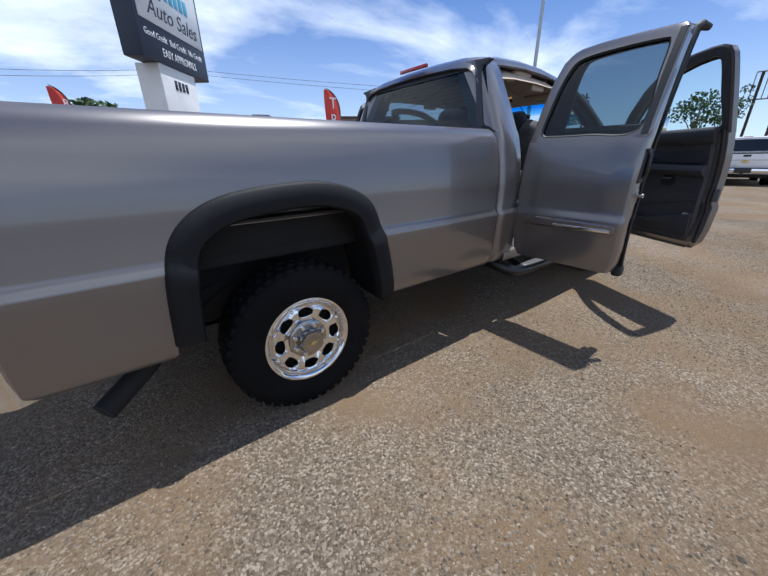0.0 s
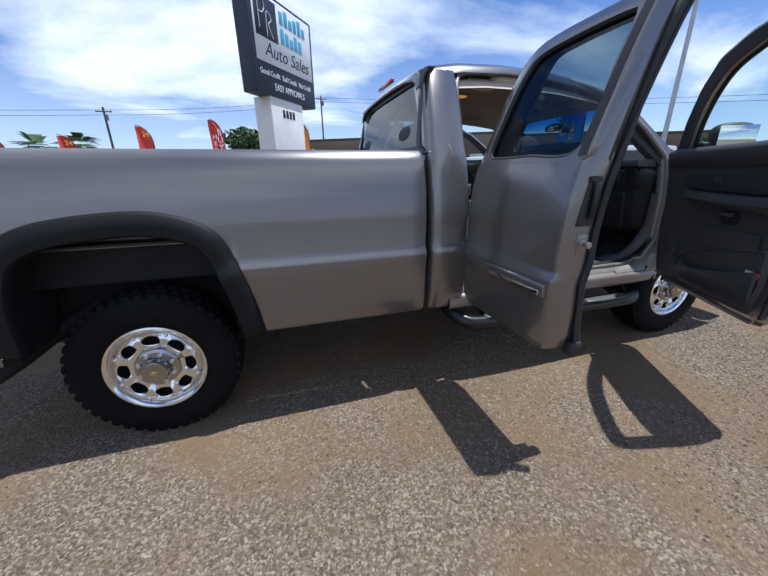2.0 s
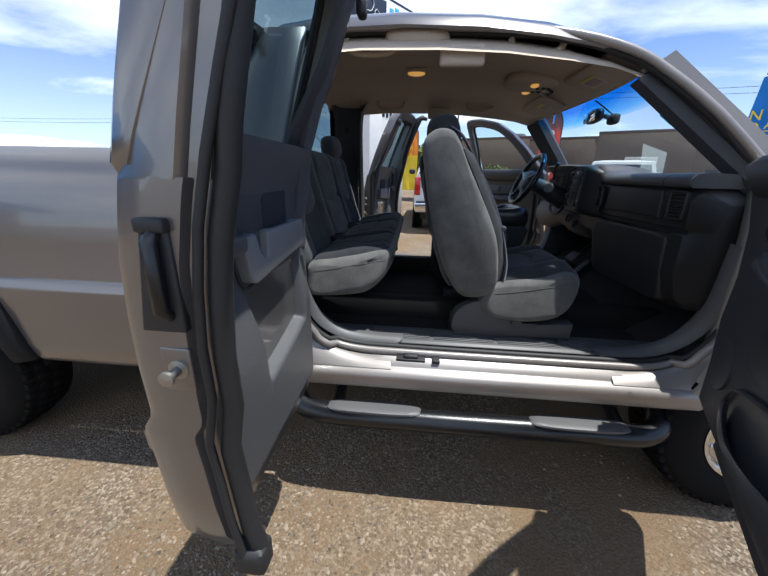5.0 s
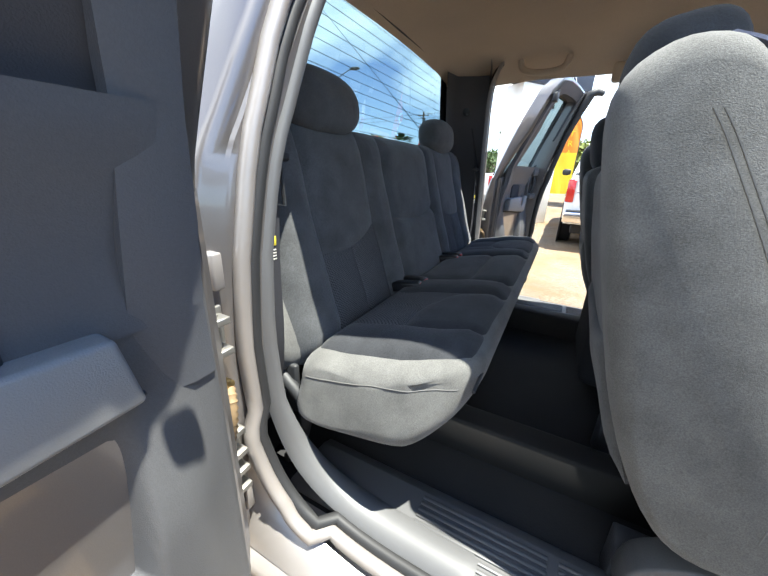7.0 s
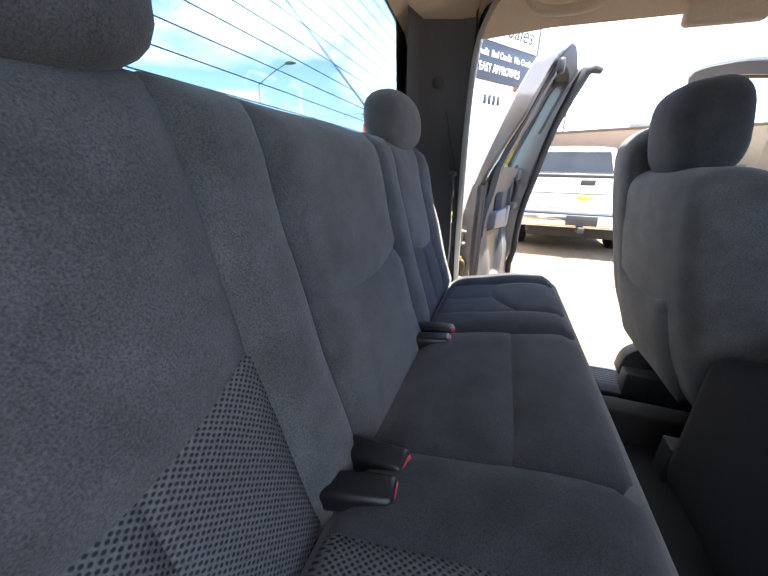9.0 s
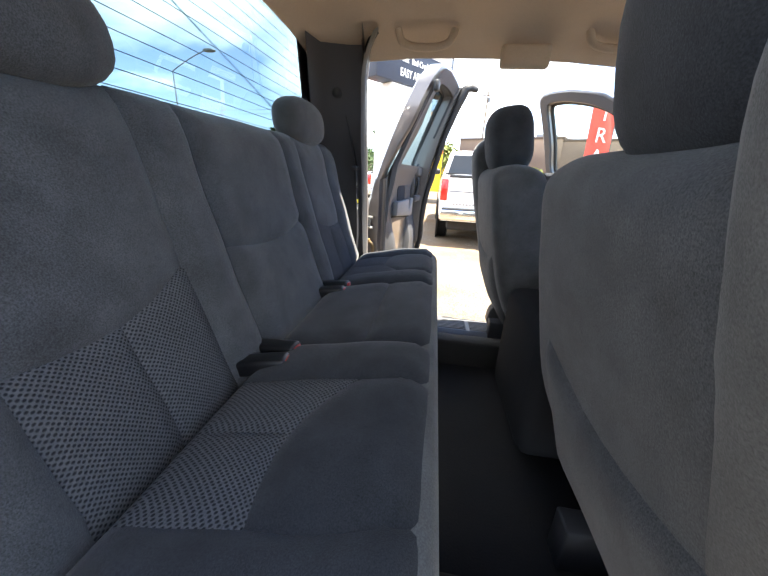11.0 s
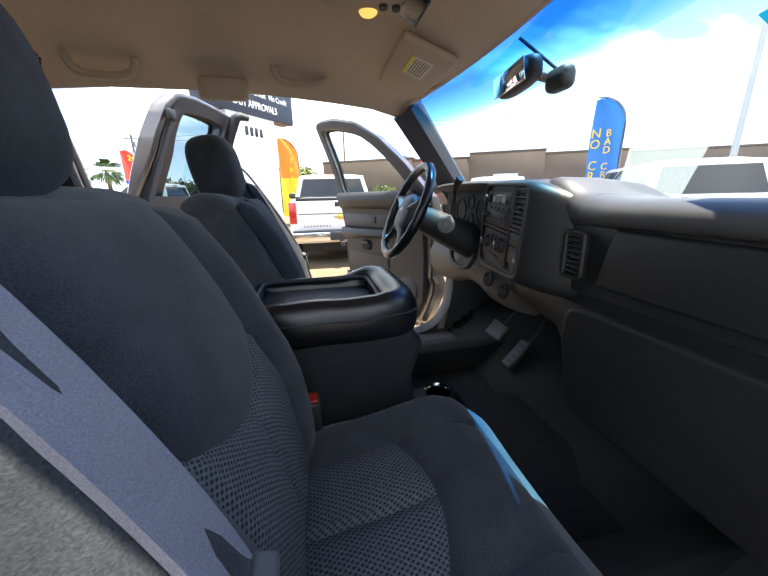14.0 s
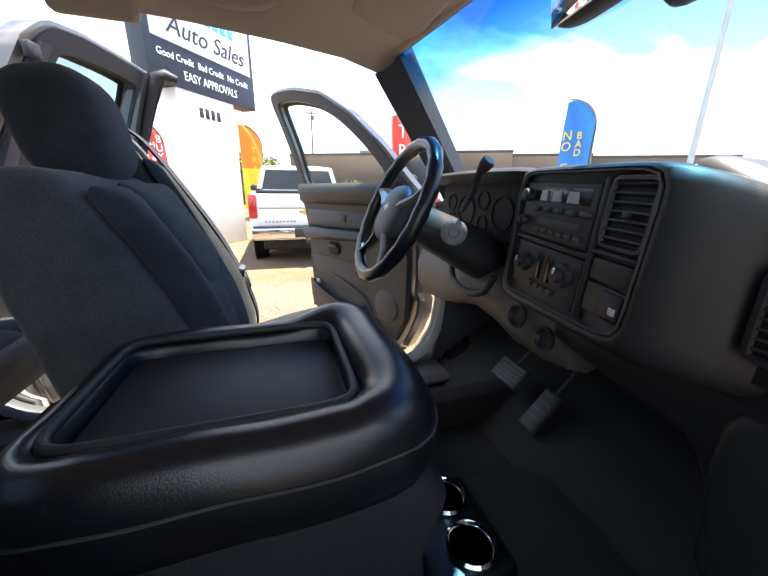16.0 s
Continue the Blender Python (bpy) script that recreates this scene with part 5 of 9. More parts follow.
    mould = add("side_moulding", bm, M["paint"], shell, "body-coloured side moulding")
    bm = bmesh.new()
    bx(bm, (x0 + (0.30 if kind == "rear" else 0.1), s * 1.012, 0.803), (x1 - 0.05, s * 1.018, 0.822), 0.002)
    add("moulding_insert", bm, M["chrome"], mould, "bright moulding insert")
    if kind == "rear":
        rear_trim(s, shell, add, x0, x1)
        rear_edge(s, shell, add, x1)
    else:
        front_trim(s, shell, add, x0, x1, L)
    # hinges
    hx = hinge[0]
    for z in (0.72, 1.20):
        bm = bmesh.new()
        bx(bm, (hx - 0.03, s * 0.925, z - 0.03), (hx + 0.012, s * 0.945, z + 0.03), 0.004)
        part("hinge", bm, M["paint_in"], shell)
    return shell


def front_trim(s, shell, add, x0, x1, L):
    """Inner panel, armrest, pocket, mirror and handles of a front door."""
    # inner trim panel
    yi = lambda z: door_y(z) - 0.098
    bm = bmesh.new()
    rings = []
    for z in (0.60, 0.63, 0.75, 0.90, 1.05, 1.20, 1.30, 1.35, 1.375):
        e = 0.055 + max(0, 0.66 - z) * 0.6
        a, b = x0 + e, x1 - e
        b -= max(0.0, 0.80 - z) * 0.35
        d = 0.022 if 0.62 < z < 1.36 else 0.004
        pts = [(a, yi(z)), (a + 0.012, yi(z) - d), (a + L * 0.3, yi(z) - d), (a + L * 0.55, yi(z) - d), (b - 0.012, yi(z) - d), (b, yi(z))]
        rings.append([(x, s * y, z) for x, y in pts])
    loft(bm, rings)
    tm = M["trim_dark"] if s < 0 else M["trim_door"]
    trim = add("trim_panel", bm, tm, shell, "charcoal inner door trim" if s < 0 else "taupe plastic inner door trim")
    ym = lambda z: yi(z) - 0.024
    bm = bmesh.new()          # dark upper roll
    rings = []
    for x in np.linspace(x0 + 0.05, x1 - 0.07 - 0.05, 9):
        u = (x - x0 - 0.05) / (x1 - x0 - 0.12)
        k = min(1.0, 5.0 * max(0.0, min(u, 1.05 - u))) ** 0.6
        rings.append([(x, s * (ym(1.30)), 1.30), (x, s * (ym(1.34) - 0.020 * k), 1.33), (x, s * (ym(1.40) - 0.022 * k), 1.385), (x, s * (ym(1.40) + 0.01), 1.412), (x, s * (ym(1.40) + 0.05), 1.412), (x, s * (ym(1.30) + 0.03), 1.30)])
    loft(bm, rings)
    add("upper_roll", bm, M["trim_dark"] if s < 0 else M["trim_door"], trim, "soft upper trim", sharp=1.3)
    bm = bmesh.new()          # cloth insert
    prism(bm, spline([(x0 + 0.10, 1.180), (x0 + 0.085, 1.225), (x0 + 0.10, 1.275), (x0 + 0.15, 1.292), (x0 + 0.45, 1.290), (x1 - 0.30, 1.278), (x1 - 0.25, 1.24), (x1 - 0.28, 1.195), (x0 + 0.45, 1.176), (x0 + 0.15, 1.172)], 3, True), "y", s * (ym(1.2) + 0.004), s * (ym(1.2) - 0.012), 0.003)
    add("cloth_insert", bm, M["cloth_dark"] if s < 0 else M["trim_dark"], trim, "charcoal cloth insert")
    bm = bmesh.new()          # armrest
    xa, xb = x0 + 0.06, x1 - 0.30
    sec = []
    for x in np.linspace(xa, xb, 9):
        u = (x - xa) / (xb - xa)
        top = 1.160 + 0.012 * u
        low = top - 0.070 + 0.03 * u
        out = 0.062 * math.sin(math.pi * min(1, 0.14 + u * 0.78)) ** 0.5
        sec.append([(x, s * y_, z_) for y_, z_ in spline([(ym(1.1) + 0.01, low - 0.012), (ym(1.1) - out * 0.5, low - 0.004), (ym(1.1) - out, low + 0.022), (ym(1.1) - out - 0.006, top - 0.04), (ym(1.1) - out + 0.004, top - 0.010), (ym(1.1) - out * 0.6, top), (ym(1.1) + 0.02, top - 0.008)], 3, True)])
    loft(bm, sec)
    add("armrest", bm, tm, trim, "moulded plastic armrest", sharp=1.3)
    bm = bmesh.new()          # pull cup: a black pad stands for its shaded hollow
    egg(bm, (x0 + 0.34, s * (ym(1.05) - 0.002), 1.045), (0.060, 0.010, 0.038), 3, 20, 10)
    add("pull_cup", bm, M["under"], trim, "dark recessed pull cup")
    # map pocket: a flat charcoal sheet for its shaded mouth and a bulging wall
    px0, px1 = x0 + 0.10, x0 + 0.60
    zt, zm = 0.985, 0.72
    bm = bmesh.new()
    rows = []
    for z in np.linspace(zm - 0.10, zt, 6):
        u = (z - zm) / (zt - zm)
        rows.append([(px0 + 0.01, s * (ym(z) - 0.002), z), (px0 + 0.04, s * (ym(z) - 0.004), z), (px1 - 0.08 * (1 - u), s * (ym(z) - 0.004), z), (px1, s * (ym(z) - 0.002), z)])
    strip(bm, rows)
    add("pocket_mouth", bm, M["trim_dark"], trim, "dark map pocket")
    bm = bmesh.new()
    rows = []
    for u in np.linspace(0, 1, 16):
        x = px0 - 0.03 + (px1 + 0.05 - px0) * u
        top = 0.72 + 0.10 * (1 - u) ** 1.5 + 0.13 * max(0, u - 0.7)
        bul = 0.050 * math.sin(math.pi * (0.06 + 0.88 * u)) ** 0.6
        lo = 0.64
        rows.append([(x, s * (ym(0.63) - 0.002), lo), (x, s * (ym(0.68) - bul * 0.8), lo + 0.06), (x, s * (ym(0.7) - bul - 0.004), top - 0.012), (x, s * (ym(0.7) - bul + 0.002), top), (x, s * (ym(0.7) - bul + 0.014), top - 0.01), (x, s * (ym(0.7) - 0.004), lo + 0.04)])
    loft(bm, rows)
    add("map_pocket", bm, tm, trim, "bulging moulded map pocket")
    bm = bmesh.new()      # latch on the shut face
    bx(bm, (x0 - 0.002, s * (door_y(0.95) - 0.08), 0.91), (x0 + 0.006, s * (door_y(0.95) - 0.03), 1.0), 0.003)
    add("door_latch", bm, M["black_plastic"], shell, "black latch plate")
    for a, b, mt, lb in ((0.070, 0.104, "red_lamp", "red door edge reflector"), (0.105, 0.150, "label", "white door edge reflector")):
        bm = bmesh.new()
        bx(bm, (x0 + a, s * (ym(0.80) + 0.002), 0.785), (x0 + b, s * (ym(0.80) - 0.010), 0.815), 0.004)
        add("reflector", bm, M[mt], trim, lb)
    bm = bmesh.new()      # release handle in the cup
    bx(bm, (x0 + 0.305, s * (ym(1.05) - 0.008), 1.052), (x0 + 0.385, s * (ym(1.05) - 0.022), 1.072), 0.006)
    add("inner_handle", bm, M["trim_mid"], trim, "inner release handle")
    bm = bmesh.new()      # crease above the map pocket
    tube(bm, spline([(x0 + 0.075, s * (ym(0.9) - 0.001), 0.92), (x0 + 0.18, s * (ym(0.9) - 0.002), 0.90), (x0 + 0.40, s * (ym(0.9) - 0.002), 0.865), (x0 + 0.62, s * (ym(0.9) - 0.002), 0.80), (x0 + 0.68, s * (ym(0.75) - 0.001), 0.70)], 4), 0.006, 6)
    add("panel_crease", bm, M["trim_dark"], trim)
    bm = bmesh.new()
    bx(bm, (x0 + 0.44, s * (ym(1.2) - 0.010), 1.208), (x0 + 0.50, s * (ym(1.2) - 0.018), 1.250), 0.004)
    add("lock_switch", bm, M["black_plastic"], trim)
    bm = bmesh.new()
    lathe(bm, [(0.085, 0.0), (0.085, 0.008), (0.075, 0.012), (0.001, 0.012)], 28, Matrix.Translation((x1 - 0.21, s * (ym(0.78) - 0.0), 0.80)) @ Matrix.Rotation(radians(90) * -s * -1, 4, "X"))
    add("speaker_grille", bm, M["trim_dark"], trim, "dark round speaker grille")
    bm = bmesh.new()      # wing mirror
    egg(bm, (x1 - 0.19, s * (door_y(1.38) + 0.13), 1.47), (0.055, 0.115, 0.085), 3.0, 20, 12)
    bx(bm, (x1 - 0.22, s * (door_y(1.38) - 0.03), 1.40), (x1 - 0.12, s * (door_y(1.38) + 0.06), 1.45), 0.015)
    mir = add("wing_mirror", bm, M["black_plastic"], shell, "black door mirror")
    bm = bmesh.new()
    bx(bm, (x1 - 0.247, s * (door_y(1.38) + 0.03), 1.405), (x1 - 0.244, s * (door_y(1.38) + 0.225), 1.535), 0.001)
    add("mirror_glass", bm, M["mirror"], mir)
    bm = bmesh.new()      # outer handle
    bx(bm, (x0 + 0.06, s * (door_y(1.22) - 0.002), 1.19), (x0 + 0.21, s * (door_y(1.22) + 0.014), 1.25), 0.006)
    add("outer_handle", bm, M["black_plastic"], shell, "black outer door handle")


def rear_trim(s, shell, add, x0, x1):
    """Moulded panel with a pocket, armrest, cloth insert and handle recess."""
    Y = 0.874

    def sm(t):
        t = min(1.0, max(0.0, t))
        return t * t * (3 - 2 * t)

    def rise(x, z):
        ins = min(2.176 + 0.033 * (z - 0.83) / 0.27 - x, x - 1.893 + 0.03 * (z - 0.885) / 0.2, z - (0.832 + 0.050 * ((2.172 - x) / 0.277) ** 1.3 if x < 2.172 else z - 0.832))
        swell = 0.034 * sm((1.14 - z) / 0.22) * sm((x - 1.752) / 0.10) * sm((2.41 - x) / 0.05) * sm((z - 0.585) / 0.07)
        hollow = -0.040 * sm((1.12 - z) / 0.20) * sm((z - 0.80) / 0.03)
        return swell + (hollow - swell) * sm(ins / 0.030 + 0.2) - 0.010 * (1 - sm(min(x - 1.752, 2.402 - x, z - 0.585) / 0.012))

    xs = [1.752, 1.757, 1.764] + [1.772 + 0.0062 * k for k in range(101)] + [2.397, 2.402]
    zs_ = [0.585, 0.59, 0.597] + [0.605 + 0.0062 * k for k in range(119)]
    bm = bmesh.new()
    strip(bm, [[(x - max(0.0, 0.66 - z) * (x - 2.08) * 0.9, s * (Y - rise(x, z)), z) for x in xs] for z in zs_])
    trim = add("trim_panel", bm, M["trim_mid"], shell, "grey moulded inner door trim with a map pocket", sharp=2.0)
    bm = bmesh.new()          # slate upper half
    rings = []
    for z in (1.190, 1.20, 1.27, 1.345, 1.375, 1.395, 1.405):
        d = lerp([1.19, 1.33, 1.36, 1.40], [0.004, 0.004, 0.020, 0.016], z)
        lean = max(0.0, z - 1.30) * 0.32
        rings.append([(x, s * y, z) for x, y in ((1.790, Y + 0.02 - lean), (1.810, Y - d - lean), (1.95, Y - d - lean), (2.10, Y - d - lean), (2.30, Y - d - lean), (2.395, Y - d - lean), (2.40, Y + 0.02 - lean))])
    loft(bm, rings)
    add("upper_trim", bm, M["trim_char"], trim, "slate upper door trim")
    for a, b, mt, lb in ((1.936, 2.082, "cloth_dark", "charcoal cloth insert"), (2.088, 2.232, "trim_dark", "dark perforated insert")):
        bm = bmesh.new()
        bx(bm, (a, s * (Y + 0.004), 1.195), (b, s * (Y - 0.010), 1.322), 0.006, 3)
        add("door_insert", bm, M[mt], trim, lb)
    bm = bmesh.new()          # curved cover at the hinge side
    rings = []
    for z in (1.10, 1.20, 1.30, 1.40, 1.55, 1.70, 1.80):
        w = lerp([1.10, 1.22, 1.40, 1.80], [0.070, 0.085, 0.062, 0.055], z)
        yb = min(Y, door_y(z) - lerp([1.3, 1.42, 1.8], [0.10, 0.078, 0.10], z))
        e = lerp([1.1, 1.4, 1.8], [1.760, 1.775, 1.835], z)
        rings.append([(x, s * y, z) for x, y in ((e, yb + 0.02), (e + 0.006, yb - 0.004), (e + w * 0.5, yb - 0.006), (e + w, yb + 0.004), (e + w, yb + 0.02))])
    loft(bm, rings)
    add("hinge_side_cover", bm, M["trim_char"], trim)
    # armrest with a notched pull cup and a tray
    bm = bmesh.new()
    prism(bm, [(1.858, 1.126), (1.96, 1.118), (2.185, 1.098), (2.212, 1.104), (2.222, 1.130), (2.234, 1.208), (2.184, 1.212), (2.160, 1.165), (2.138, 1.142), (2.124, 1.150), (2.120, 1.206), (1.872, 1.204)], "y", s * (Y + 0.01), s * (Y - 0.034), 0.007, 3)
    arm = add("armrest", bm, M["trim_grey"], trim, "grey moulded armrest", sharp=1.0)
    bm = bmesh.new()
    bx(bm, (2.112, s * (Y + 0.002), 1.130), (2.192, s * (Y - 0.012), 1.204), 0.004)
    add("pull_cup", bm, M["trim_mid"], arm, "grey pull cup")
    # thin charcoal box stands for the shade in the tray slot
    bm = bmesh.new()
    bx(bm, (1.965, s * (Y - 0.008), 1.196), (2.075, s * (Y - 0.024), 1.2068), 0.001)
    add("armrest_tray", bm, M["trim_dark"], arm)
    bm = bmesh.new()          # joint under the armrest
    tube(bm, spline([(1.850, s * (Y - 0.006), 1.120), (1.96, s * (Y - 0.008), 1.112), (2.185, s * (Y - 0.012), 1.091), (2.216, s * (Y - 0.010), 1.098), (2.229, s * (Y - 0.006), 1.130), (2.238, s * (Y - 0.003), 1.19)], 4), 0.0035, 6)
    add("armrest_joint", bm, M["seam"], trim)
    # handle unit by the free edge
    bm = bmesh.new()
    for lo, hi, r in (((2.244, 1.182, 0.050), (2.396, 1.222, 0.0), 0.012), ((2.244, 1.345, 0.040), (2.396, 1.402, 0.0), 0.012), ((2.244, 1.20, 0.026), (2.262, 1.38, 0.0), 0.006), ((2.372, 1.20, 0.040), (2.396, 1.38, 0.0), 0.008)):
        lean = 0.012 if lo[1] > 1.3 else 0.0
        bx(bm, (lo[0], s * (Y - lo[2] - lean), lo[1]), (hi[0], s * (Y + 0.01), hi[1]), r, 3)
    unit = add("handle_surround", bm, M["trim_mid"], trim, "grey handle surround")
    bm = bmesh.new()
    bx(bm, (2.258, s * (Y - 0.006), 1.21), (2.376, s * Y, 1.36), 0.003)
    add("handle_recess", bm, M["trim_dark"], unit)
    bm = bmesh.new()
    tube(bm, spline([(2.330, s * (Y - 0.012), 1.352), (2.328, s * (Y - 0.034), 1.325), (2.324, s * (Y - 0.036), 1.27), (2.318, s * (Y - 0.026), 1.222)], 4), 0.013, 10, flat=0.8)
    add("inner_handle", bm, M["black_plastic"], unit, "black vertical release handle")


def rear_edge(s, shell, add, x1):
    """Outer pull, striker and latch on the shut face of a rear door."""
    yo = door_y(1.18)
    bm = bmesh.new()
    prism(bm, [(s * (yo - 0.040), 1.088), (s * (yo - 0.116), 1.088), (s * (yo - 0.116), 1.268), (s * (yo - 0.072), 1.268)], "x", x1 - 0.014, x1 + 0.004, 0.004)
    plate = add("edge_handle", bm, M["black_plastic"], shell, "black edge-mounted door handle")
    bm = bmesh.new()
    tube(bm, [(x1 + 0.002, s * (yo - 0.092), 1.118), (x1 + 0.016, s * (yo - 0.092), 1.130), (x1 + 0.016, s * (yo - 0.094), 1.238), (x1 + 0.002, s * (yo - 0.094), 1.250)], 0.012, 8)
    add("pull_bar", bm, M["vinyl"], plate)
    bm = bmesh.new()
    bx(bm, (x1 - 0.010, s * (yo - 0.118), 1.250), (x1 + 0.014, s * (yo - 0.070), 1.272), 0.005)
    add("pull_cap", bm, M["black_plastic"], plate)
    bm = bmesh.new()
    lathe(bm, [(0.018, -0.002), (0.018, 0.006), (0.009, 0.008), (0.008, 0.028), (0.013, 0.030), (0.013, 0.036), (0.002, 0.038)], 12, Matrix.Translation((x1 - 0.002, s * (yo - 0.088), 1.018)) @ Matrix.Rotation(radians(90), 4, "Y"))
    add("striker_pin", bm, M["steel"], shell, "zinc striker pin")
    bm = bmesh.new()
    bx(bm, (x1 - 0.008, s * (yo - 0.112), 0.975), (x1 + 0.002, s * (yo - 0.060), 1.058), 0.003)
    add("striker_plate", bm, M["paint"], shell)
    bm = bmesh.new()
    bx(bm, (1.780, s * (door_y(1.75) - 0.105), 1.735), (1.825, s * (door_y(1.75) - 0.132), 1.785), 0.010)
    add("frame_clip", bm, M["black_plastic"], shell)


door("rear", -1, 90)
door("front", -1, 61)
door("rear", 1, 80)
door("front", 1, 65)

# door striker and catch on the sill
for s in (-1, 1):
    bm = bmesh.new()
    bx(bm, (2.14, s * 0.87, 0.598), (2.26, s * 0.915, 0.608), 0.002)
    bx(bm, (2.17, s * 0.878, 0.604), (2.23, s * 0.908, 0.622), 0.006)
    bx(bm, (2.29, s * 0.875, 0.598), (2.32, s * 0.92, 0.612), 0.003)
    part("sill_striker", bm, M["black_plastic"], truck, "dark striker on the door sill")
    # hinge check brackets on the rear jamb
    for z, h2 in ((1.10, 0.045), (0.885, 0.04), (0.80, 0.035)):
        bm = bmesh.new()
        bx(bm, (1.712, s * 0.935, z - h2), (1.722, s * 0.968, z + h2), 0.003)
        tube(bm, [(1.728, s * 0.958, z - h2 * 0.8), (1.728, s * 0.958, z + h2 * 0.8)], 0.009, 8)
        for dz in (-h2 * 0.6, h2 * 0.6):
            bx(bm, (1.716, s * 0.940, z + dz - 0.006), (1.748, s * 0.966, z + dz + 0.006), 0.002)
        part("jamb_bracket", bm, M["steel"], truck, "bare metal hinge bracket")
    bm = bmesh.new()
    lathe(bm, [(0.010, 0), (0.010, 0.014), (0.006, 0.016), (0.001, 0.016)], 10, Matrix.Translation((1.722, s * 0.95, 1.005)) @ Matrix.Rotation(radians(90), 4, "Y"))
    part("jamb_switch", bm, M["brass"], truck)
    bm = bmesh.new()      # ribbed wiring sleeve between the hinges
    pts = spline([(1.724, s * 0.945, 1.000), (1.745, s * 0.958, 0.985), (1.752, s * 0.966, 0.955), (1.748, s * 0.970, 0.920), (1.738, s * 0.972, 0.895)], 6)
    tube(bm, pts, [0.011 if i % 2 else 0.0085 for i in range(len(pts))], 8)
    part("wiring_sleeve", bm, M["sleeve"], truck, "tan ribbed wiring sleeve")

# ---- front seats ----
def front_seat(s):
    c = s * (0.465 if s < 0 else 0.51)
    y0, y1 = c - 0.255, c + 0.255
    bm = bmesh.new()
    back = [(2.47, 0.815), (2.555, 0.825), (2.605, 0.88), (2.605, 0.98), (2.58, 1.11), (2.51, 1.27), (2.43, 1.42), (2.385, 1.51), (2.345, 1.555), (2.28, 1.555), (2.232, 1.50), (2.245, 1.38), (2.285, 1.20), (2.34, 1.00), (2.405, 0.865)]
    rings = []
    P = [np.array(p) for p in spline(back, 4, True)]
    cc = sum(P) / len(P)
    low = [(2.47, 0.815), (2.555, 0.825), (2.605, 0.88), (2.605, 0.98), (2.58, 1.11), (2.51, 1.27), (2.45, 1.37), (2.415, 1.418), (2.36, 1.437), (2.30, 1.43), (2.262, 1.39), (2.272, 1.30), (2.29, 1.20), (2.34, 1.00), (2.405, 0.865)]
    # core between the side bolsters, with a taller shoulder on the door side that carries the belt
    ya, yb = (y0 + 0.06, y1) if s < 0 else (y0, y1 - 0.06)
    pillow(bm, low, ya, yb, 0.045, 4, 4, dish=0.035, face=(0.93, 0.37), draft=(0.055, 0.055))
    core = M["velour_side"] if s < 0 else M["velour"]      # paler outer side, bounced daylight put into its colour
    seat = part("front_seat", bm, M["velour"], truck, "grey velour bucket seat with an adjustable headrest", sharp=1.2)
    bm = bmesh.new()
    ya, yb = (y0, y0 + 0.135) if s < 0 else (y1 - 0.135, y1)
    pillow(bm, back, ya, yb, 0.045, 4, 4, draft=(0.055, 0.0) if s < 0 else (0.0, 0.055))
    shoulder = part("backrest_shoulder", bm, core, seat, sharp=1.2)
    for dx in (0.060, 0.070):
        stitch(shoulder, [(x - dx, z) for x, z in ((2.590, 0.92), (2.592, 1.00), (2.572, 1.11), (2.508, 1.27), (2.43, 1.42), (2.40, 1.47))], s, seat)
    # front of the backrest: two bolsters, a smooth top and a mesh insert
    def fpt(y, z, h):
        x = lerp([0.80, 0.85, 0.98, 1.11, 1.27, 1.42, 1.51, 1.555], [2.58, 2.605, 2.605, 2.58, 2.51, 2.43, 2.385, 2.35], z)
        edge = max(0.0, abs(y - c) - 0.20) / 0.05
        return (x + h * 0.92 - 0.016 * edge ** 2, y, z + h * 0.38)
    smile = lambda y: 1.21 - 0.06 * math.cos(math.pi * (y - c) / 0.28)
    for k in (-1, 1):
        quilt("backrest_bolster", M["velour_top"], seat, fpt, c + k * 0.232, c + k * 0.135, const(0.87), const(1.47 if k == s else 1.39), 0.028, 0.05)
        quilt("backrest_insert", M["mesh"], seat, fpt, c + k * 0.135, c, const(0.87), smile, 0.012, 0.022)
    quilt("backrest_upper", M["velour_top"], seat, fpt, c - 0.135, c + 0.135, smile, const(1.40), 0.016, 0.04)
    bm = bmesh.new()
    rot = Matrix.Translation((2.335, c, 1.527)) @ Matrix.Rotation(radians(-10), 4, "Y")
    egg(bm, (0, 0, 0.0), (0.080, 0.122, 0.118), 3.2, 28, 16, rot)
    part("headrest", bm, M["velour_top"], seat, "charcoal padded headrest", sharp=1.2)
    # cushion
    bm = bmesh.new()
    cush = [(2.55, 0.745), (2.72, 0.705), (2.88, 0.722), (2.975, 0.762), (3.022, 0.83), (3.03, 0.895), (2.99, 0.950), (2.92, 0.960), (2.80, 0.928), (2.62, 0.89), (2.55, 0.86)]
    pillow(bm, cush, y0 - 0.005, y1 + 0.005, 0.05, 8, 7, dish=0.03, face=(0.1, 0.99), draft=(0.055, 0.055), taper=(2.86, 0.9))
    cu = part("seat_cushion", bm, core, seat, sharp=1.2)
    stitch(cu, [(2.60, 0.845), (2.72, 0.862), (2.84, 0.885), (2.93, 0.895), (2.985, 0.885)], s, cu)
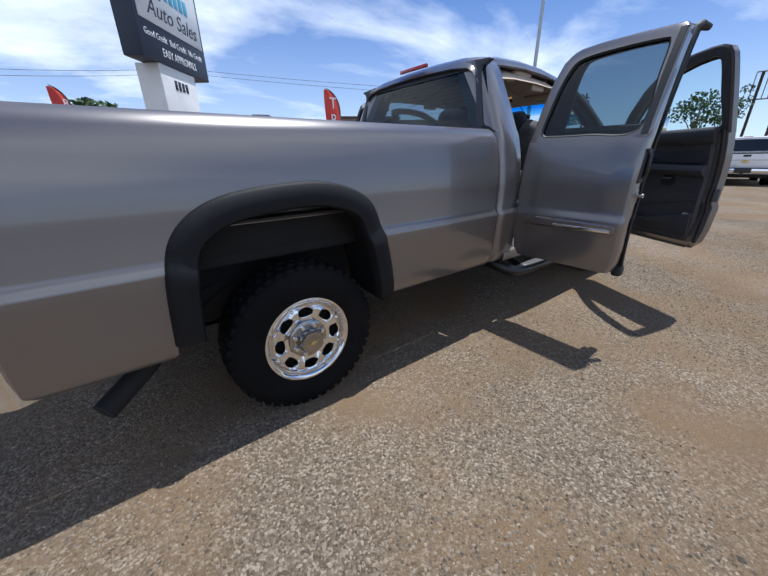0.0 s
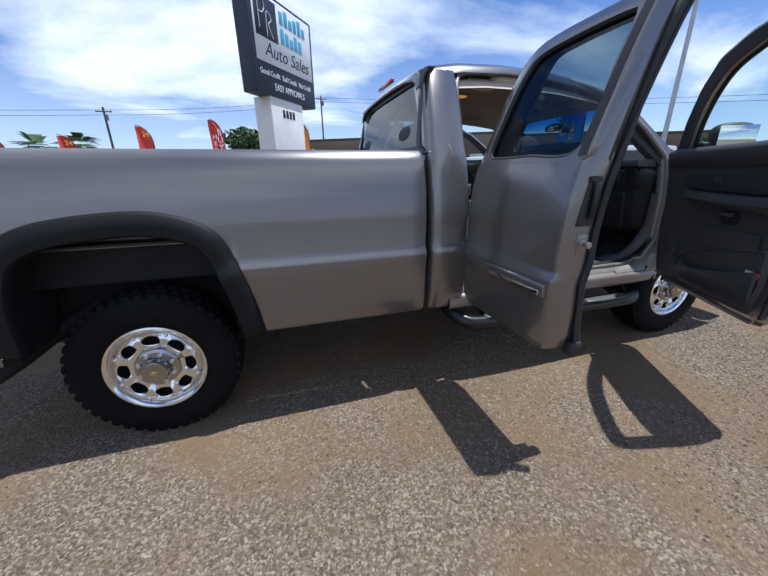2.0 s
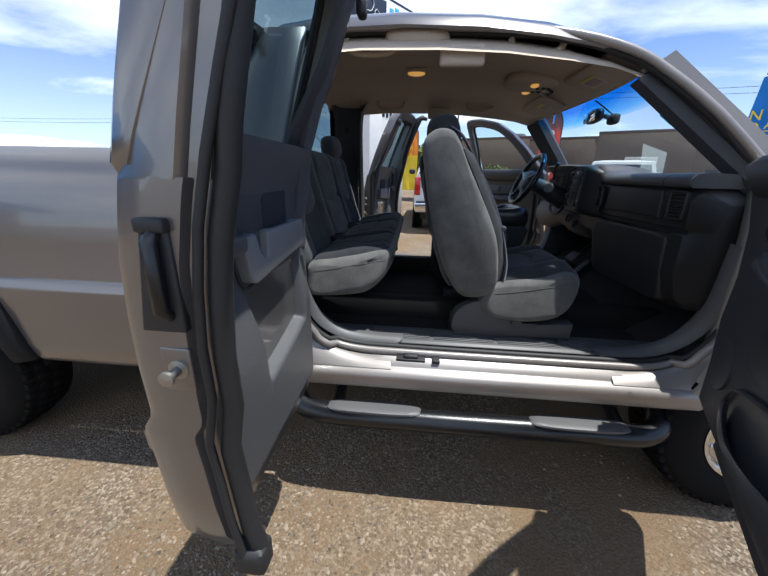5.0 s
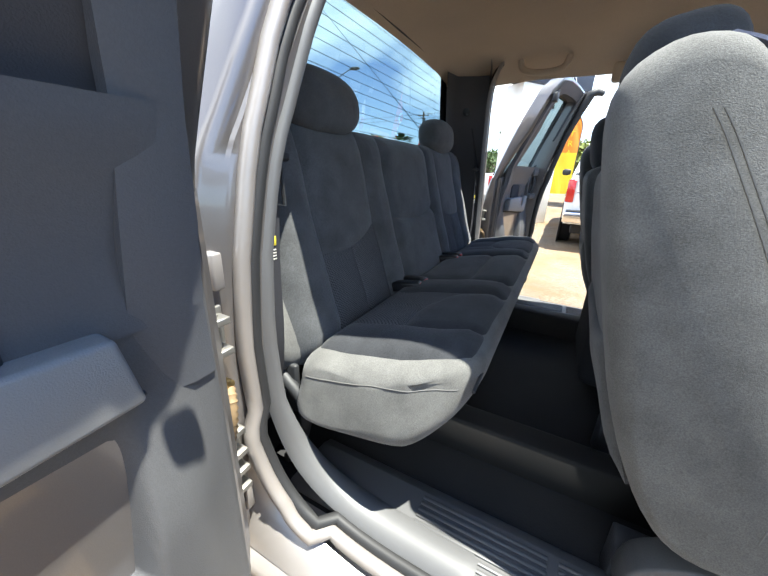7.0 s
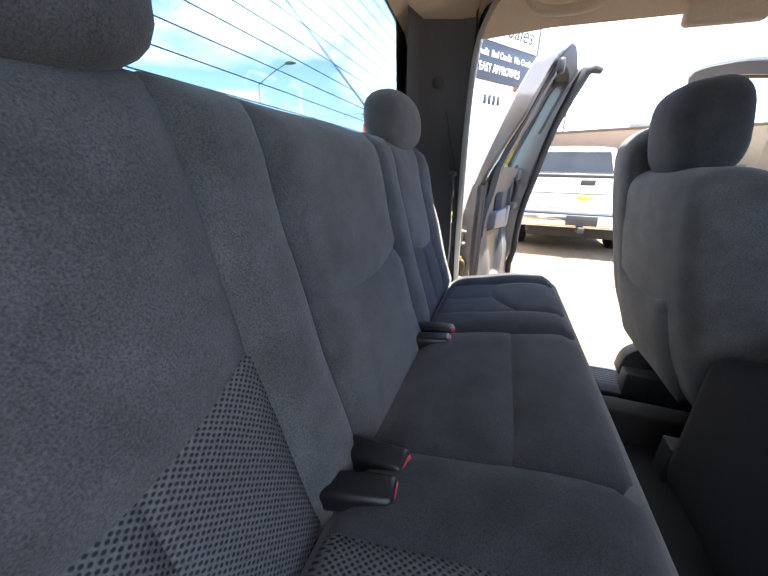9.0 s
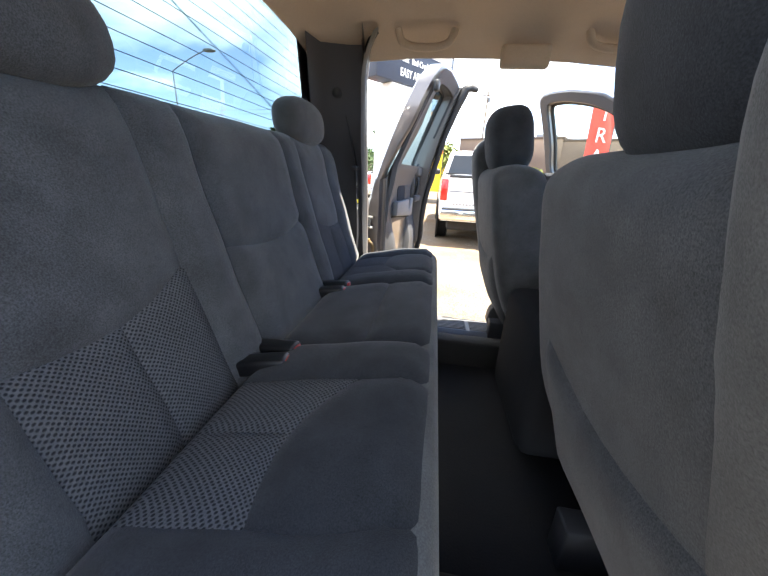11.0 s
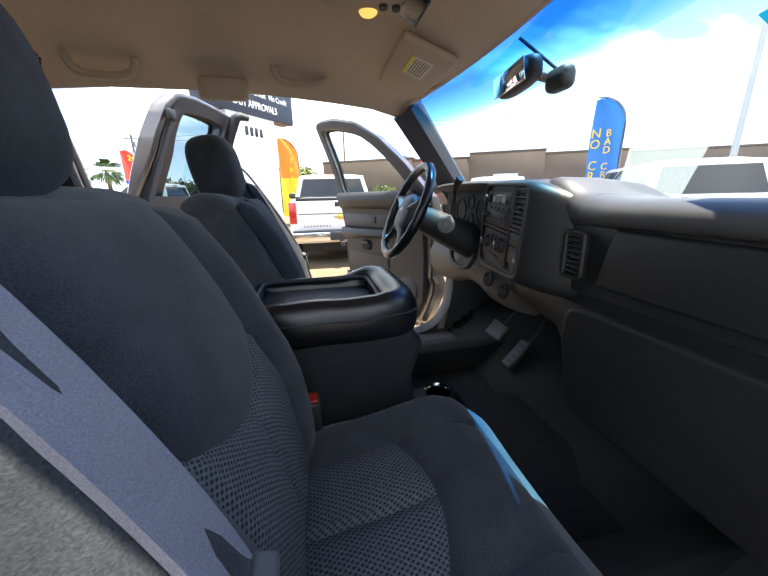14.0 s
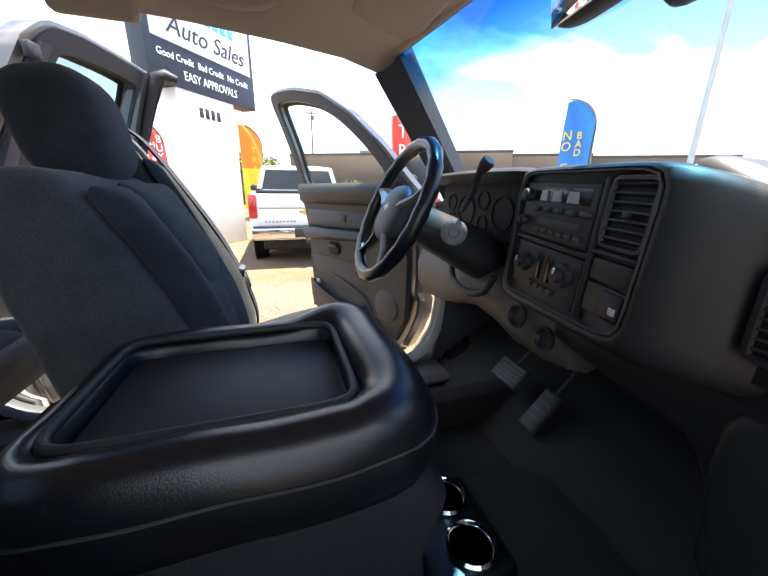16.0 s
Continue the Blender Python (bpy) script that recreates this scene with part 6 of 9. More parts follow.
    def cpt(y, x, h):
        y = c + (y - c) * (1 - 0.16 * max(0.0, (x - 2.78) / 0.2) ** 2)
        return (x + h * -0.15, y, lerp([2.55, 2.62, 2.80, 2.92, 2.99, 3.02], [0.87, 0.89, 0.925, 0.957, 0.950, 0.92], x) + h - 0.020 * (max(0.0, abs(y - c) - 0.19) / 0.038) ** 2 - 0.030 * max(0.0, (x - 2.90) / 0.075) ** 2)
    split = lambda y: 2.80 + 0.04 * math.cos(math.pi * (y - c) / 0.26)
    for k in (-1, 1):
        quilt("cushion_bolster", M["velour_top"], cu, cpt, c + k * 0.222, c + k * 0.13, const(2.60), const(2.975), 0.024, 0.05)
        quilt("cushion_insert", M["mesh"], cu, cpt, c + k * 0.13, c, const(2.60), split, 0.010, 0.022)
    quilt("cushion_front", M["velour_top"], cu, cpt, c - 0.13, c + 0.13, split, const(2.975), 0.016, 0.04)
    # stitched piping along the outer side of the backrest
    yo = y0 if s < 0 else y1
    bm = bmesh.new()
    edge = [(x - 0.028 * 0.9, z) for x, z in [(2.60, 0.86), (2.603, 0.98), (2.578, 1.11), (2.508, 1.27), (2.43, 1.42), (2.385, 1.51)]]
    tube(bm, [(x, yo + (0.004 if s < 0 else -0.004), z) for x, z in spline(edge, 4)], 0.0025, 5)
    part("piping", bm, M["thread"], seat)
    # base shell and lever
    bm = bmesh.new()
    ob_, ib_ = c + s * 0.275, c + s * 0.215
    pts = spline([(2.415, 0.66), (2.43, 0.735), (2.50, 0.79), (2.58, 0.80), (2.64, 0.775), (2.69, 0.715), (2.74, 0.685)], 4) + [(2.985, 0.705), (2.98, 0.63), (2.44, 0.61)]
    prism(bm, pts, "y", min(ob_, ib_), max(ob_, ib_), 0.010)
    base = part("seat_base", bm, M["trim_mid"], seat, "grey plastic seat base cover")
    bm = bmesh.new()
    tube(bm, [(2.716, ob_ + s * 0.004, 0.705), (2.716, ob_ + s * 0.02, 0.705)], 0.024, 16)
    bx(bm, (2.71, ob_ + s * 0.010, 0.684), (2.81, ob_ + s * 0.022, 0.706), 0.006)
    part("recline_lever", bm, M["trim_dark"], base, "dark recliner lever")
    for yy in (c - 0.18, c + 0.18):
        bm = bmesh.new()
        bx(bm, (2.42, yy - 0.03, 0.565), (2.98, yy + 0.03, 0.69), 0.006)
        part("seat_rail", bm, M["trim_dark"], seat)
    # belt from the shoulder to the floor, with tongue
    bm = bmesh.new()
    yb = c + s * 0.19
    path = spline([(2.350, c + s * 0.14, 1.575), (2.402, yb - s * 0.008, 1.530), (2.474, yb - s * 0.010, 1.42), (2.548, yb - s * 0.006, 1.29), (2.605, yb, 1.16), (2.645, yb + s * 0.012, 1.02), (2.650, yb + s * 0.03, 0.93), (2.62, yb + s * 0.07, 0.80)], 5)
    rings = [[(x - 0.003, y - 0.023, z), (x + 0.003, y - 0.023, z + 0.002), (x + 0.003, y + 0.023, z + 0.002), (x - 0.003, y + 0.023, z)] for x, y, z in path]
    loft(bm, rings)
    belt = part("seat_belt", bm, M["belt"] if s < 0 else M["belt_dark"], seat, "grey seat belt webbing")
    bm = bmesh.new()
    bx(bm, (-0.010, -0.028, -0.011), (0.012, 0.028, 0.011), 0.005, 2, Matrix.Translation((2.618, yb + s * 0.002, 1.14)) @ Matrix.Rotation(radians(18), 4, "Y"))
    bx(bm, (-0.002, -0.011, -0.065), (0.002, 0.011, -0.008), 0.001, 1, Matrix.Translation((2.628, yb + s * 0.002, 1.14)) @ Matrix.Rotation(radians(-12), 4, "Y"))
    part("belt_tongue", bm, M["trim_char"], belt, "grey belt tongue")
    bm = bmesh.new()       # buckle beside the console
    bx(bm, (2.58, c - s * 0.27 - 0.02, 0.86), (2.66, c - s * 0.27 + 0.02, 0.965), 0.008)
    bk = part("belt_buckle", bm, M["black_plastic"], seat, "black belt buckle with red button")
    bm = bmesh.new()
    bx(bm, (2.605, c - s * 0.27 - 0.016, 0.961), (2.655, c - s * 0.27 + 0.016, 0.972), 0.003)
    part("release_button", bm, M["red"], bk, "red release button")
    # pocket on the seat back
    def rear_pt(y, z, h):
        return (lerp([0.82, 1.0, 1.2, 1.39], [2.40, 2.34, 2.288, 2.258], z) - h, y, z)
    quilt("seat_back_pocket", M["velour"], seat, rear_pt, c - 0.20, c + 0.20, const(0.84), lambda y: 1.14 - 0.05 * math.cos(math.pi * (y - c) / 0.42), 0.020, 0.05)
    seat.scale, seat.location = (0.93, 1.0, 0.915), (0.13, 0.0, 0.088)      # set back on its rails


front_seat(-1)
front_seat(1)

# ---- folded centre seat used as a console ----
bm = bmesh.new()
pillow(bm, [(2.50, 0.80), (2.86, 0.82), (2.885, 0.95), (2.885, 1.06), (2.5, 1.06), (2.48, 0.95)], -0.155, 0.215, 0.03, 3, 3)
console = part("centre_console", bm, M["console_cloth"], truck, "folded centre seat with a black vinyl tray armrest", sharp=1.2)
def rounded(x0, x1, y0, y1, p, n=72):
    """A rounded rectangle as points round its middle."""
    out = []
    for k in range(n):
        t = 2 * math.pi * k / n
        c_, s_ = math.cos(t), math.sin(t)
        r_ = (abs(c_) ** p + abs(s_) ** p) ** (-1 / p)
        out.append(((x0 + x1) / 2 + (x1 - x0) / 2 * r_ * c_, (y0 + y1) / 2 + (y1 - y0) / 2 * r_ * s_))
    return out


lid_out = rounded(2.43, 2.915, -0.158, 0.215, 5)
lid_in = rounded(2.478, 2.805, -0.082, 0.142, 9)


def lid_ring(w, z, puff=0.0):
    """A ring between the lid's outline (w 0) and its tray (w 1); puff lifts the front and the passenger's edge."""
    ring = []
    for (xo, yo), (xi, yi_) in zip(lid_out, lid_in):
        x, y = xo + (xi - xo) * w, yo + (yi_ - yo) * w
        k = max(min(1.0, max(0.0, (x - 2.74) / 0.08)), 0.75 * min(1.0, max(0.0, (-0.02 - y) / 0.06)))
        fade = min(1.0, max(0.25, (x - 2.44) / 0.10))
        ring.append((x, y, z + puff * k * fade + 0.0012 * math.sin(40 * x + 27 * y)))
    return ring


bm = bmesh.new()          # padded lid round the tray
loft(bm, [lid_ring(0.25, 1.052), lid_ring(0.03, 1.056), lid_ring(-0.04, 1.072, 0.003), lid_ring(-0.05, 1.086, 0.008), lid_ring(-0.02, 1.104, 0.016), lid_ring(0.10, 1.119, 0.024), lid_ring(0.30, 1.127, 0.030), lid_ring(0.52, 1.129, 0.028), lid_ring(0.74, 1.126, 0.020), lid_ring(0.86, 1.120, 0.010), lid_ring(0.93, 1.112), lid_ring(0.97, 1.100)], cap=True)
part("console_pad", bm, M["vinyl"], console, "padded black vinyl lid", sharp=1.2)
bm = bmesh.new()          # seams of the padding
tube(bm, [(x, y, z + 0.0005) for x, y, z in lid_ring(-0.035, 1.098, 0.013)], 0.0022, 5, True)
part("lid_seam", bm, M["seam"], console)
bm = bmesh.new()
tube(bm, [(x, y, 1.131) for x, y in rounded(2.472, 2.812, -0.088, 0.148, 9)], 0.0065, 8, True)
bx(bm, (2.480, -0.080, 1.1005), (2.803, 0.140, 1.1055), 0.002)
tray = part("console_tray", bm, M["black_plastic"], console, "open black tray")
bm = bmesh.new()
bx(bm, (2.30, -0.15, 0.70), (2.49, 0.21, 1.04), 0.04, 3)
part("centre_seat_base", bm, M["console_cloth"], console)
console.scale, console.location = (0.87, 1.0, 1.0), (0.316, 0.0, 0.016)
# cup holder at its foot
bm = bmesh.new()
bx(bm, (2.88, -0.075, 0.66), (3.06, 0.15, 0.74), 0.025, 3)
cup = part("cup_holder", bm, M["vinyl"], truck, "glossy black cup holder tray")
for y in (-0.015, 0.09):
    bm = bmesh.new()
    lathe(bm, [(0.044, 0), (0.047, 0.012), (0.042, 0.016), (0.036, 0.010), (0.036, 0.0)], 24, Matrix.Translation((2.985, y, 0.738)), closed=True)
    part("cup_ring", bm, M["chrome"], cup, "bright cup ring")
    # flat black disc painted for the shade inside the cup
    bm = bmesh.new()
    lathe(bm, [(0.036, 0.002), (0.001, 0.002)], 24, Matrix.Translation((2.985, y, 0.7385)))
    part("cup_well_shade", bm, M["under"], cup)

# ---- rear bench ----
bm = bmesh.new()
bench_back = [(1.60, 0.88), (1.675, 0.90), (1.70, 0.96), (1.652, 1.10), (1.598, 1.28), (1.572, 1.40), (1.55, 1.45), (1.515, 1.462), (1.488, 1.42), (1.50, 1.20), (1.54, 0.98)]
pillow(bm, bench_back, -0.75, 0.75, 0.05, 4, 4, draft=(0.05, 0.05))
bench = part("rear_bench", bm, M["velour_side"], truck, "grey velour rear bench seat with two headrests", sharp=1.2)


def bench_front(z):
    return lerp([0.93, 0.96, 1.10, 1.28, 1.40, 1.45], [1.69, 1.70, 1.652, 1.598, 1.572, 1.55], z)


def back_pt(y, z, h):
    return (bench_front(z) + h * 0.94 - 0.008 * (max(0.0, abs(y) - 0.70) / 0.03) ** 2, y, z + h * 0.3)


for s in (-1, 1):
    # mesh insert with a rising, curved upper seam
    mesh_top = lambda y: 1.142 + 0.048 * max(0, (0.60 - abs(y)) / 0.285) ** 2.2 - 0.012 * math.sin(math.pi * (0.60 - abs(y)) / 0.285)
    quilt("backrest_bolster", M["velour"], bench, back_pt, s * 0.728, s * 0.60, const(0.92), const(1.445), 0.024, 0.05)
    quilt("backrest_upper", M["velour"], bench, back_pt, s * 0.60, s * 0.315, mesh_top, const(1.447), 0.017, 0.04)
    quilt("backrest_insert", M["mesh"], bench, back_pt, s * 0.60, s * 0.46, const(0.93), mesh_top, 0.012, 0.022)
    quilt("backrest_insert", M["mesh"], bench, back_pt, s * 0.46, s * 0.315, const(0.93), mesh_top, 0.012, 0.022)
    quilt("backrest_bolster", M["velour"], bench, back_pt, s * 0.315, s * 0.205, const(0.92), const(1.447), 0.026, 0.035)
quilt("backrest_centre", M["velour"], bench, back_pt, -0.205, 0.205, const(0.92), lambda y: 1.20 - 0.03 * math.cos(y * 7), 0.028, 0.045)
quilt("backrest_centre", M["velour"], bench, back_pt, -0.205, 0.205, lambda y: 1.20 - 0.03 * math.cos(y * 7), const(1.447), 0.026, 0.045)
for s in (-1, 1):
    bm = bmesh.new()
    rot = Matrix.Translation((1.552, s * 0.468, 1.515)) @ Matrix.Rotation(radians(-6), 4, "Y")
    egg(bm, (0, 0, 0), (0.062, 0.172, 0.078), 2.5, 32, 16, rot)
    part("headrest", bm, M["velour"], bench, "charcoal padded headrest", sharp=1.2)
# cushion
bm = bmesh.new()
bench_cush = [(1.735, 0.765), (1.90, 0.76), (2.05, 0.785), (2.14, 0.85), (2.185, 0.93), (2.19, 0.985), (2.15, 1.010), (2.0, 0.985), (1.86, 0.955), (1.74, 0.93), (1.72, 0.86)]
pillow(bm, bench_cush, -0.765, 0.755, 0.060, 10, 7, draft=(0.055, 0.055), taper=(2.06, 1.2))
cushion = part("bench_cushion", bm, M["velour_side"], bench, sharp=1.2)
for s in (-1, 1):
    stitch(cushion, [(1.765, 0.895), (1.88, 0.915), (2.0, 0.940), (2.10, 0.955), (2.15, 0.950)], s, cushion)


def cush_pt(y, x, h):
    z = lerp([1.74, 1.86, 2.0, 2.12, 2.165, 2.188], [0.93, 0.955, 0.982, 1.000, 0.995, 0.97], x)
    e = max(0.0, (x - 2.0) / 0.172)
    return (x + h * 0.1, y * (1 - 0.075 * e * e * max(0.0, abs(y) - 0.3) / 0.43), z + h - 0.036 * (max(0.0, abs(y) - 0.68) / 0.058) ** 2 - 0.020 * max(0.0, (x - 2.11) / 0.06) ** 2)


for s in (-1, 1):
    insert_end = lambda y: 1.95 - 0.05 * math.sin(math.pi * (0.60 - abs(y)) / 0.27) + 0.08 * (0.60 - abs(y)) / 0.27
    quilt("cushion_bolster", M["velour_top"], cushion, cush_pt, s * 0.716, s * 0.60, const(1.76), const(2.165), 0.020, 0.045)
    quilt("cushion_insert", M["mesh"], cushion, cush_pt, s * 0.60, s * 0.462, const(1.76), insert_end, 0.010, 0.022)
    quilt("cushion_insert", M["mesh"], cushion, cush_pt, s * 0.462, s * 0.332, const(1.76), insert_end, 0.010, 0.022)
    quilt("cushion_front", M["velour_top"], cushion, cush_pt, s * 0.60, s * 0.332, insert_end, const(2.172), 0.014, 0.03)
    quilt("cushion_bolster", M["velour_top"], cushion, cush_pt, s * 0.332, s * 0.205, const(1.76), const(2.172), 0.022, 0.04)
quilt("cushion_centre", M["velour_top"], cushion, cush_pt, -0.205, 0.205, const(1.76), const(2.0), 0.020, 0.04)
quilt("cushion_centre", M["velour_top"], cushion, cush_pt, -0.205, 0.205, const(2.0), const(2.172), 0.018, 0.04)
bm = bmesh.new()          # piping on the front edge
tube(bm, [(2.185, y, 0.962) for y in np.linspace(-0.73, 0.72, 12)], 0.004, 6)
part("piping", bm, M["seam"], cushion)
cushion.scale, cushion.location = (0.81, 1.0, 0.80), (0.327, 0.0, 0.218)
# bench legs and hinge
for s in (-1, 1):
    bm = bmesh.new()
    tube(bm, spline([(1.60, s * 0.745, 0.94), (1.67, s * 0.772, 0.90), (1.735, s * 0.775, 0.84), (1.72, s * 0.772, 0.74), (1.66, s * 0.76, 0.63)], 4), 0.016, 8)
    bx(bm, (1.60, s * 0.762 - 0.008, 0.80), (1.71, s * 0.762 + 0.008, 0.93), 0.006)
    tube(bm, [(1.672, s * 0.765, 0.875), (1.672, s * 0.79, 0.875)], 0.022, 14)
    part("seat_hinge", bm, M["black_plastic"], bench, "black seat hinge")
# buckles
for y, tilt in ((-0.285, 8), (-0.226, -6), (0.142, 5), (0.205, -5)):
    bm = bmesh.new()
    m4 = Matrix.Translation((1.757, y, 0.992)) @ Matrix.Rotation(radians(tilt), 4, "Z") @ Matrix.Rotation(radians(-7), 4, "Y") @ Matrix.Scale(0.98, 4)
    bx(bm, (-0.07, -0.021, -0.020), (0.055, 0.021, 0.016), 0.009, 3, m4)
    bk = part("belt_buckle", bm, M["gloss_black"], bench, "black belt buckle with red button")
    bm = bmesh.new()
    bx(bm, (0.047, -0.014, -0.012), (0.058, 0.014, 0.011), 0.003, 1, m4)
    part("release_button", bm, M["red"], bk, "red release button")
bm = bmesh.new()
tube(bm, [(1.69, -0.50, 0.935), (1.72, -0.49, 0.95), (1.74, -0.47, 0.952)], 0.006, 6)
part("belt_anchor", bm, M["black_plastic"], bench)

# rear shoulder belts at both corners
for s in (-1, 1):
    bm = bmesh.new()
    path = spline([(1.637, s * 0.690, 1.665), (1.665, s * 0.725, 1.56), (1.688, s * 0.772, 1.40), (1.695, s * 0.800, 1.20), (1.695, s * 0.806, 1.0), (1.66, s * 0.80, 0.80)], 4)
    loft(bm, [[(x - 0.003, y - 0.022, z), (x + 0.003, y - 0.022, z), (x + 0.003, y + 0.022, z), (x - 0.003, y + 0.022, z)] for x, y, z in path])
    belt = part("rear_seat_belt", bm, M["belt_dark"], truck, "grey rear shoulder belt")
    bm = bmesh.new()
    bx(bm, (1.680, s * 0.770 - 0.032, 1.365), (1.704, s * 0.770 + 0.032, 1.382), 0.006)
    tube(bm, [(1.694, s * 0.772 - 0.014, 1.365), (1.700, s * 0.772 - 0.014, 1.29), (1.700, s * 0.772 + 0.014, 1.285), (1.694, s * 0.772 + 0.014, 1.365)], 0.004, 6)
    part("belt_tongue", bm, M["black_plastic"], belt, "black belt tongue")
    bm = bmesh.new()
    bx(bm, (1.693, s * 0.800 - 0.014, 1.212), (1.699, s * 0.800 + 0.014, 1.230), 0.001)
    part("belt_label", bm, M["yellow"], belt, "yellow belt label")
    bm = bmesh.new()
    for k in range(4):
        bx(bm, (1.6932, s * 0.801 - 0.013, 1.203 - 0.006 * k), (1.699, s * 0.801 + 0.013, 1.2052 - 0.006 * k))
    part("belt_label_text", bm, M["label"], belt)
    bm = bmesh.new()
    egg(bm, (1.634, s * 0.700, 1.66), (0.028, 0.062, 0.030), 2.6, 18, 8)
    part("belt_guide", bm, M["black_plastic"], belt)

# ---- overhead ----
bm = bmesh.new()
egg(bm, (2.79, 0.0, 1.838), (0.15, 0.125, 0.045), 2.8, 24, 12)
oh = part("overhead_console", bm, M["visor"], truck, "tan overhead console with map lamps and display", sharp=1.2)
bm = bmesh.new()
bx(bm, (-0.035, -0.055, -0.006), (0.035, 0.055, 0.006), 0.006, 2, Matrix.Translation((2.868, 0.02, 1.792)) @ Matrix.Rotation(radians(30), 4, "Y"))
part("compass_display", bm, M["screen"], oh, "small dark compass display")
for y in (-0.075, 0.075):
    bm = bmesh.new()
    egg(bm, (2.782, y, 1.798), (0.022, 0.022, 0.012), 2, 16, 8)
    part("map_lamp", bm, M["amber_lamp"], oh, "lit warm map lamp")
    for k in range(2):
        bm = bmesh.new()
        lathe(bm, [(0.010, -0.004), (0.010, 0.006), (0.001, 0.006)], 12, Matrix.Translation((2.81 + 0.03 * k, y * 0.5, 1.793)) @ Matrix.Rotation(radians(180), 4, "X"))
        part("lamp_switch", bm, M["trim_dark"], oh)
bm = bmesh.new()
egg(bm, (2.157, 0, 1.876), (0.05, 0.035, 0.016), 2.6, 18, 8)
part("dome_lamp", bm, M["amber_lamp"], truck, "lit warm dome lamp")
bm = bmesh.new()
bx(bm, (2.10, -0.055, 1.872), (2.215, 0.055, 1.888), 0.006)
part("dome_bezel", bm, M["visor"], truck)


def visor(s):
    bm = bmesh.new()
    m4 = Matrix.Translation((2.972, s * 0.36, 1.770)) @ Matrix.Rotation(radians(20), 4, "Y")
    bx(bm, (-0.085, -0.20, -0.011), (0.085, 0.20, 0.011), 0.011, 3, m4)
    v = part("sun_visor", bm, M["visor"], truck, "tan cloth sun visor folded up")
    bm = bmesh.new()
    bx(bm, (-0.035, -0.075 - s * 0.06, -0.0128), (0.035, 0.05 - s * 0.06, -0.0108), 0, 1, m4)
    lb = part("warning_label", bm, M["label"], v, "white warning label with yellow band")
    bm = bmesh.new()
    for k in range(6):
        bx(bm, (-0.018 + 0.008 * k, -0.065 - s * 0.06, -0.0134), (-0.015 + 0.008 * k, 0.04 - s * 0.06, -0.0124), 0, 1, m4)
    part("label_text", bm, M["label_ink"], lb)
    bm = bmesh.new()
    bx(bm, (-0.034, -0.074 - s * 0.06, -0.0136), (-0.024, 0.049 - s * 0.06, -0.0122), 0, 1, m4)
    part("label_band", bm, M["yellow"], lb)


visor(-1)
visor(1)
for s in (-1, 1):
    for x in (1.98, 2.62):
        bm = bmesh.new()
        tube(bm, spline([(x - 0.10, s * 0.58, 1.842), (x - 0.085, s * 0.585, 1.805), (x - 0.04, s * 0.59, 1.79), (x + 0.04, s * 0.59, 1.79), (x + 0.085, s * 0.585, 1.805), (x + 0.10, s * 0.58, 1.842)], 4), 0.013, 8)
        part("grab_handle", bm, M["visor"], truck, "tan grab handle")
    bm = bmesh.new()
    bx(bm, (2.25, s * 0.625 - 0.02, 1.735), (2.42, s * 0.625 + 0.02, 1.81), 0.014, 3)
    part("door_catch_cover", bm, M["visor"], truck, "tan plastic catch cover")
bm = bmesh.new()          # shoulder belt cover behind the roof rail
egg(bm, (2.16, -0.56, 1.845), (0.13, 0.06, 0.03), 3.2, 20, 8)
part("roof_bulge", bm, M["visor"], truck)

# rear-view mirror
bm = bmesh.new()
m4 = Matrix.Translation((3.185, 0.080, 1.678)) @ Matrix.Rotation(radians(-8), 4, "Z") @ Matrix.Rotation(radians(-8), 4, "Y")
egg(bm, (0, 0, 0), (0.027, 0.108, 0.036), 2.9, 24, 12, m4)
mirror = part("rear_view_mirror", bm, M["black_plastic"], truck, "black rear-view mirror on the windscreen")
bm = bmesh.new()
bx(bm, (-0.0290, -0.092, -0.026), (-0.0245, 0.092, 0.026), 0.002, 2, m4)
part("mirror_glass", bm, M["mirror"], mirror)
bm = bmesh.new()
tube(bm, [(3.19, 0.07, 1.68), (3.225, 0.04, 1.675), (3.26, 0.01, 1.655)], 0.013, 8)
bx(bm, (3.225, -0.045, 1.625), (3.27, 0.03, 1.68), 0.018, 3)
tube(bm, spline([(3.245, 0.0, 1.675), (3.20, 0.02, 1.715), (3.15, 0.03, 1.75)], 4), 0.004, 6)
part("mirror_mount", bm, M["black_plastic"], mirror)

# ---- dashboard ----
bm = bmesh.new()
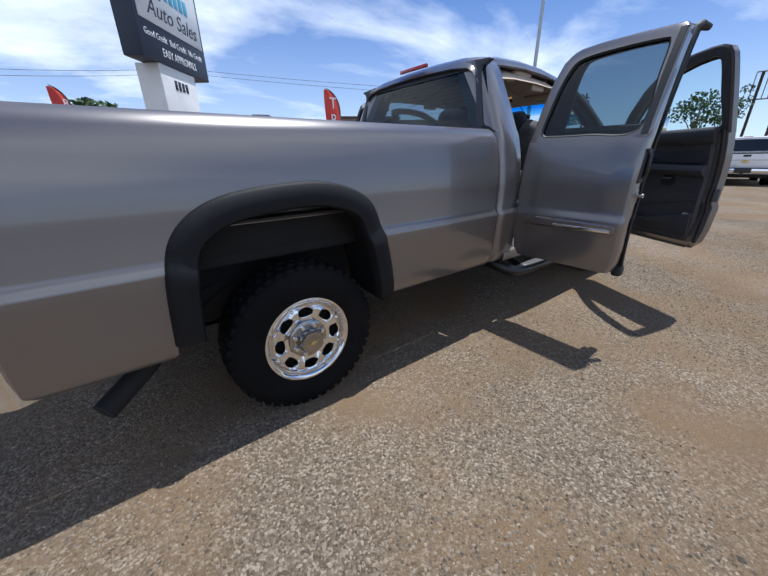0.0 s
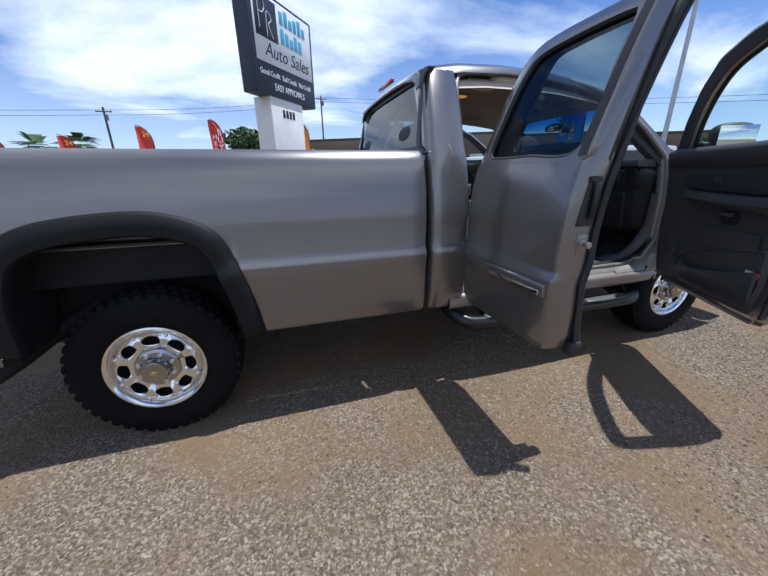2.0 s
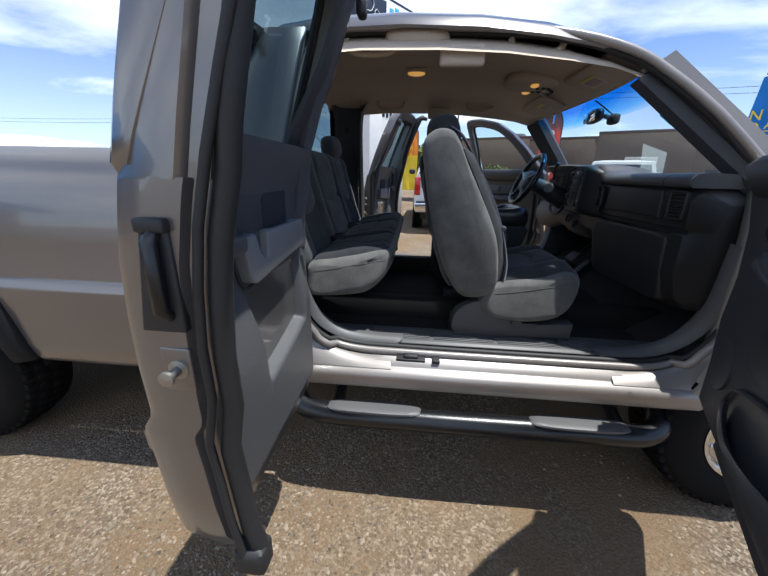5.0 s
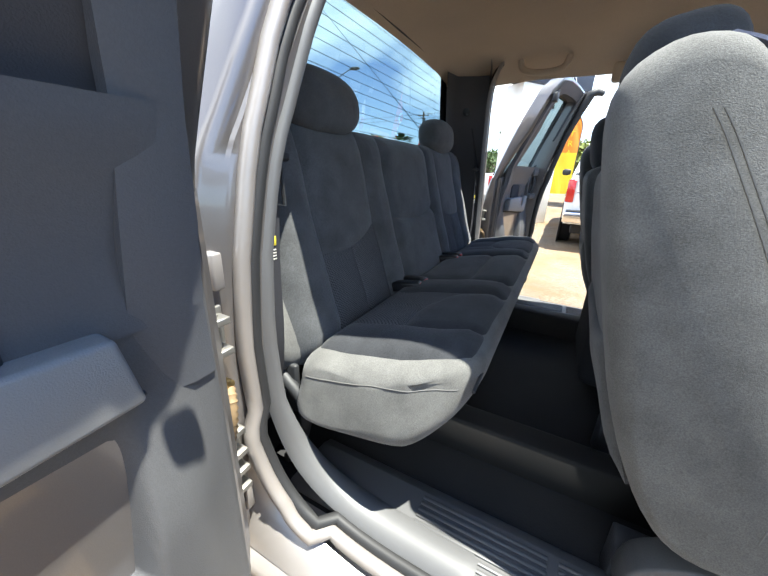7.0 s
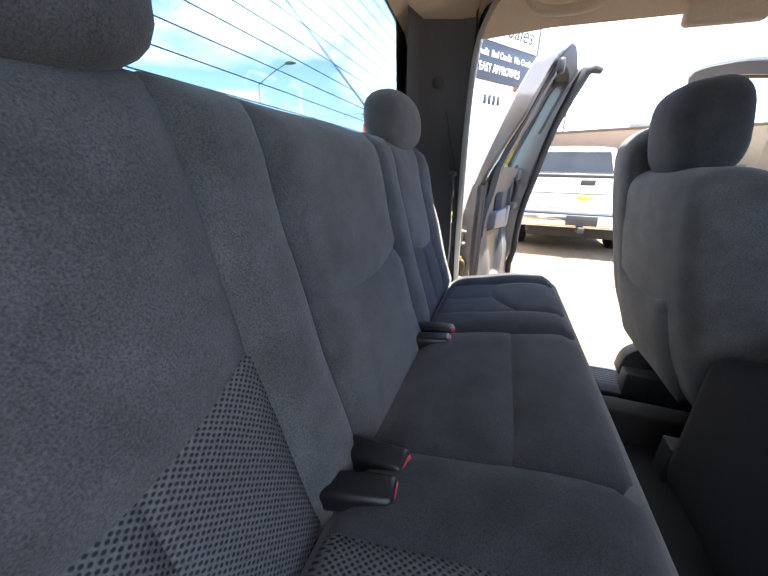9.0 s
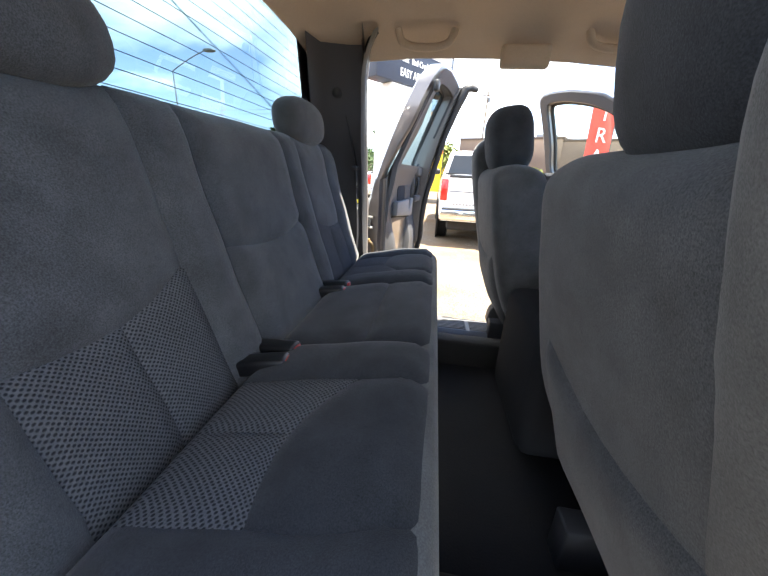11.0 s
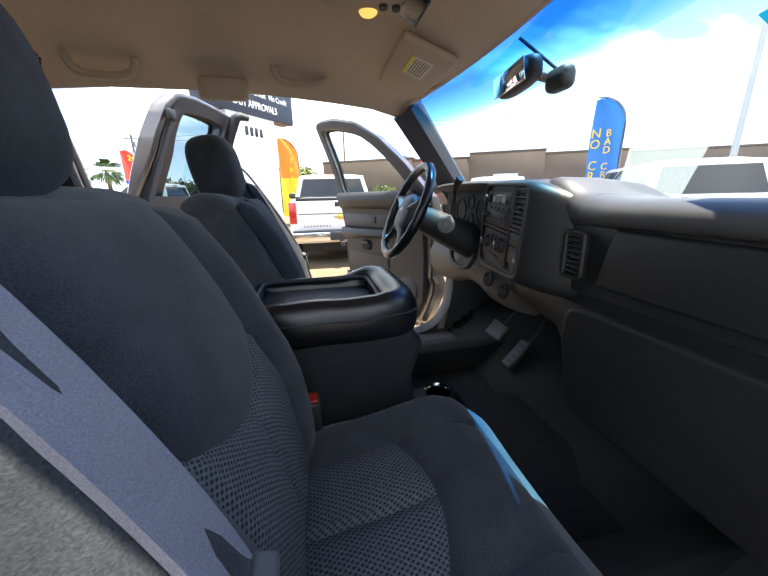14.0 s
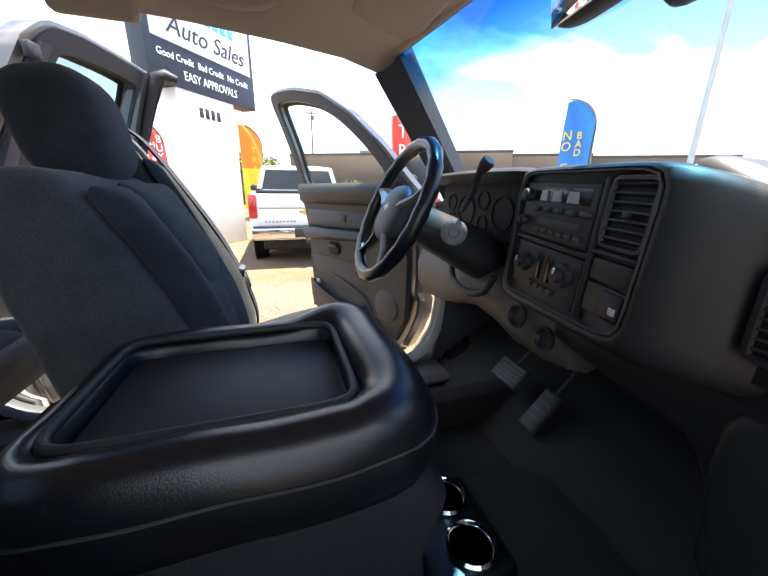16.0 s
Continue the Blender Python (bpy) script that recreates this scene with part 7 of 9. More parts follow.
# cross sections from the passenger's door to the driver's door
secs = []
for y, top, xt, xf, low in ((-0.825, 1.265, 3.28, 3.25, 0.86), (-0.80, 1.310, 3.20, 3.178, 0.85), (-0.72, 1.330, 3.19, 3.166, 0.84), (-0.62, 1.340, 3.185, 3.164, 0.84), (-0.45, 1.350, 3.19, 3.164, 0.84), (-0.28, 1.352, 3.19, 3.165, 0.86), (-0.20, 1.362, 3.18, 3.168, 0.92), (-0.15, 1.385, 3.190, 3.178, 1.00), (0.0, 1.405, 3.215, 3.200, 1.00), (0.20, 1.410, 3.25, 3.240, 1.02), (0.30, 1.412, 3.27, 3.28, 1.02), (0.50, 1.412, 3.27, 3.28, 1.02), (0.64, 1.404, 3.28, 3.27, 1.02), (0.80, 1.375, 3.32, 3.30, 1.0)):
    secs.append([(3.62, y, 1.34), (3.48, y, top - 0.012), (xt + 0.075, y, top), (xt + 0.02, y, top - 0.006), (xt - 0.006, y, top - 0.020), (xf - 0.002, y, top - 0.042), (xf, y, top - 0.065), (xf + 0.004, y, top - 0.10), (xf + 0.008, y, 1.172), (xf + 0.022, y, 1.166), (xf + 0.024, y, 1.150), (xf + 0.010, y, 1.142), (xf + 0.018, y, (1.14 + low) / 2), (xf + 0.05, y, low + 0.05), (xf + 0.11, y, low), (3.60, y, low)])
loft(bm, secs)
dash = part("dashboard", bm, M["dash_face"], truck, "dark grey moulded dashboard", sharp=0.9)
dash.data.materials.append(M["dash"])          # soft pad: upward faces get the lighter grey, sunlight in the colour
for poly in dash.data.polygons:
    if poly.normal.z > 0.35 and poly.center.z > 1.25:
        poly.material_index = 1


def pad_roll(ya, yb, n):
    """The overhanging front roll of the top pad."""
    rings = []
    for y in np.linspace(ya, yb, n):
        in_ = max(0.0, (y + 0.30) / 0.07)
        nose = 3.136 + 0.10 * max(0.0, -y - 0.74) + 0.010 * in_ ** 2
        up = 0.008 * in_
        rings.append([(3.42, y, 1.352 + up), (3.30, y, 1.366 + up), (3.205, y, 1.369 + up), (3.165, y, 1.364 + up), (nose + 0.008, y, 1.352 + up), (nose, y, 1.338 + up * 0.8), (nose + 0.005, y, 1.324 + up * 0.6), (3.158, y, 1.317), (3.42, y, 1.317)])
    bmx = bmesh.new()
    loft(bmx, rings)
    return part("dash_pad", bmx, M["dash"], dash, "soft dashboard pad in a sunlit grey", sharp=1.2)


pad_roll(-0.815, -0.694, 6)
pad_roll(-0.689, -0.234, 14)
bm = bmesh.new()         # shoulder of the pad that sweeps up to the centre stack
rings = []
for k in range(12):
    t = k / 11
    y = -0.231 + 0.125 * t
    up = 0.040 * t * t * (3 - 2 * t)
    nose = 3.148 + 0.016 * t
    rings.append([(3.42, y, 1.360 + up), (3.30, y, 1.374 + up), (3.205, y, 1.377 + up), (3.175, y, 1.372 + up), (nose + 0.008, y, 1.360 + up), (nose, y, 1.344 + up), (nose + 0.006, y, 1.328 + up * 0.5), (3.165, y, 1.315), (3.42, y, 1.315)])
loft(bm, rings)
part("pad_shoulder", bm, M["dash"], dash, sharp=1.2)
bm = bmesh.new()         # tan lower steering panel with a hollow for the column
secs = []
for y, lift in ((0.105, 0.0), (0.16, 0.0), (0.25, 0.01), (0.34, 0.035), (0.44, 0.045), (0.54, 0.025), (0.66, -0.01), (0.78, -0.02), (0.82, -0.02)):
    f = 0.03 * max(0.0, 0.20 - y) / 0.1
    secs.append([(3.27, y, 1.175), (3.236 + f, y, 1.150), (3.215 + f, y, 1.10), (3.222 + f, y, 1.045 + lift), (3.25 + f, y, 0.995 + lift), (3.31 + f, y, 0.975 + lift), (3.42, y, 1.0), (3.46, y, 1.15)])
loft(bm, secs)
knee = part("knee_panel", bm, M["dash_low"], dash, "tan lower steering panel", sharp=1.2)
bm = bmesh.new()
tube(bm, spline([(3.205, 0.30, 1.165), (3.195, 0.33, 1.115), (3.190, 0.41, 1.096), (3.195, 0.49, 1.115), (3.205, 0.52, 1.165)], 5), 0.010, 8)
part("column_surround", bm, M["black_plastic"], knee, "black column surround")
for y, z, r in ((0.205, 1.092, 0.024), (0.128, 1.066, 0.022)):
    bm = bmesh.new()
    lathe(bm, [(r + 0.005, 0), (r + 0.005, 0.008), (r, 0.010), (r - 0.004, 0.002), (r * 0.5, -0.006), (0.001, -0.008)], 18, Matrix.Translation((3.214 + (0.012 if y < 0.16 else 0), y, z)) @ Matrix.Rotation(radians(-80), 4, "Y"))
    part("power_socket", bm, M["black_plastic"], knee, "black power socket")
# centre stack: a bezel that faces the driver, drawn in its own plane, right and down from its upper corner
STACK_AT = Vector((3.191, 0.214, 1.415))
ST_R = Vector((-0.078, -0.338, -0.011)).normalized()
ST_F = Vector((0.973, -0.2226, -0.0595)).normalized()
ST_D = ST_F.cross(ST_R).normalized()
if ST_D.z > 0:
    ST_D = -ST_D
STACK = Matrix((ST_R, ST_D, ST_F)).transposed().to_4x4()
STACK.translation = STACK_AT


def on_stack(ob):
    ob.matrix_basis = STACK
    return ob


def plate(u0, u1, v0, v1, d0, d1, r=0.003, seg=2):
    bmx = bmesh.new()
    bx(bmx, (u0, v0, d1), (u1, v1, d0), r, seg)
    return bmx


def slanted(grow, d, wide=0.0):
    """The bezel's outline, whose lower edge climbs towards the passenger; wide flares its passenger side."""
    out = []
    for u, v in rounded(-grow, 0.350 + grow, -grow * 0.45, 0.245 + grow, 11, 64):
        flare = wide * max(0.0, min(1.0, (u - 0.20) / 0.15)) ** 2
        out.append((u + flare, v + flare * 0.75 * max(0.0, 1 - max(0.0, v) / 0.16) - 0.030 * (u / 0.35 - 0.5) * max(0.0, v) / 0.245, d))
    return out


bm = bmesh.new()
loft(bm, [slanted(0.034, 0.16, 0.070), slanted(0.030, 0.085, 0.042), slanted(0.026, 0.050, 0.026), slanted(0.018, 0.018, 0.008), slanted(0.006, -0.002), slanted(-0.002, -0.005), slanted(-0.008, -0.001), slanted(-0.012, 0.008), slanted(-0.016, 0.009)])
bez = on_stack(part("stack_bezel", bm, M["dash_face"], dash, "dark rounded centre stack bezel", sharp=1.2))
bm = bmesh.new()
tube(bm, slanted(-0.010, -0.003), 0.0022, 6, True)
part("bezel_edge", bm, M["trim_dark"], bez)
bm = bmesh.new()          # frames between the openings
bx(bm, (0.242, 0.012, -0.001), (0.252, 0.224, 0.012), 0.003)
bx(bm, (0.016, 0.124, -0.001), (0.246, 0.133, 0.012), 0.003)
bx(bm, (0.25, 0.113, -0.001), (0.338, 0.120, 0.012), 0.003)
part("stack_divider", bm, M["dash_face"], bez)
radio = on_stack(part("radio", plate(0.028, 0.238, 0.022, 0.120, 0.012, -0.001), M["black_plastic"], dash, "car radio with display and rows of buttons"))
disp = part("display", plate(0.066, 0.226, 0.030, 0.056, 0.0, -0.0025, 0.001), M["screen"], radio, "dark radio display")
# three pale shapes: reflections on the display drawn as solid pieces
for u, w in ((0.088, 0.022), (0.125, 0.028), (0.170, 0.030)):
    bm = bmesh.new()
    loft(bm, [[(u + w * k, 0.054, d), (u + w * (k * 0.8 + 0.1), 0.036, d)] for d in (-0.0045, -0.002) for k in (0, 1)][:2] + [[(u + w, 0.054, -0.002), (u + w * 0.9, 0.036, -0.002)]], cap=False)
    part("display_reflection", thick(bm, 0.0005), M["glint"], disp)
for k in range(5):
    bm = bmesh.new()
    egg(bm, (0.080 + 0.036 * k, 0.069, -0.002), (0.014, 0.0055, 0.006), 2.6, 14, 8)
    part("radio_button", bm, M["trim_dark"], radio)
part("tape_slot", plate(0.090, 0.214, 0.083, 0.097, 0.0, -0.004, 0.002), M["trim_dark"], radio)
for k in range(6):
    part("radio_button", plate(0.086 + 0.024 * k, 0.104 + 0.024 * k, 0.103, 0.112, 0.0, -0.005, 0.002), M["trim_dark"], radio)
for u, v, r in ((0.046, 0.046, 0.013), (0.046, 0.094, 0.010)):
    bm = bmesh.new()
    lathe(bm, [(r, 0), (r * 0.92, 0.015), (r * 0.7, 0.017), (0.001, 0.017)], 16, Matrix.Translation((u, v, 0.0)) @ Matrix.Rotation(radians(180), 4, "X"))
    part("radio_knob", bm, M["black_plastic"], radio)


def vent(w, h, n, m4, parent, label="slatted dashboard air vent"):
    """A vent w by h: black plate for the shade in its well, raised frame and slats, in the xy plane of m4 with z into
    the dash.
    """
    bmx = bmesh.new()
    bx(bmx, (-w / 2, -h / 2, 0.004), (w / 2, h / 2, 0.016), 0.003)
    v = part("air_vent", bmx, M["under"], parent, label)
    v.matrix_basis = m4
    bmx = bmesh.new()
    tube(bmx, [(a, b, 0.0) for a, b in rounded(-w / 2, w / 2, -h / 2, h / 2, 10, 40)], 0.005, 6, True)
    part("vent_frame", bmx, M["dash_face"], v)
    for k in range(n):
        bmx = bmesh.new()
        b = -h / 2 + h * (k + 0.8) / (n + 0.6)
        bx(bmx, (-w / 2 + 0.002, -0.0015, -0.006), (w / 2 - 0.002, 0.0015, 0.008), 0, 1, Matrix.Translation((0, b, 0.003)) @ Matrix.Rotation(radians(-28), 4, "X"))
        part("slat", bmx, M["dash_face"], v)
    bmx = bmesh.new()
    bx(bmx, (-0.006, -h / 2 + h * 0.48, -0.007), (0.006, -h / 2 + h * 0.56, 0.002), 0.002)
    part("vent_tab", bmx, M["black_plastic"], v)
    return v


def face(y, z, x):
    """A frame on the dash face: x to the passenger's side, y down, z into the dash."""
    m4 = Matrix(((0, 0, 1), (-1, 0, 0), (0, -1, 0))).to_4x4()
    m4.translation = (x, y, z)
    return m4


vent(0.076, 0.092, 7, STACK @ Matrix.Translation((0.296, 0.060, 0.004)), dash)
vent(0.050, 0.094, 8, face(-0.232, 1.254, 3.152), dash)
vent(0.078, 0.098, 7, face(-0.762, 1.254, 3.160), dash)
vent(0.070, 0.110, 7, face(0.745, 1.28, 3.268), dash)
heater = on_stack(part("heater_panel", plate(0.032, 0.240, 0.136, 0.222, 0.012, 0.001), M["black_plastic"], dash, "heater control panel with knobs"))
for u, v, r in ((0.072, 0.176, 0.019), (0.202, 0.170, 0.021)):
    bm = bmesh.new()
    lathe(bm, [(r, 0), (r * 0.95, 0.010), (r * 0.62, 0.012), (r * 0.58, 0.020), (0.001, 0.021)], 20, Matrix.Translation((u, v, 0.001)) @ Matrix.Rotation(radians(180), 4, "X"))
    knob = part("heater_knob", bm, M["black_plastic"], heater)
    part("knob_mark", plate(u - 0.002, u + 0.002, v - r * 0.6, v - 0.002, -0.018, -0.0215, 0.0005), M["label"], knob)
for u in (0.118, 0.150):
    part("heater_slider", plate(u, u + 0.014, 0.146, 0.196, 0.002, -0.003, 0.002), M["screen"], heater)
bm = bmesh.new()
for k in range(5):
    bx(bm, (0.137, 0.148 + 0.009 * k, -0.0005), (0.146, 0.153 + 0.009 * k, 0.002), 0)
part("heater_marks", bm, M["red_dim"], heater)
for k in range(4):
    part("heater_button", plate(0.100 + 0.022 * k, 0.117 + 0.022 * k, 0.204, 0.214, 0.002, -0.004, 0.002), M["trim_dark"], heater)
for v0, v1 in ((0.124, 0.156), (0.160, 0.205)):
    on_stack(part("switch_panel", plate(0.256, 0.336, v0, v1, 0.012, 0.002), M["dash_face"], dash))
on_stack(part("rocker_switch", plate(0.294, 0.332, 0.164, 0.200, 0.004, -0.003, 0.002), M["black_plastic"], dash, "black rocker switch"))
on_stack(part("switch_label", plate(0.316, 0.328, 0.182, 0.192, -0.002, -0.004, 0.0005), M["label"], dash))
# instrument hood and cluster
bm = bmesh.new()
secs = []
for y, k in ((0.205, 0.35), (0.24, 0.7), (0.32, 0.95), (0.46, 1.0), (0.60, 0.9), (0.70, 0.5), (0.735, 0.0)):
    secs.append([(3.27, y, 1.392), (3.222 - 0.03 * k, y, 1.404 + 0.006 * k), (3.212 - 0.03 * k, y, 1.410 + 0.010 * k), (3.220 - 0.03 * k, y, 1.418 + 0.010 * k), (3.29, y, 1.424)])
loft(bm, secs)
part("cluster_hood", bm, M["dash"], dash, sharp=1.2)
bm = bmesh.new()
bx(bm, (3.255, 0.225, 1.245), (3.265, 0.70, 1.400), 0.01)
cl = part("instrument_panel", bm, M["under"], dash, "dark instrument cluster with round dials")
for y, r, z in ((0.36, 0.046, 1.318), (0.54, 0.046, 1.318), (0.45, 0.028, 1.35), (0.45, 0.024, 1.285), (0.275, 0.026, 1.34), (0.275, 0.024, 1.285), (0.63, 0.026, 1.34), (0.63, 0.024, 1.285)):
    bm = bmesh.new()
    lathe(bm, [(r, 0), (r, 0.004), (r - 0.003, 0.004), (r - 0.003, 0)], 28, Matrix.Translation((3.254, y, z)) @ Matrix.Rotation(radians(-90), 4, "Y"), closed=True)
    ring_ob = part("dial_ring", bm, M["under"], cl)
    bm = bmesh.new()
    for k in range(9):
        a = radians(-30 + 30 * k)
        bx(bm, (3.2515, y + math.cos(a) * r * 0.78 - 0.0006, z + math.sin(a) * r * 0.78 - 0.0006), (3.2525, y + math.cos(a) * r * 0.78 + 0.0006, z + math.sin(a) * r * 0.78 + 0.0006))
    part("dial_marks", bm, M["label"], ring_ob)
# passenger side: airbag cover, glove box and the groove between them
bm = bmesh.new()
prism(bm, [(-0.692, 1.196), (-0.680, 1.306), (-0.318, 1.314), (-0.292, 1.200)], "x", 3.152, 3.19, 0.008, 3)
part("airbag_cover", bm, M["dash_face"], dash, "dark passenger airbag cover", sharp=1.2)
bm = bmesh.new()
loft(bm, [[(3.172 + max(0.0, 1.05 - z) * 0.20 + e, y, z) for y, z in rounded(-0.745 + g, -0.20 - g, 0.855 + g, 1.142 - g, 14, 56)] for e, g in ((0.05, 0.0), (0.008, 0.0), (0.0, 0.006), (0.0, 0.016))])
part("glove_box", bm, M["dash_face"], dash, "dark glove box lid", sharp=1.2)
# steering wheel and column
centre = Vector((2.972, 0.430, 1.325))
nrm = Vector((-0.905, 0.0, 0.425)).normalized()
sw_m = Matrix.Translation(centre) @ nrm.to_track_quat("Z", "Y").to_matrix().to_4x4()
bm = bmesh.new()
tube(bm, [sw_m @ Vector((0.178 * math.cos(2 * math.pi * k / 40), 0.178 * math.sin(2 * math.pi * k / 40), 0)) for k in range(40)], [0.0175 + 0.0012 * math.cos(k * math.pi) for k in range(40)], 12, True)
sw = part("steering_wheel", bm, M["vinyl"], truck, "black leather four-spoke steering wheel")
bm = bmesh.new()
egg(bm, (0, -0.008, -0.012), (0.082, 0.078, 0.032), 2.8, 24, 12, sw_m)
hub = part("horn_pad", bm, M["trim_dark"], sw, "grey horn pad")
bm = bmesh.new()
bx(bm, (-0.016, -0.005, 0.017), (0.016, 0.005, 0.0205), 0.001, 1, sw_m)
bx(bm, (-0.007, -0.011, 0.017), (0.007, 0.011, 0.020), 0.001, 1, sw_m)
part("horn_badge", bm, M["steel"], hub)
for a in (20, 160, 232, 308):
    bm = bmesh.new()
    d = Vector((math.cos(radians(a)), math.sin(radians(a)), 0))
    tube(bm, [sw_m @ (d * 0.055 + Vector((0, 0, -0.012))), sw_m @ (d * 0.12 + Vector((0, 0, -0.012))), sw_m @ (d * 0.176)], [0.034, 0.026, 0.018], 8, flat=0.45)
    part("spoke", bm, M["trim_grey"] if a < 200 else M["vinyl"], sw)
bm = bmesh.new()
axis = -nrm
tube(bm, [centre + axis * 0.03, centre + axis * 0.10, centre + axis * 0.22, centre + axis * 0.34], [0.040, 0.053, 0.064, 0.072], 20)
col = part("steering_column", bm, M["black_plastic"], truck, "black steering column shroud")
bm = bmesh.new()
lathe(bm, [(0.030, 0), (0.032, 0.012), (0.024, 0.018), (0.014, 0.018), (0.012, 0.010), (0.001, 0.010)], 24, Matrix.Translation((3.100, 0.335, 1.277)) @ Matrix.Rotation(radians(90), 4, "X") @ Matrix.Rotation(radians(-30), 4, "Y"))
part("ignition_lock", bm, M["trim_grey"], col, "grey ignition lock ring")
bm = bmesh.new()
tube(bm, spline([(3.115, 0.33, 1.33), (3.09, 0.25, 1.37), (3.07, 0.20, 1.405), (3.075, 0.175, 1.43)], 4), [0.007] * 9 + [0.009, 0.013, 0.014, 0.012], 8)
part("gear_lever", bm, M["black_plastic"], col, "black column gear lever")
bm = bmesh.new()
tube(bm, [(3.08, 0.45, 1.34), (3.03, 0.54, 1.36), (3.01, 0.59, 1.37)], [0.006, 0.008, 0.011], 8)
part("stalk", bm, M["black_plastic"], col)
for nm, y, z, w in (("brake_pedal", 0.42, 0.785, 0.06), ("accelerator_pedal", 0.27, 0.74, 0.03)):
    bm = bmesh.new()
    m4 = Matrix.Translation((3.40, y, z)) @ Matrix.Rotation(radians(42), 4, "Y")
    bx(bm, (-0.012, -w, -0.040 if w > 0.05 else -0.07), (0.012, w, 0.040 if w > 0.05 else 0.07), 0.006, 2, m4)
    tube(bm, [(3.405, y, z), (3.50, y, z + 0.10), (3.55, y, z + 0.22), (3.55, y, 1.05)], 0.006, 8)
    pd = part(nm, bm, M["black_plastic"], truck, "ribbed rubber foot pedal")
    for k in range(5):
        bm = bmesh.new()
        zz = (-0.030 + 0.015 * k) * (1 if w > 0.05 else 1.8)
        bx(bm, (-0.0145, -w + 0.006, zz - 0.003), (-0.011, w - 0.006, zz + 0.003), 0, 1, m4)
        part("pedal_rib", bm, M["trim_dark"], pd)

# ---- the lot ----
def terrain():
    bm = bmesh.new()
    xs = [-300, -120, -60, -30, -15, -8, -4, -2, -1, 0, 1, 2, 3, 4, 6, 9, 14, 22, 40, 80, 160, 400]
    ys = [-300, -120, -50, -20, -10, -5, -4, -3, -2, -1, 0, 1, 2, 4, 7, 10, 15, 25, 50, 120, 400]
    lines = []
    for x in xs:
        line = []
        for y in ys:
            far = max(0.0, math.hypot(x - 2, y) - 45)
            line.append((x, y, -0.001 * far))
        lines.append(line)
    strip(bm, lines)
    bmesh.ops.recalc_face_normals(bm, faces=bm.faces[:])
    ob = part("ground", bm, M["gravel"])
    return tagged(ob, "pale gravel lot with patches of packed reddish soil", "ground", kind="structure")


terrain()


def stones(count, lo, hi, size, seed, name):
    """Loose stones pressed into the ground, each a lumpy eight-sided pebble."""
    rng = np.random.default_rng(seed)
    base = np.array([(1, 0, 0), (0, 1, 0), (-1, 0, 0), (0, -1, 0), (0.1, 0, 0.8), (0, 0, -0.5)], float)
    tris = [(0, 1, 4), (1, 2, 4), (2, 3, 4), (3, 0, 4), (1, 0, 5), (2, 1, 5), (3, 2, 5), (0, 3, 5)]
    V, Fc = [], []
    for k in range(count):
        x, y = rng.uniform(lo[0], hi[0]), rng.uniform(lo[1], hi[1])
        a = rng.uniform(0, 6.283)
        # looser stones gather in drifts between bare trodden patches
        if 0.5 + 0.3 * math.sin(2.3 * x + 1.7 * math.sin(1.9 * y)) + 0.3 * math.sin(3.1 * y + 1.3 * math.sin(2.7 * x) + 1.0) < rng.uniform(0.05, 0.95):
            continue
        sc = size * rng.uniform(0.5, 1.0) ** 2 * np.array([rng.uniform(0.7, 1.3), rng.uniform(0.6, 1.1), rng.uniform(0.5, 0.9)])
        p = base * sc * (1 + rng.uniform(-0.25, 0.25, base.shape))
        c, s_ = math.cos(a), math.sin(a)
        q = np.stack([p[:, 0] * c - p[:, 1] * s_ + x, p[:, 0] * s_ + p[:, 1] * c + y, p[:, 2] + sc[2] * 0.2], 1)
        n0 = len(V)
        V += [tuple(r) for r in q]
        Fc += [tuple(n0 + i for i in t) for t in tris]
    me = bpy.data.meshes.new(name)
    me.from_pydata(V, [], Fc)
    me.materials.append(M["stone"])
    return tagged(new(name, me), "loose grey and tan gravel stones", "gravel", kind="stuff")


stones(80000, (-1.8, -3.2), (4.2, -0.7), 0.0090, 3, "gravel_stones")
stones(45000, (4.2, -4.2), (9.0, 0.5), 0.0105, 5, "gravel_stones")
stones(5000, (-3.0, -5.0), (8.0, 4.0), 0.013, 4, "scattered_stones")

# kerb and road beyond the lot
def along(t, off):
    d = Vector((0.95, 0.312, 0)); n = Vector((0.312, -0.95, 0))
    return Vector((18.8, -1.75, 0)) + d * t + n * off
bm = bmesh.new()
pr = [(0.0, -0.05), (0.0, 0.10), (0.03, 0.12), (1.1, 0.12), (1.13, 0.10), (1.13, -0.05)]
loft(bm, [[along(t, o) + Vector((0, 0, z)) for o, z in pr] for t in np.linspace(-10, 120, 15)])
tagged(part("kerb", bm, M["kerb"]), "pale concrete kerb and footway along the road", "kerb", kind="structure")
bm = bmesh.new()
strip(bm, [[along(t, o) + Vector((0, 0, 0.008 - max(0, t - 40) * 0.0006)) for o in (1.14, 4, 8, 13)] for t in np.linspace(-80, 160, 24)])
tagged(part("road", bm, M["asphalt"]), "worn grey asphalt road", "road", kind="structure")
bm = bmesh.new()
lines = []
for x in np.linspace(95, 190, 12):
    lines.append([(x, y, max(-0.6, 7.0 * math.exp(-((y + 35) / 42) ** 2) * (1 - math.exp(-((x - 95) / 18) ** 2)) - 0.3 + 0.3 * noise.noise((x * 0.05, y * 0.05, 0)))) for y in np.linspace(-140, 60, 30)])
strip(bm, lines)
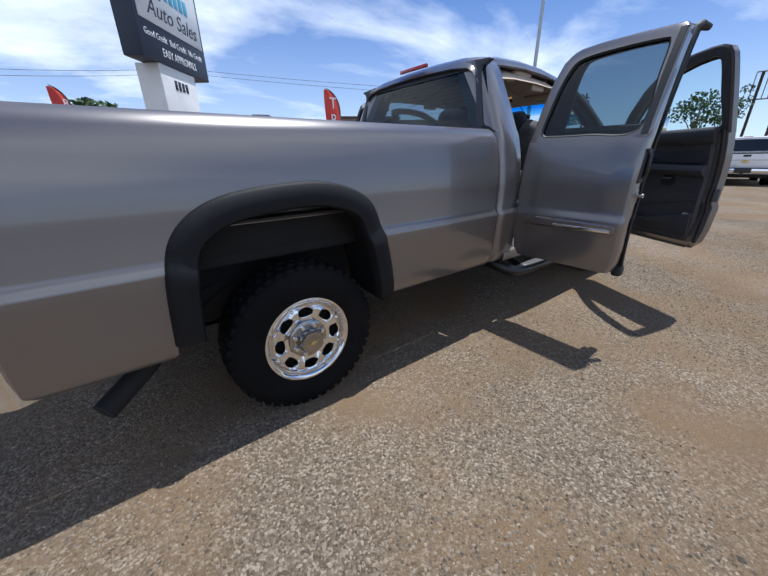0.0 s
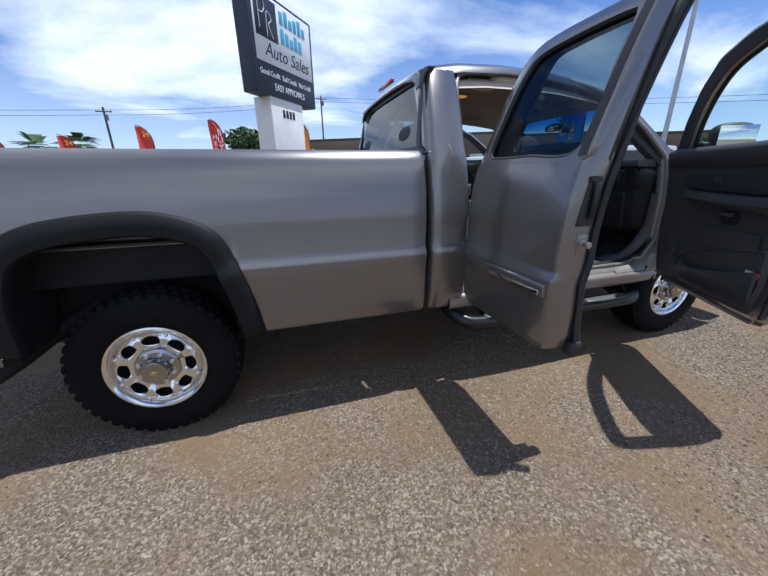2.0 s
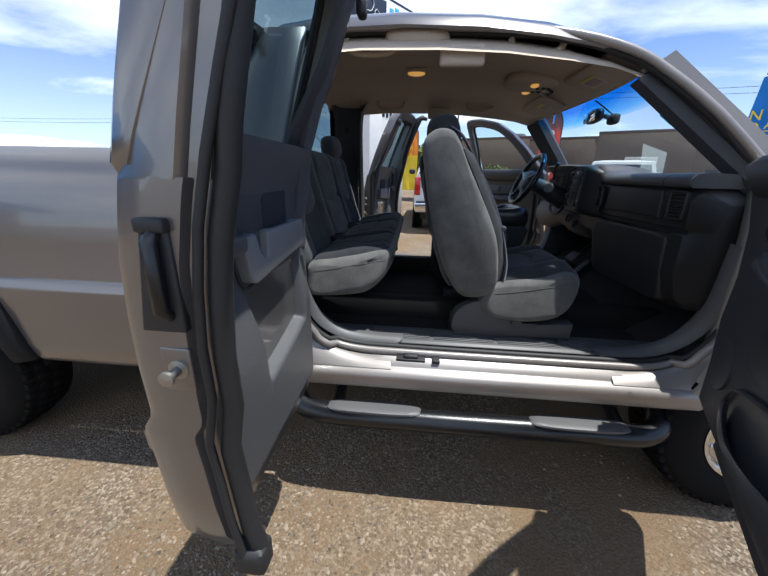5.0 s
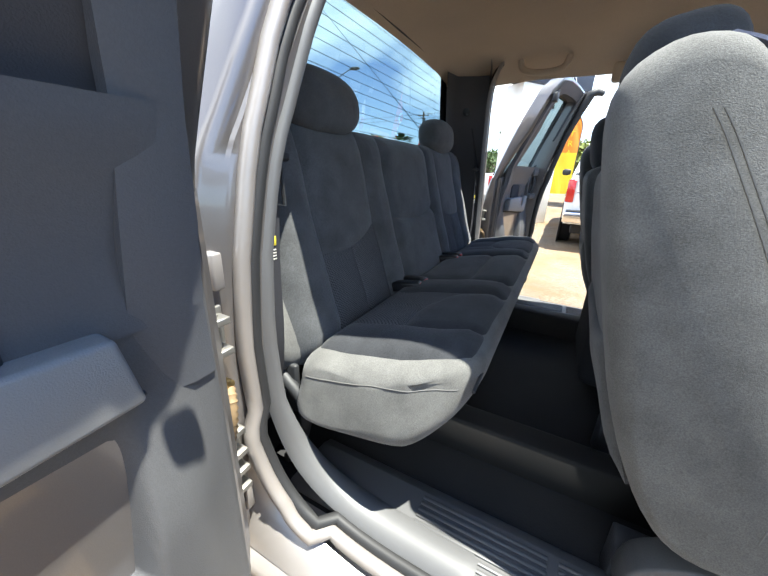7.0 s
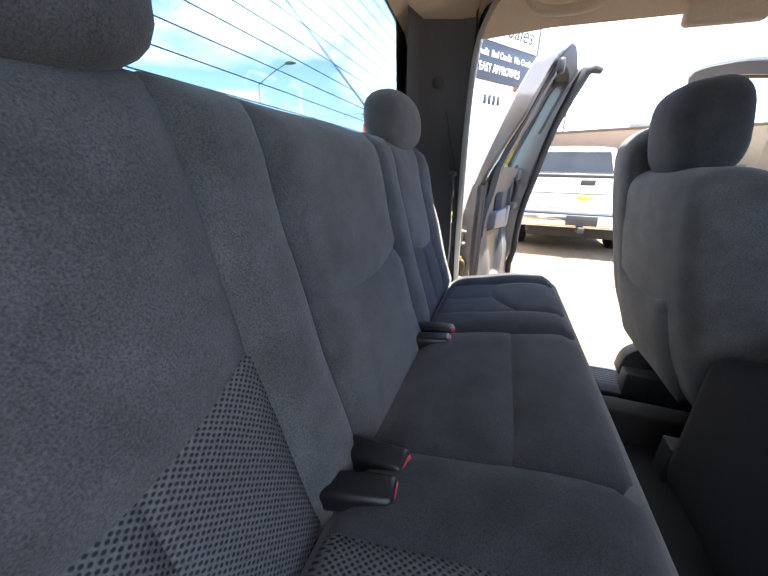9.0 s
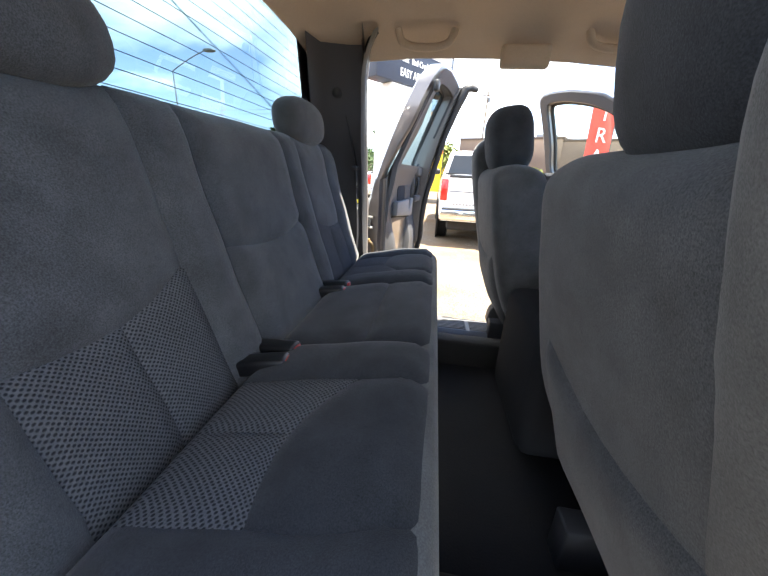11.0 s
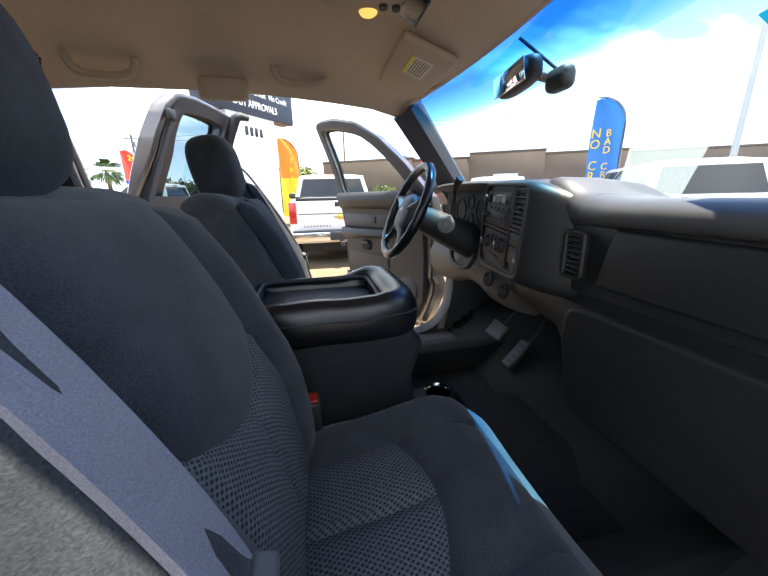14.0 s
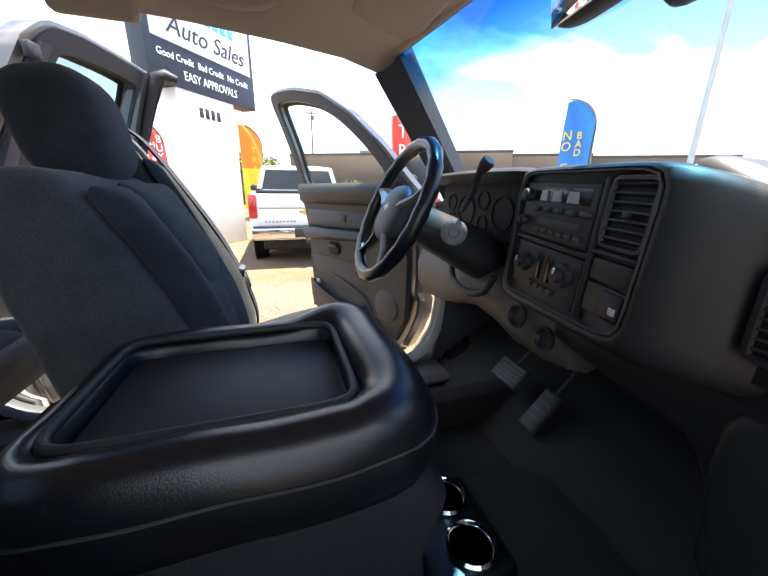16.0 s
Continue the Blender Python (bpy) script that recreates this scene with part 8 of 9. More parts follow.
tagged(part("hillside", bm, M["hill"]), "dry brown slope beyond the road", "hill", kind="structure")


# ---- sign on a white stucco pole ----
def roadside_sign():
    root = tagged(empty("roadside_sign"), "navy and white pole sign on a white stucco column", "sign")
    A, B = Vector((0.496, 8.088, 0)), Vector((2.217, 10.369, 0))
    u = (B - A).normalized(); n = Vector((u.y, -u.x, 0)); K = 1.68; W = (B - A).length / K      # drawn at a smaller size, then enlarged
    z0, z1, dep = 2.08, 3.554, 0.28
    m = Matrix(((u.x, 0, n.x, A.x), (u.y, 0, n.y, A.y), (0, 1, 0, 0), (0, 0, 0, 1))) @ Matrix.Scale(K, 4)   # x along the face, y up, z outwards
    bm = bmesh.new()
    bx(bm, (-0.05, z0, -dep), (W + 0.05, z1, 0.0), 0.015, 2, m)
    box = part("sign_box", bm, M["sign_dark"], root, "navy sign cabinet")
    bm = bmesh.new()
    bx(bm, (0.03, z0 + 0.47, 0.0), (W - 0.03, z1 - 0.05, 0.012), 0.003, 1, m)
    part("sign_face", bm, M["sign_white"], box, "white sign panel")
    bm = bmesh.new()
    bx(bm, (0.07, z1 - 0.66, 0.012), (0.07 + W * 0.33, z1 - 0.09, 0.016), 0.002, 1, m)
    part("logo_panel", bm, M["sign_dark"], box, "navy logo square")
    bm = bmesh.new()          # white strokes on the logo square
    for pts in ([(0.17, z1 - 0.55), (0.17, z1 - 0.16), (0.27, z1 - 0.14), (0.33, z1 - 0.22), (0.27, z1 - 0.32), (0.18, z1 - 0.33)], [(0.35, z1 - 0.62), (0.36, z1 - 0.30), (0.45, z1 - 0.29), (0.48, z1 - 0.37), (0.40, z1 - 0.45), (0.50, z1 - 0.62)]):
        tube(bm, [m @ Vector((x, y, 0.02)) for x, y in spline(pts, 4)], 0.012, 6)
    part("logo_stroke", bm, M["sign_white"], box)
    for r, (za, zb) in enumerate(((z1 - 0.33, z1 - 0.10), (z1 - 0.62, z1 - 0.38))):
        for k in range(6 if r == 0 else 5):
            bm = bmesh.new()
            x = 0.10 + W * 0.36 + 0.135 * k
            hh = (zb - za) * (0.8 + 0.2 * math.sin(k * 2.1 + r))
            bx(bm, (x, za, 0.012), (x + 0.10, za + hh, 0.018), 0.012, 2, m)
            part("logo_block", bm, M["sign_blue"], box, "teal logo block")
    words("Auto Sales", 0.30, M["sign_ink"], box, m @ Matrix.Translation((W * 0.52, z0 + 0.57, 0.013)) @ Matrix(((1, 0.28, 0, 0), (0, 1, 0, 0), (0, 0, 1, 0), (0, 0, 0, 1))), "sign_lettering", 0.003, wide=1.0)
    for text, f in (("Good Credit", 0.20), ("Bad Credit", 0.52), ("No Credit", 0.815)):
        words(text, 0.115, M["sign_white"], box, m @ Matrix.Translation((W * f, z0 + 0.29, 0.003)), "sign_lettering", 0.003, wide=0.86)
    words("EASY APPROVALS", 0.15, M["sign_white"], box, m @ Matrix.Translation((W * 0.52, z0 + 0.10, 0.003)), "sign_lettering", 0.003, wide=0.78)
    bm = bmesh.new()
    bx(bm, (0.30, 0.0, -0.38), (W - 0.42, z0, -0.03), 0.01, 2, m)
    pole = part("sign_column", bm, M["pole_white"], root, "white stucco column")
    for k in range(4):
        bm = bmesh.new()
        bx(bm, (0.62 + 0.10 * k, z0 - 0.30, -0.03), (0.69 + 0.10 * k, z0 - 0.17, -0.024), 0.004, 1, m)
        part("number_bar", bm, M["sign_ink"], pole)
    return root


roadside_sign()


# ---- feather flags ----
def feather_flag(x, y, top, rz, ground_mat, letters=(), low_mat=None, width=0.55, label="red feather flag with white letters", cloth_low=0.55, k=1.0):
    root = tagged(empty("feather_flag", (x, y, 0), rz), label, "flag", "feather flags on the lot")
    root.scale = (k, k, k)
    bm = bmesh.new()
    tube(bm, [(width, 0, 0), (width, 0, top * 0.4)] + [(0.015 + (width - 0.015) * math.cos(a), 0, top * 0.80 + top * 0.20 * math.sin(a)) for a in np.linspace(0, 1.5, 12)], 0.012, 6)
    part("flag_pole", bm, M["metal_pole"], root)
    z0 = cloth_low
    nz = 24
    lines, low = [], []
    for k in range(nz + 1):
        z = z0 + (top - 0.03 - z0) * k / nz
        f = (z - z0) / (top - z0)
        xl = 0.01
        xr = 0.02 + (width - 0.02) * math.sqrt(max(0.02, 1 - max(0.0, (z / top - 0.80) / 0.20) ** 2))
        lines.append([(xl + (xr - xl) * j / 6, 0.03 * math.sin(j * 1.1 + z * 3.1), z) for j in range(7)])
    bm = bmesh.new(); strip(bm, lines if low_mat is None else lines[12:]); thick(bm, 0.004)
    cl = part("flag_cloth", bm, ground_mat, root)
    if low_mat is not None:
        bm = bmesh.new(); strip(bm, lines[:13]); thick(bm, 0.004)
        part("flag_cloth", bm, low_mat, root)
    bm = bmesh.new()
    tube(bm, [p[-1] for p in lines], 0.012, 5)
    part("flag_hem", bm, M["sign_ink"], root)
    for txt, px, pz, size, mt in letters:
        for side in (-1, 1):
            mm = Matrix.Translation((px, side * 0.04, pz)) @ Matrix.Rotation(radians(90), 4, "X") @ (Matrix.Rotation(radians(180), 4, "Y") if side > 0 else Matrix())
            if side > 0:
                mm = mm @ Matrix.Diagonal((-1, 1, 1, 1))
            words(txt, size, M[mt], cl, mm, "flag_lettering", 0.003)
    return root


feather_flag(6.35, 10.6, 2.78, 8, M["flag_red"], [("T", 0.27, 2.28, 0.42, "flag_white"), ("R", 0.28, 1.85, 0.42, "flag_white"), ("A", 0.28, 1.42, 0.42, "flag_white"), ("D", 0.28, 1.0, 0.42, "flag_white"), ("E", 0.28, 0.6, 0.42, "flag_white")], label="red feather flag reading TRADE in white", k=1.35)
feather_flag(1.50, 13.2, 2.85, 12, M["flag_orange"], [("T", 0.36, 2.1, 0.22, "flag_yellow"), ("R", 0.36, 1.85, 0.22, "flag_yellow"), ("A", 0.36, 1.6, 0.22, "flag_yellow"), ("B", 0.36, 1.35, 0.22, "flag_yellow")], M["flag_yellow"], width=0.6, label="orange and yellow feather flag", k=1.27)
feather_flag(9.68, 6.94, 2.35, -71, M["flag_blue"], [(ch, 0.11, 1.74 - 0.165 * k, 0.20, "flag_yellow") for k, ch in enumerate("NO CREDIT") if ch != " "] + [(ch, 0.30, 1.74 - 0.125 * k, 0.15, "flag_yellow") for k, ch in enumerate("BAD CREDIT") if ch != " "], width=0.50, label="blue feather flag with yellow lettering", k=1.53)
feather_flag(-9.0, 18.0, 1.74, 40, M["flag_red"], [("24", 0.2, 1.50, 0.16, "flag_yellow")], M["flag_navy"], width=0.34, label="red and navy feather flag", k=1.9)
feather_flag(-5.1, 15.9, 1.86, 40, M["flag_red"], [("24", 0.2, 1.62, 0.16, "flag_yellow")], M["flag_navy"], width=0.34, label="red and navy feather flag", k=1.9)
feather_flag(-13.0, 20.4, 1.55, 0, M["flag_red"], [], M["leaf"], width=0.3, label="small red and green feather flag", k=2.15)
feather_flag(-1.98, 15.2, 2.6, 40, M["flag_red"], [(ch, 0.30, 2.15 - 0.22 * i, 0.26, "flag_white") for i, ch in enumerate("BUY")] + [(ch, 0.13, 2.02 - 0.19 * i, 0.20, "flag_white") for i, ch in enumerate("HERE")], width=0.45, label="red feather flag reading BUY HERE in white", k=1.45)


# ---- other vehicles ----
def vehicle(name, x, y, rz, paint, label, kind="pickup", length=5.6, width=1.95, height=1.85, badge=True, belt=None):
    """A simple whole car, built along its own x with the tail at x = 0."""
    root = tagged(empty(name, (x, y, 0), rz), label, "pickup truck" if kind == "pickup" else "car", "vehicles parked on the lot")
    h = width / 2
    k = belt / 1.22 if belt else height / 1.85
    bm = bmesh.new()
    prof = [(h - 0.05, 0.45 * k), (h - 0.01, 0.55 * k), (h, 0.80 * k), (h - 0.012, 0.90 * k), (h - 0.02, 1.10 * k), (h - 0.06, 1.22 * k)]
    def skin(xx, f=1.0):
        top = 1.22 * k
        bonnet = lerp([length * 0.72, length * 0.76, length * 0.97, length], [0, -0.08, -0.16, -0.38], xx)
        return [(xx, -yv * f, min(z, z + bonnet * (z / top) ** 3)) for yv, z in prof] + [(xx, -h * 0.7 * f, top + 0.03 + bonnet), (xx, h * 0.7 * f, top + 0.03 + bonnet)] + [(xx, yv * f, min(z, z + bonnet * (z / top) ** 3)) for yv, z in reversed(prof)]
    loft(bm, [skin(v, f) for v, f in ((0.02, 0.985), (0.08, 1), (length * 0.2, 1), (length * 0.4, 1), (length * 0.6, 1), (length * 0.74, 1), (length * 0.9, 0.99), (length * 0.97, 0.94), (length, 0.86))])
    body = part("body", bm, paint, root)
    if kind == "pickup":
        bm = bmesh.new()
        bx(bm, (0.10, -h + 0.10, 1.235 * k), (length * 0.345, h - 0.10, 1.262 * k), 0.004)
        part("bed_cover", bm, M["under"], body)
        c0, c1, c2, c3 = length * 0.355, length * 0.37, length * 0.62, length * 0.75
    elif kind == "suv":
        c0, c1, c2, c3 = length * 0.02, length * 0.05, length * 0.58, length * 0.73
    else:
        c0, c1, c2, c3 = length * 0.03, length * 0.16, length * 0.50, length * 0.70
    zb, zt = 1.21 * k, height
    def greens(f, lift):
        return [[(c0, f * (h - 0.05), zb), (c1 + 0.04, f * (h - 0.20), zt - 0.03), (c1 + 0.2, f * (h - 0.22), zt + lift), (c2 - 0.1, f * (h - 0.22), zt + lift), (c2, f * (h - 0.21), zt - 0.03), (c3, f * (h - 0.08), zb)]][0]
    bm = bmesh.new()
    loft(bm, [greens(-1, -0.01), greens(-0.6, 0.02), greens(0.6, 0.02), greens(1, -0.01)])
    cab = part("cab", bm, paint, root, sharp=0.4)
    # side windows, windscreen and rear window
    nwin = {"pickup": 2, "suv": 3, "car": 2}[kind]
    for s in (-1, 1):
        for j in range(nwin):
            a0, a1 = (j + 0.06) / nwin, (j + 0.94) / nwin
            def wp(a, v):
                xx = (c1 + 0.0) * (1 - v) * 0 + (c0 + (c1 + 0.1 - c0) * v + 0.06) * (1 - a) + (c3 + (c2 - c3) * v - 0.10) * a
                yy = (h - 0.05) + (-0.15) * v
                return (xx, s * (yy + 0.006), zb + 0.05 + (zt - zb - 0.13) * v)
            bm = bmesh.new()
            q = [wp(a0, 0), wp(a1, 0), wp(a1, 1), wp(a0, 1)]
            vs = [bm.verts.new(p) for p in q]
            bm.faces.new(vs)
            thick(bm, 0.004)
            part("side_window", bm, M["car_glass"], cab)
    for (xa, xb, sg) in ((c0, c1 + 0.04, -1), (c3, c2, 1)):
        bm = bmesh.new()
        f0, f1 = 0.12, 0.88
        lo = (xa + (xb - xa) * f0 + sg * 0.012, zb + (zt - 0.03 - zb) * f0)
        hi = (xa + (xb - xa) * f1 + sg * 0.012, zb + (zt - 0.03 - zb) * f1)
        vs = [bm.verts.new(p) for p in ((lo[0], -h + 0.17, lo[1]), (lo[0], h - 0.17, lo[1]), (hi[0], h - 0.28, hi[1]), (hi[0], -h + 0.28, hi[1]))]
        bm.faces.new(vs)
        thick(bm, 0.004)
        part("rear_window" if sg < 0 else "windscreen", bm, M["car_glass"], cab)
    for s in (-1, 1):
        bm = bmesh.new()
        bx(bm, (-0.01, s * (h - 0.14), 0.80 * k), (0.10, s * (h - 0.005), 1.16 * k), 0.02, 2)
        part("tail_lamp", bm, M["red_lamp"], body, "red tail lamp")
        bm = bmesh.new()
        bx(bm, (length - 0.20, s * (h - 0.36), 0.72 * k), (length - 0.03, s * (h - 0.14), 0.86 * k), 0.02, 2)
        part("headlamp", bm, M["chrome"], body)
        bm = bmesh.new()
        egg(bm, (c3 - 0.22, s * (h + 0.10), zb + 0.10), (0.06, 0.11, 0.085), 3, 14, 8)
        part("wing_mirror", bm, M["black_plastic"], cab)
    if kind == "pickup":
        bm = bmesh.new()
        bx(bm, (-0.01, -h + 0.16, 0.68 * k), (0.03, h - 0.16, 1.22 * k), 0.012, 2)
        gate = part("tailgate", bm, paint, body)
        bm = bmesh.new()
        bx(bm, (-0.018, -h + 0.17, 0.955 * k), (-0.006, h - 0.17, 0.968 * k), 0.003, 1)
        bx(bm, (-0.02, -0.11, 1.08 * k), (-0.005, 0.11, 1.16 * k), 0.008, 2)
        part("gate_handle", bm, M["black_plastic"], gate)
        if badge:
            bm = bmesh.new()
            bx(bm, (-0.022, -0.13, 0.88 * k), (-0.008, 0.13, 0.93 * k), 0.006, 2)
            bx(bm, (-0.021, -0.06, 0.855 * k), (-0.008, 0.06, 0.955 * k), 0.006, 2)
            part("gate_badge", bm, M["gold"], gate)
        bm = bmesh.new()
        bx(bm, (-0.02, -h + 0.155, 1.185 * k), (0.09, h - 0.155, 1.236 * k), 0.010, 2)
        part("gate_top_cap", bm, M["black_plastic"], gate)
        for j in range(9):
            bm = bmesh.new()
            bx(bm, (-0.016, h - 0.30 - 0.062 * j, 0.735 * k), (-0.008, h - 0.262 - 0.062 * j, 0.765 * k), 0.003, 1)
            part("model_name_bar", bm, M["steel"], gate)
        bm = bmesh.new()
        bx(bm, (0.36 * length, -0.14, height - 0.005), (0.365 * length + 0.06, 0.14, height + 0.018), 0.006, 2)
        part("brake_lamp", bm, M["red_lamp"], cab)
    bm = bmesh.new()
    bx(bm, (-0.13, -h + 0.02, 0.48 * k), (0.06, h - 0.02, 0.66 * k), 0.03, 3)
    bp = part("rear_bumper", bm, M["chrome"] if kind == "pickup" else paint, root)
    bm = bmesh.new()
    bx(bm, (-0.14, -0.24, 0.50 * k), (-0.12, 0.24, 0.65 * k), 0.008, 2)
    bx(bm, (-0.22, -0.05, 0.40 * k), (-0.05, 0.05, 0.48 * k), 0.008, 2)
    part("plate_recess", bm, M["black_plastic"], bp)
    if kind == "pickup":
        bm = bmesh.new()
        bx(bm, (-0.12, -h + 0.06, 0.655 * k), (0.05, h - 0.06, 0.68 * k), 0.006, 2)
        part("bumper_step", bm, M["black_plastic"], bp)
    bm = bmesh.new()
    bx(bm, (length - 0.08, -h + 0.06, 0.42 * k), (length + 0.08, h - 0.06, 0.62 * k), 0.04, 3)
    part("front_bumper", bm, M["chrome"] if kind == "pickup" else paint, root)
    bm = bmesh.new()
    bx(bm, (0.2, -h + 0.2, 0.30), (length - 0.3, h - 0.2, 0.52), 0.03)
    part("underbody", bm, M["under"], root)
    R = 0.37 * k
    for xx in (length * 0.205, length * 0.80):
        for s in (-1, 1):
            base = Matrix.Translation((xx, s * (h - 0.13), R)) @ Matrix.Rotation(radians(90 if s < 0 else -90), 4, "X")
            bm = bmesh.new()
            lathe(bm, [(R * 0.58, -0.11), (R * 0.9, -0.12), (R, -0.09), (R, 0.10), (R * 0.92, 0.138), (R * 0.60, 0.132), (R * 0.56, 0.10)], 32, base, closed=True)
            w = part("wheel", bm, M["rubber"], root)
            bm = bmesh.new()
            lathe(bm, [(R * 0.58, 0.11), (R * 0.55, 0.128), (R * 0.45, 0.10), (R * 0.2, 0.11), (R * 0.15, 0.13), (0.005, 0.132)], 24, base)
            part("rim", bm, M["chrome"], w)
            bm = bmesh.new()      # black disc drawn for the shade in the wheel opening
            lathe(bm, [(R * 1.16, 0.115), (R * 1.19, 0.138), (R * 1.10, 0.14), (R * 0.9, 0.06)], 28, base)
            part("wheel_opening_shade", bm, M["under"], root)
    return root


vehicle("pickup_truck", 3.17, 5.93, 90, M["white_paint"], "white full-size pickup truck parked tail towards the open doors", height=1.93, width=2.0, belt=1.36)
vehicle("pickup_truck", -0.35, 13.4, 172, M["white_paint"], "white crew cab pickup truck parked behind the sign", length=5.6, height=2.0)
vehicle("suv", 8.2, 8.7, 62, M["white_paint"], "white sport utility vehicle parked on the gravel", "suv", 4.8, 1.95, 1.88)
vehicle("suv", 9.2, 3.6, 62, M["white_paint"], "white sport utility vehicle facing away", "suv", 4.9, 1.95, 1.88)
vehicle("pickup_truck", 18.9, 0.1, 12, M["white_paint"], "white work pickup truck near the kerb", length=5.6, height=1.85, width=1.95)
vehicle("van", 41.0, -0.3, 200, M["white_paint"], "white van driving lane side of the road", "suv", 4.8, 1.9, 1.75)
vehicle("car", -6.5, 13.5, 185, M["silver_paint"], "silver grey car parked on gravel", "car", 4.4, 1.8, 1.45)


# ---- buildings ----
def block_building():
    root = tagged(empty("shop_building", (4.0, 34.0, 0), -29), "long low brown block shop building with a stepped parapet", "building")
    for x0, x1, zt, mt in ((-14, 0, 3.4, "brick"), (0, 9, 4.7, "brick"), (9, 14, 4.5, "brick"), (14, 20, 4.8, "brick"), (20, 26, 4.5, "brick"), (26, 36, 4.3, "brick_dark")):
        bm = bmesh.new()
        bx(bm, (x0, 0, -0.3), (x1, 9, zt), 0.02, 1)
        w = part("wall", bm, M[mt], root)
        bm = bmesh.new()
        bx(bm, (x0 - 0.02, -0.06, zt - 0.16), (x1 + 0.02, 9.06, zt + 0.03), 0.01, 1)
        part("parapet_cap", bm, M["brick_dark"], w)
        for k in range(int((x1 - x0) / 2.4)):
            bm = bmesh.new()
            xx = x0 + 0.8 + k * 2.4
            bx(bm, (xx, -0.03, 0.25), (xx + 1.3, 0.02, 2.1), 0.01, 1)
            win = part("window", bm, M["car_glass"], w)
            bm = bmesh.new()
            for a, b in (((xx - 0.06, 0.19), (xx + 1.36, 0.25)), ((xx - 0.06, 2.1), (xx + 1.36, 2.16)), ((xx + 0.63, 0.25), (xx + 0.67, 2.1))):
                bx(bm, (a[0], -0.05, a[1]), (b[0], 0.0, b[1]))
            part("window_frame", bm, M["trim_dark"], win)
    for xx, col, ww in ((3.0, "sign_blue", 1.1), (16.0, "label", 2.0), (29.5, "sign_blue", 1.0)):
        bm = bmesh.new()
        bx(bm, (xx, -0.12, 2.55), (xx + ww, -0.03, 3.0), 0.02, 1)
        part("wall_sign", bm, M[col], root, "small wall sign")
    bm = bmesh.new()
    bx(bm, (6.0, 3, 4.6), (7.6, 4.5, 5.3), 0.03, 1)
    part("roof_unit", bm, M["metal_pole"], root)


block_building()


def blue_roof_building():
    root = tagged(empty("blue_roofed_building", (-11.0, -1.2, 0), 8), "tan stucco building with a blue metal roof", "building")
    root.scale = (1.0, 1.0, 1.45)
    bm = bmesh.new()
    bx(bm, (-7, -8, -0.2), (0, 4.0, 1.75), 0.02, 1)
    wall = part("wall", bm, M["stucco"], root)
    bm = bmesh.new()
    eave = [(0.55, -8.5, 1.62), (0.55, 4.5, 1.62), (-7.5, 4.5, 1.62), (-7.5, -8.5, 1.62)]
    ridge = [(-3.2, -4.5, 3.3), (-3.2, 0.6, 3.3)]
    v = [bm.verts.new(p) for p in eave + ridge]
    for f in ((0, 1, 5, 4), (1, 2, 5), (2, 3, 4, 5), (3, 0, 4), (3, 2, 1, 0)):
        bm.faces.new([v[i] for i in f])
    roof = part("roof", bm, M["blue_roof"], root, "blue standing seam roof", sharp=0.1)
    for k in range(26):
        y = -8.2 + k * 0.5
        t = 1.0
        top = (-3.2, max(-4.5, min(0.6, y)), 3.3)
        frac = 1.0 if -4.5 <= y <= 0.6 else (1 - (abs(y - (-4.5 if y < -4.5 else 0.6)) / 4.0))
        bm = bmesh.new()
        tube(bm, [(0.55, y, 1.64), (0.55 - 3.75 * frac, y, 1.64 + 1.68 * frac)], 0.03, 4)
        part("seam", bm, M["blue_roof"], roof)
    bm = bmesh.new()
    bx(bm, (0.5, -8.5, 1.50), (0.58, 4.5, 1.64), 0.01, 1)
    part("fascia", bm, M["blue_roof"], roof)
    for y in (-6, -3, 0, 2.5):
        bm = bmesh.new()
        bx(bm, (-0.02, y, 0.5), (0.03, y + 1.2, 1.4), 0.01, 1)
        part("window", bm, M["car_glass"], wall)


blue_roof_building()


# ---- poles and wires ----
def light_pole(x, y, h, arm=None, label="tall thin grey light pole"):
    root = tagged(empty("street_lamp", (x, y, 0)), label, "street lamp")
    bm = bmesh.new()
    tube(bm, [(0, 0, -0.2), (0, 0, h * 0.5), (0, 0, h)], [0.085, 0.06, 0.04] if arm is None else [0.07, 0.055, 0.035], 10)
    part("pole", bm, M["pale_pole"], root)
    if arm:
        bm = bmesh.new()
        tube(bm, spline([(0, 0, h), (arm[0] * 0.5, arm[1] * 0.5, h + arm[2] * 0.55), (*arm[:2], h + arm[2])], 4), 0.03, 6)
        part("arm", bm, M["metal_pole"], root)
        bm = bmesh.new()
        egg(bm, (arm[0] * 1.12, arm[1] * 1.12, h + arm[2] + 0.02), (0.38, 0.16, 0.09), 2.5, 14, 6)
        part("lamp_head", bm, M["metal_pole"], root)
    return root


light_pole(14.0, 6.58, 15.0)
light_pole(-12.64, 17.96, 5.95, (1.5, 0.8, 1.2), "grey street lamp with a curved arm")
light_pole(-30.0, 34.0, 4.5, None, "distant grey metal light pole")


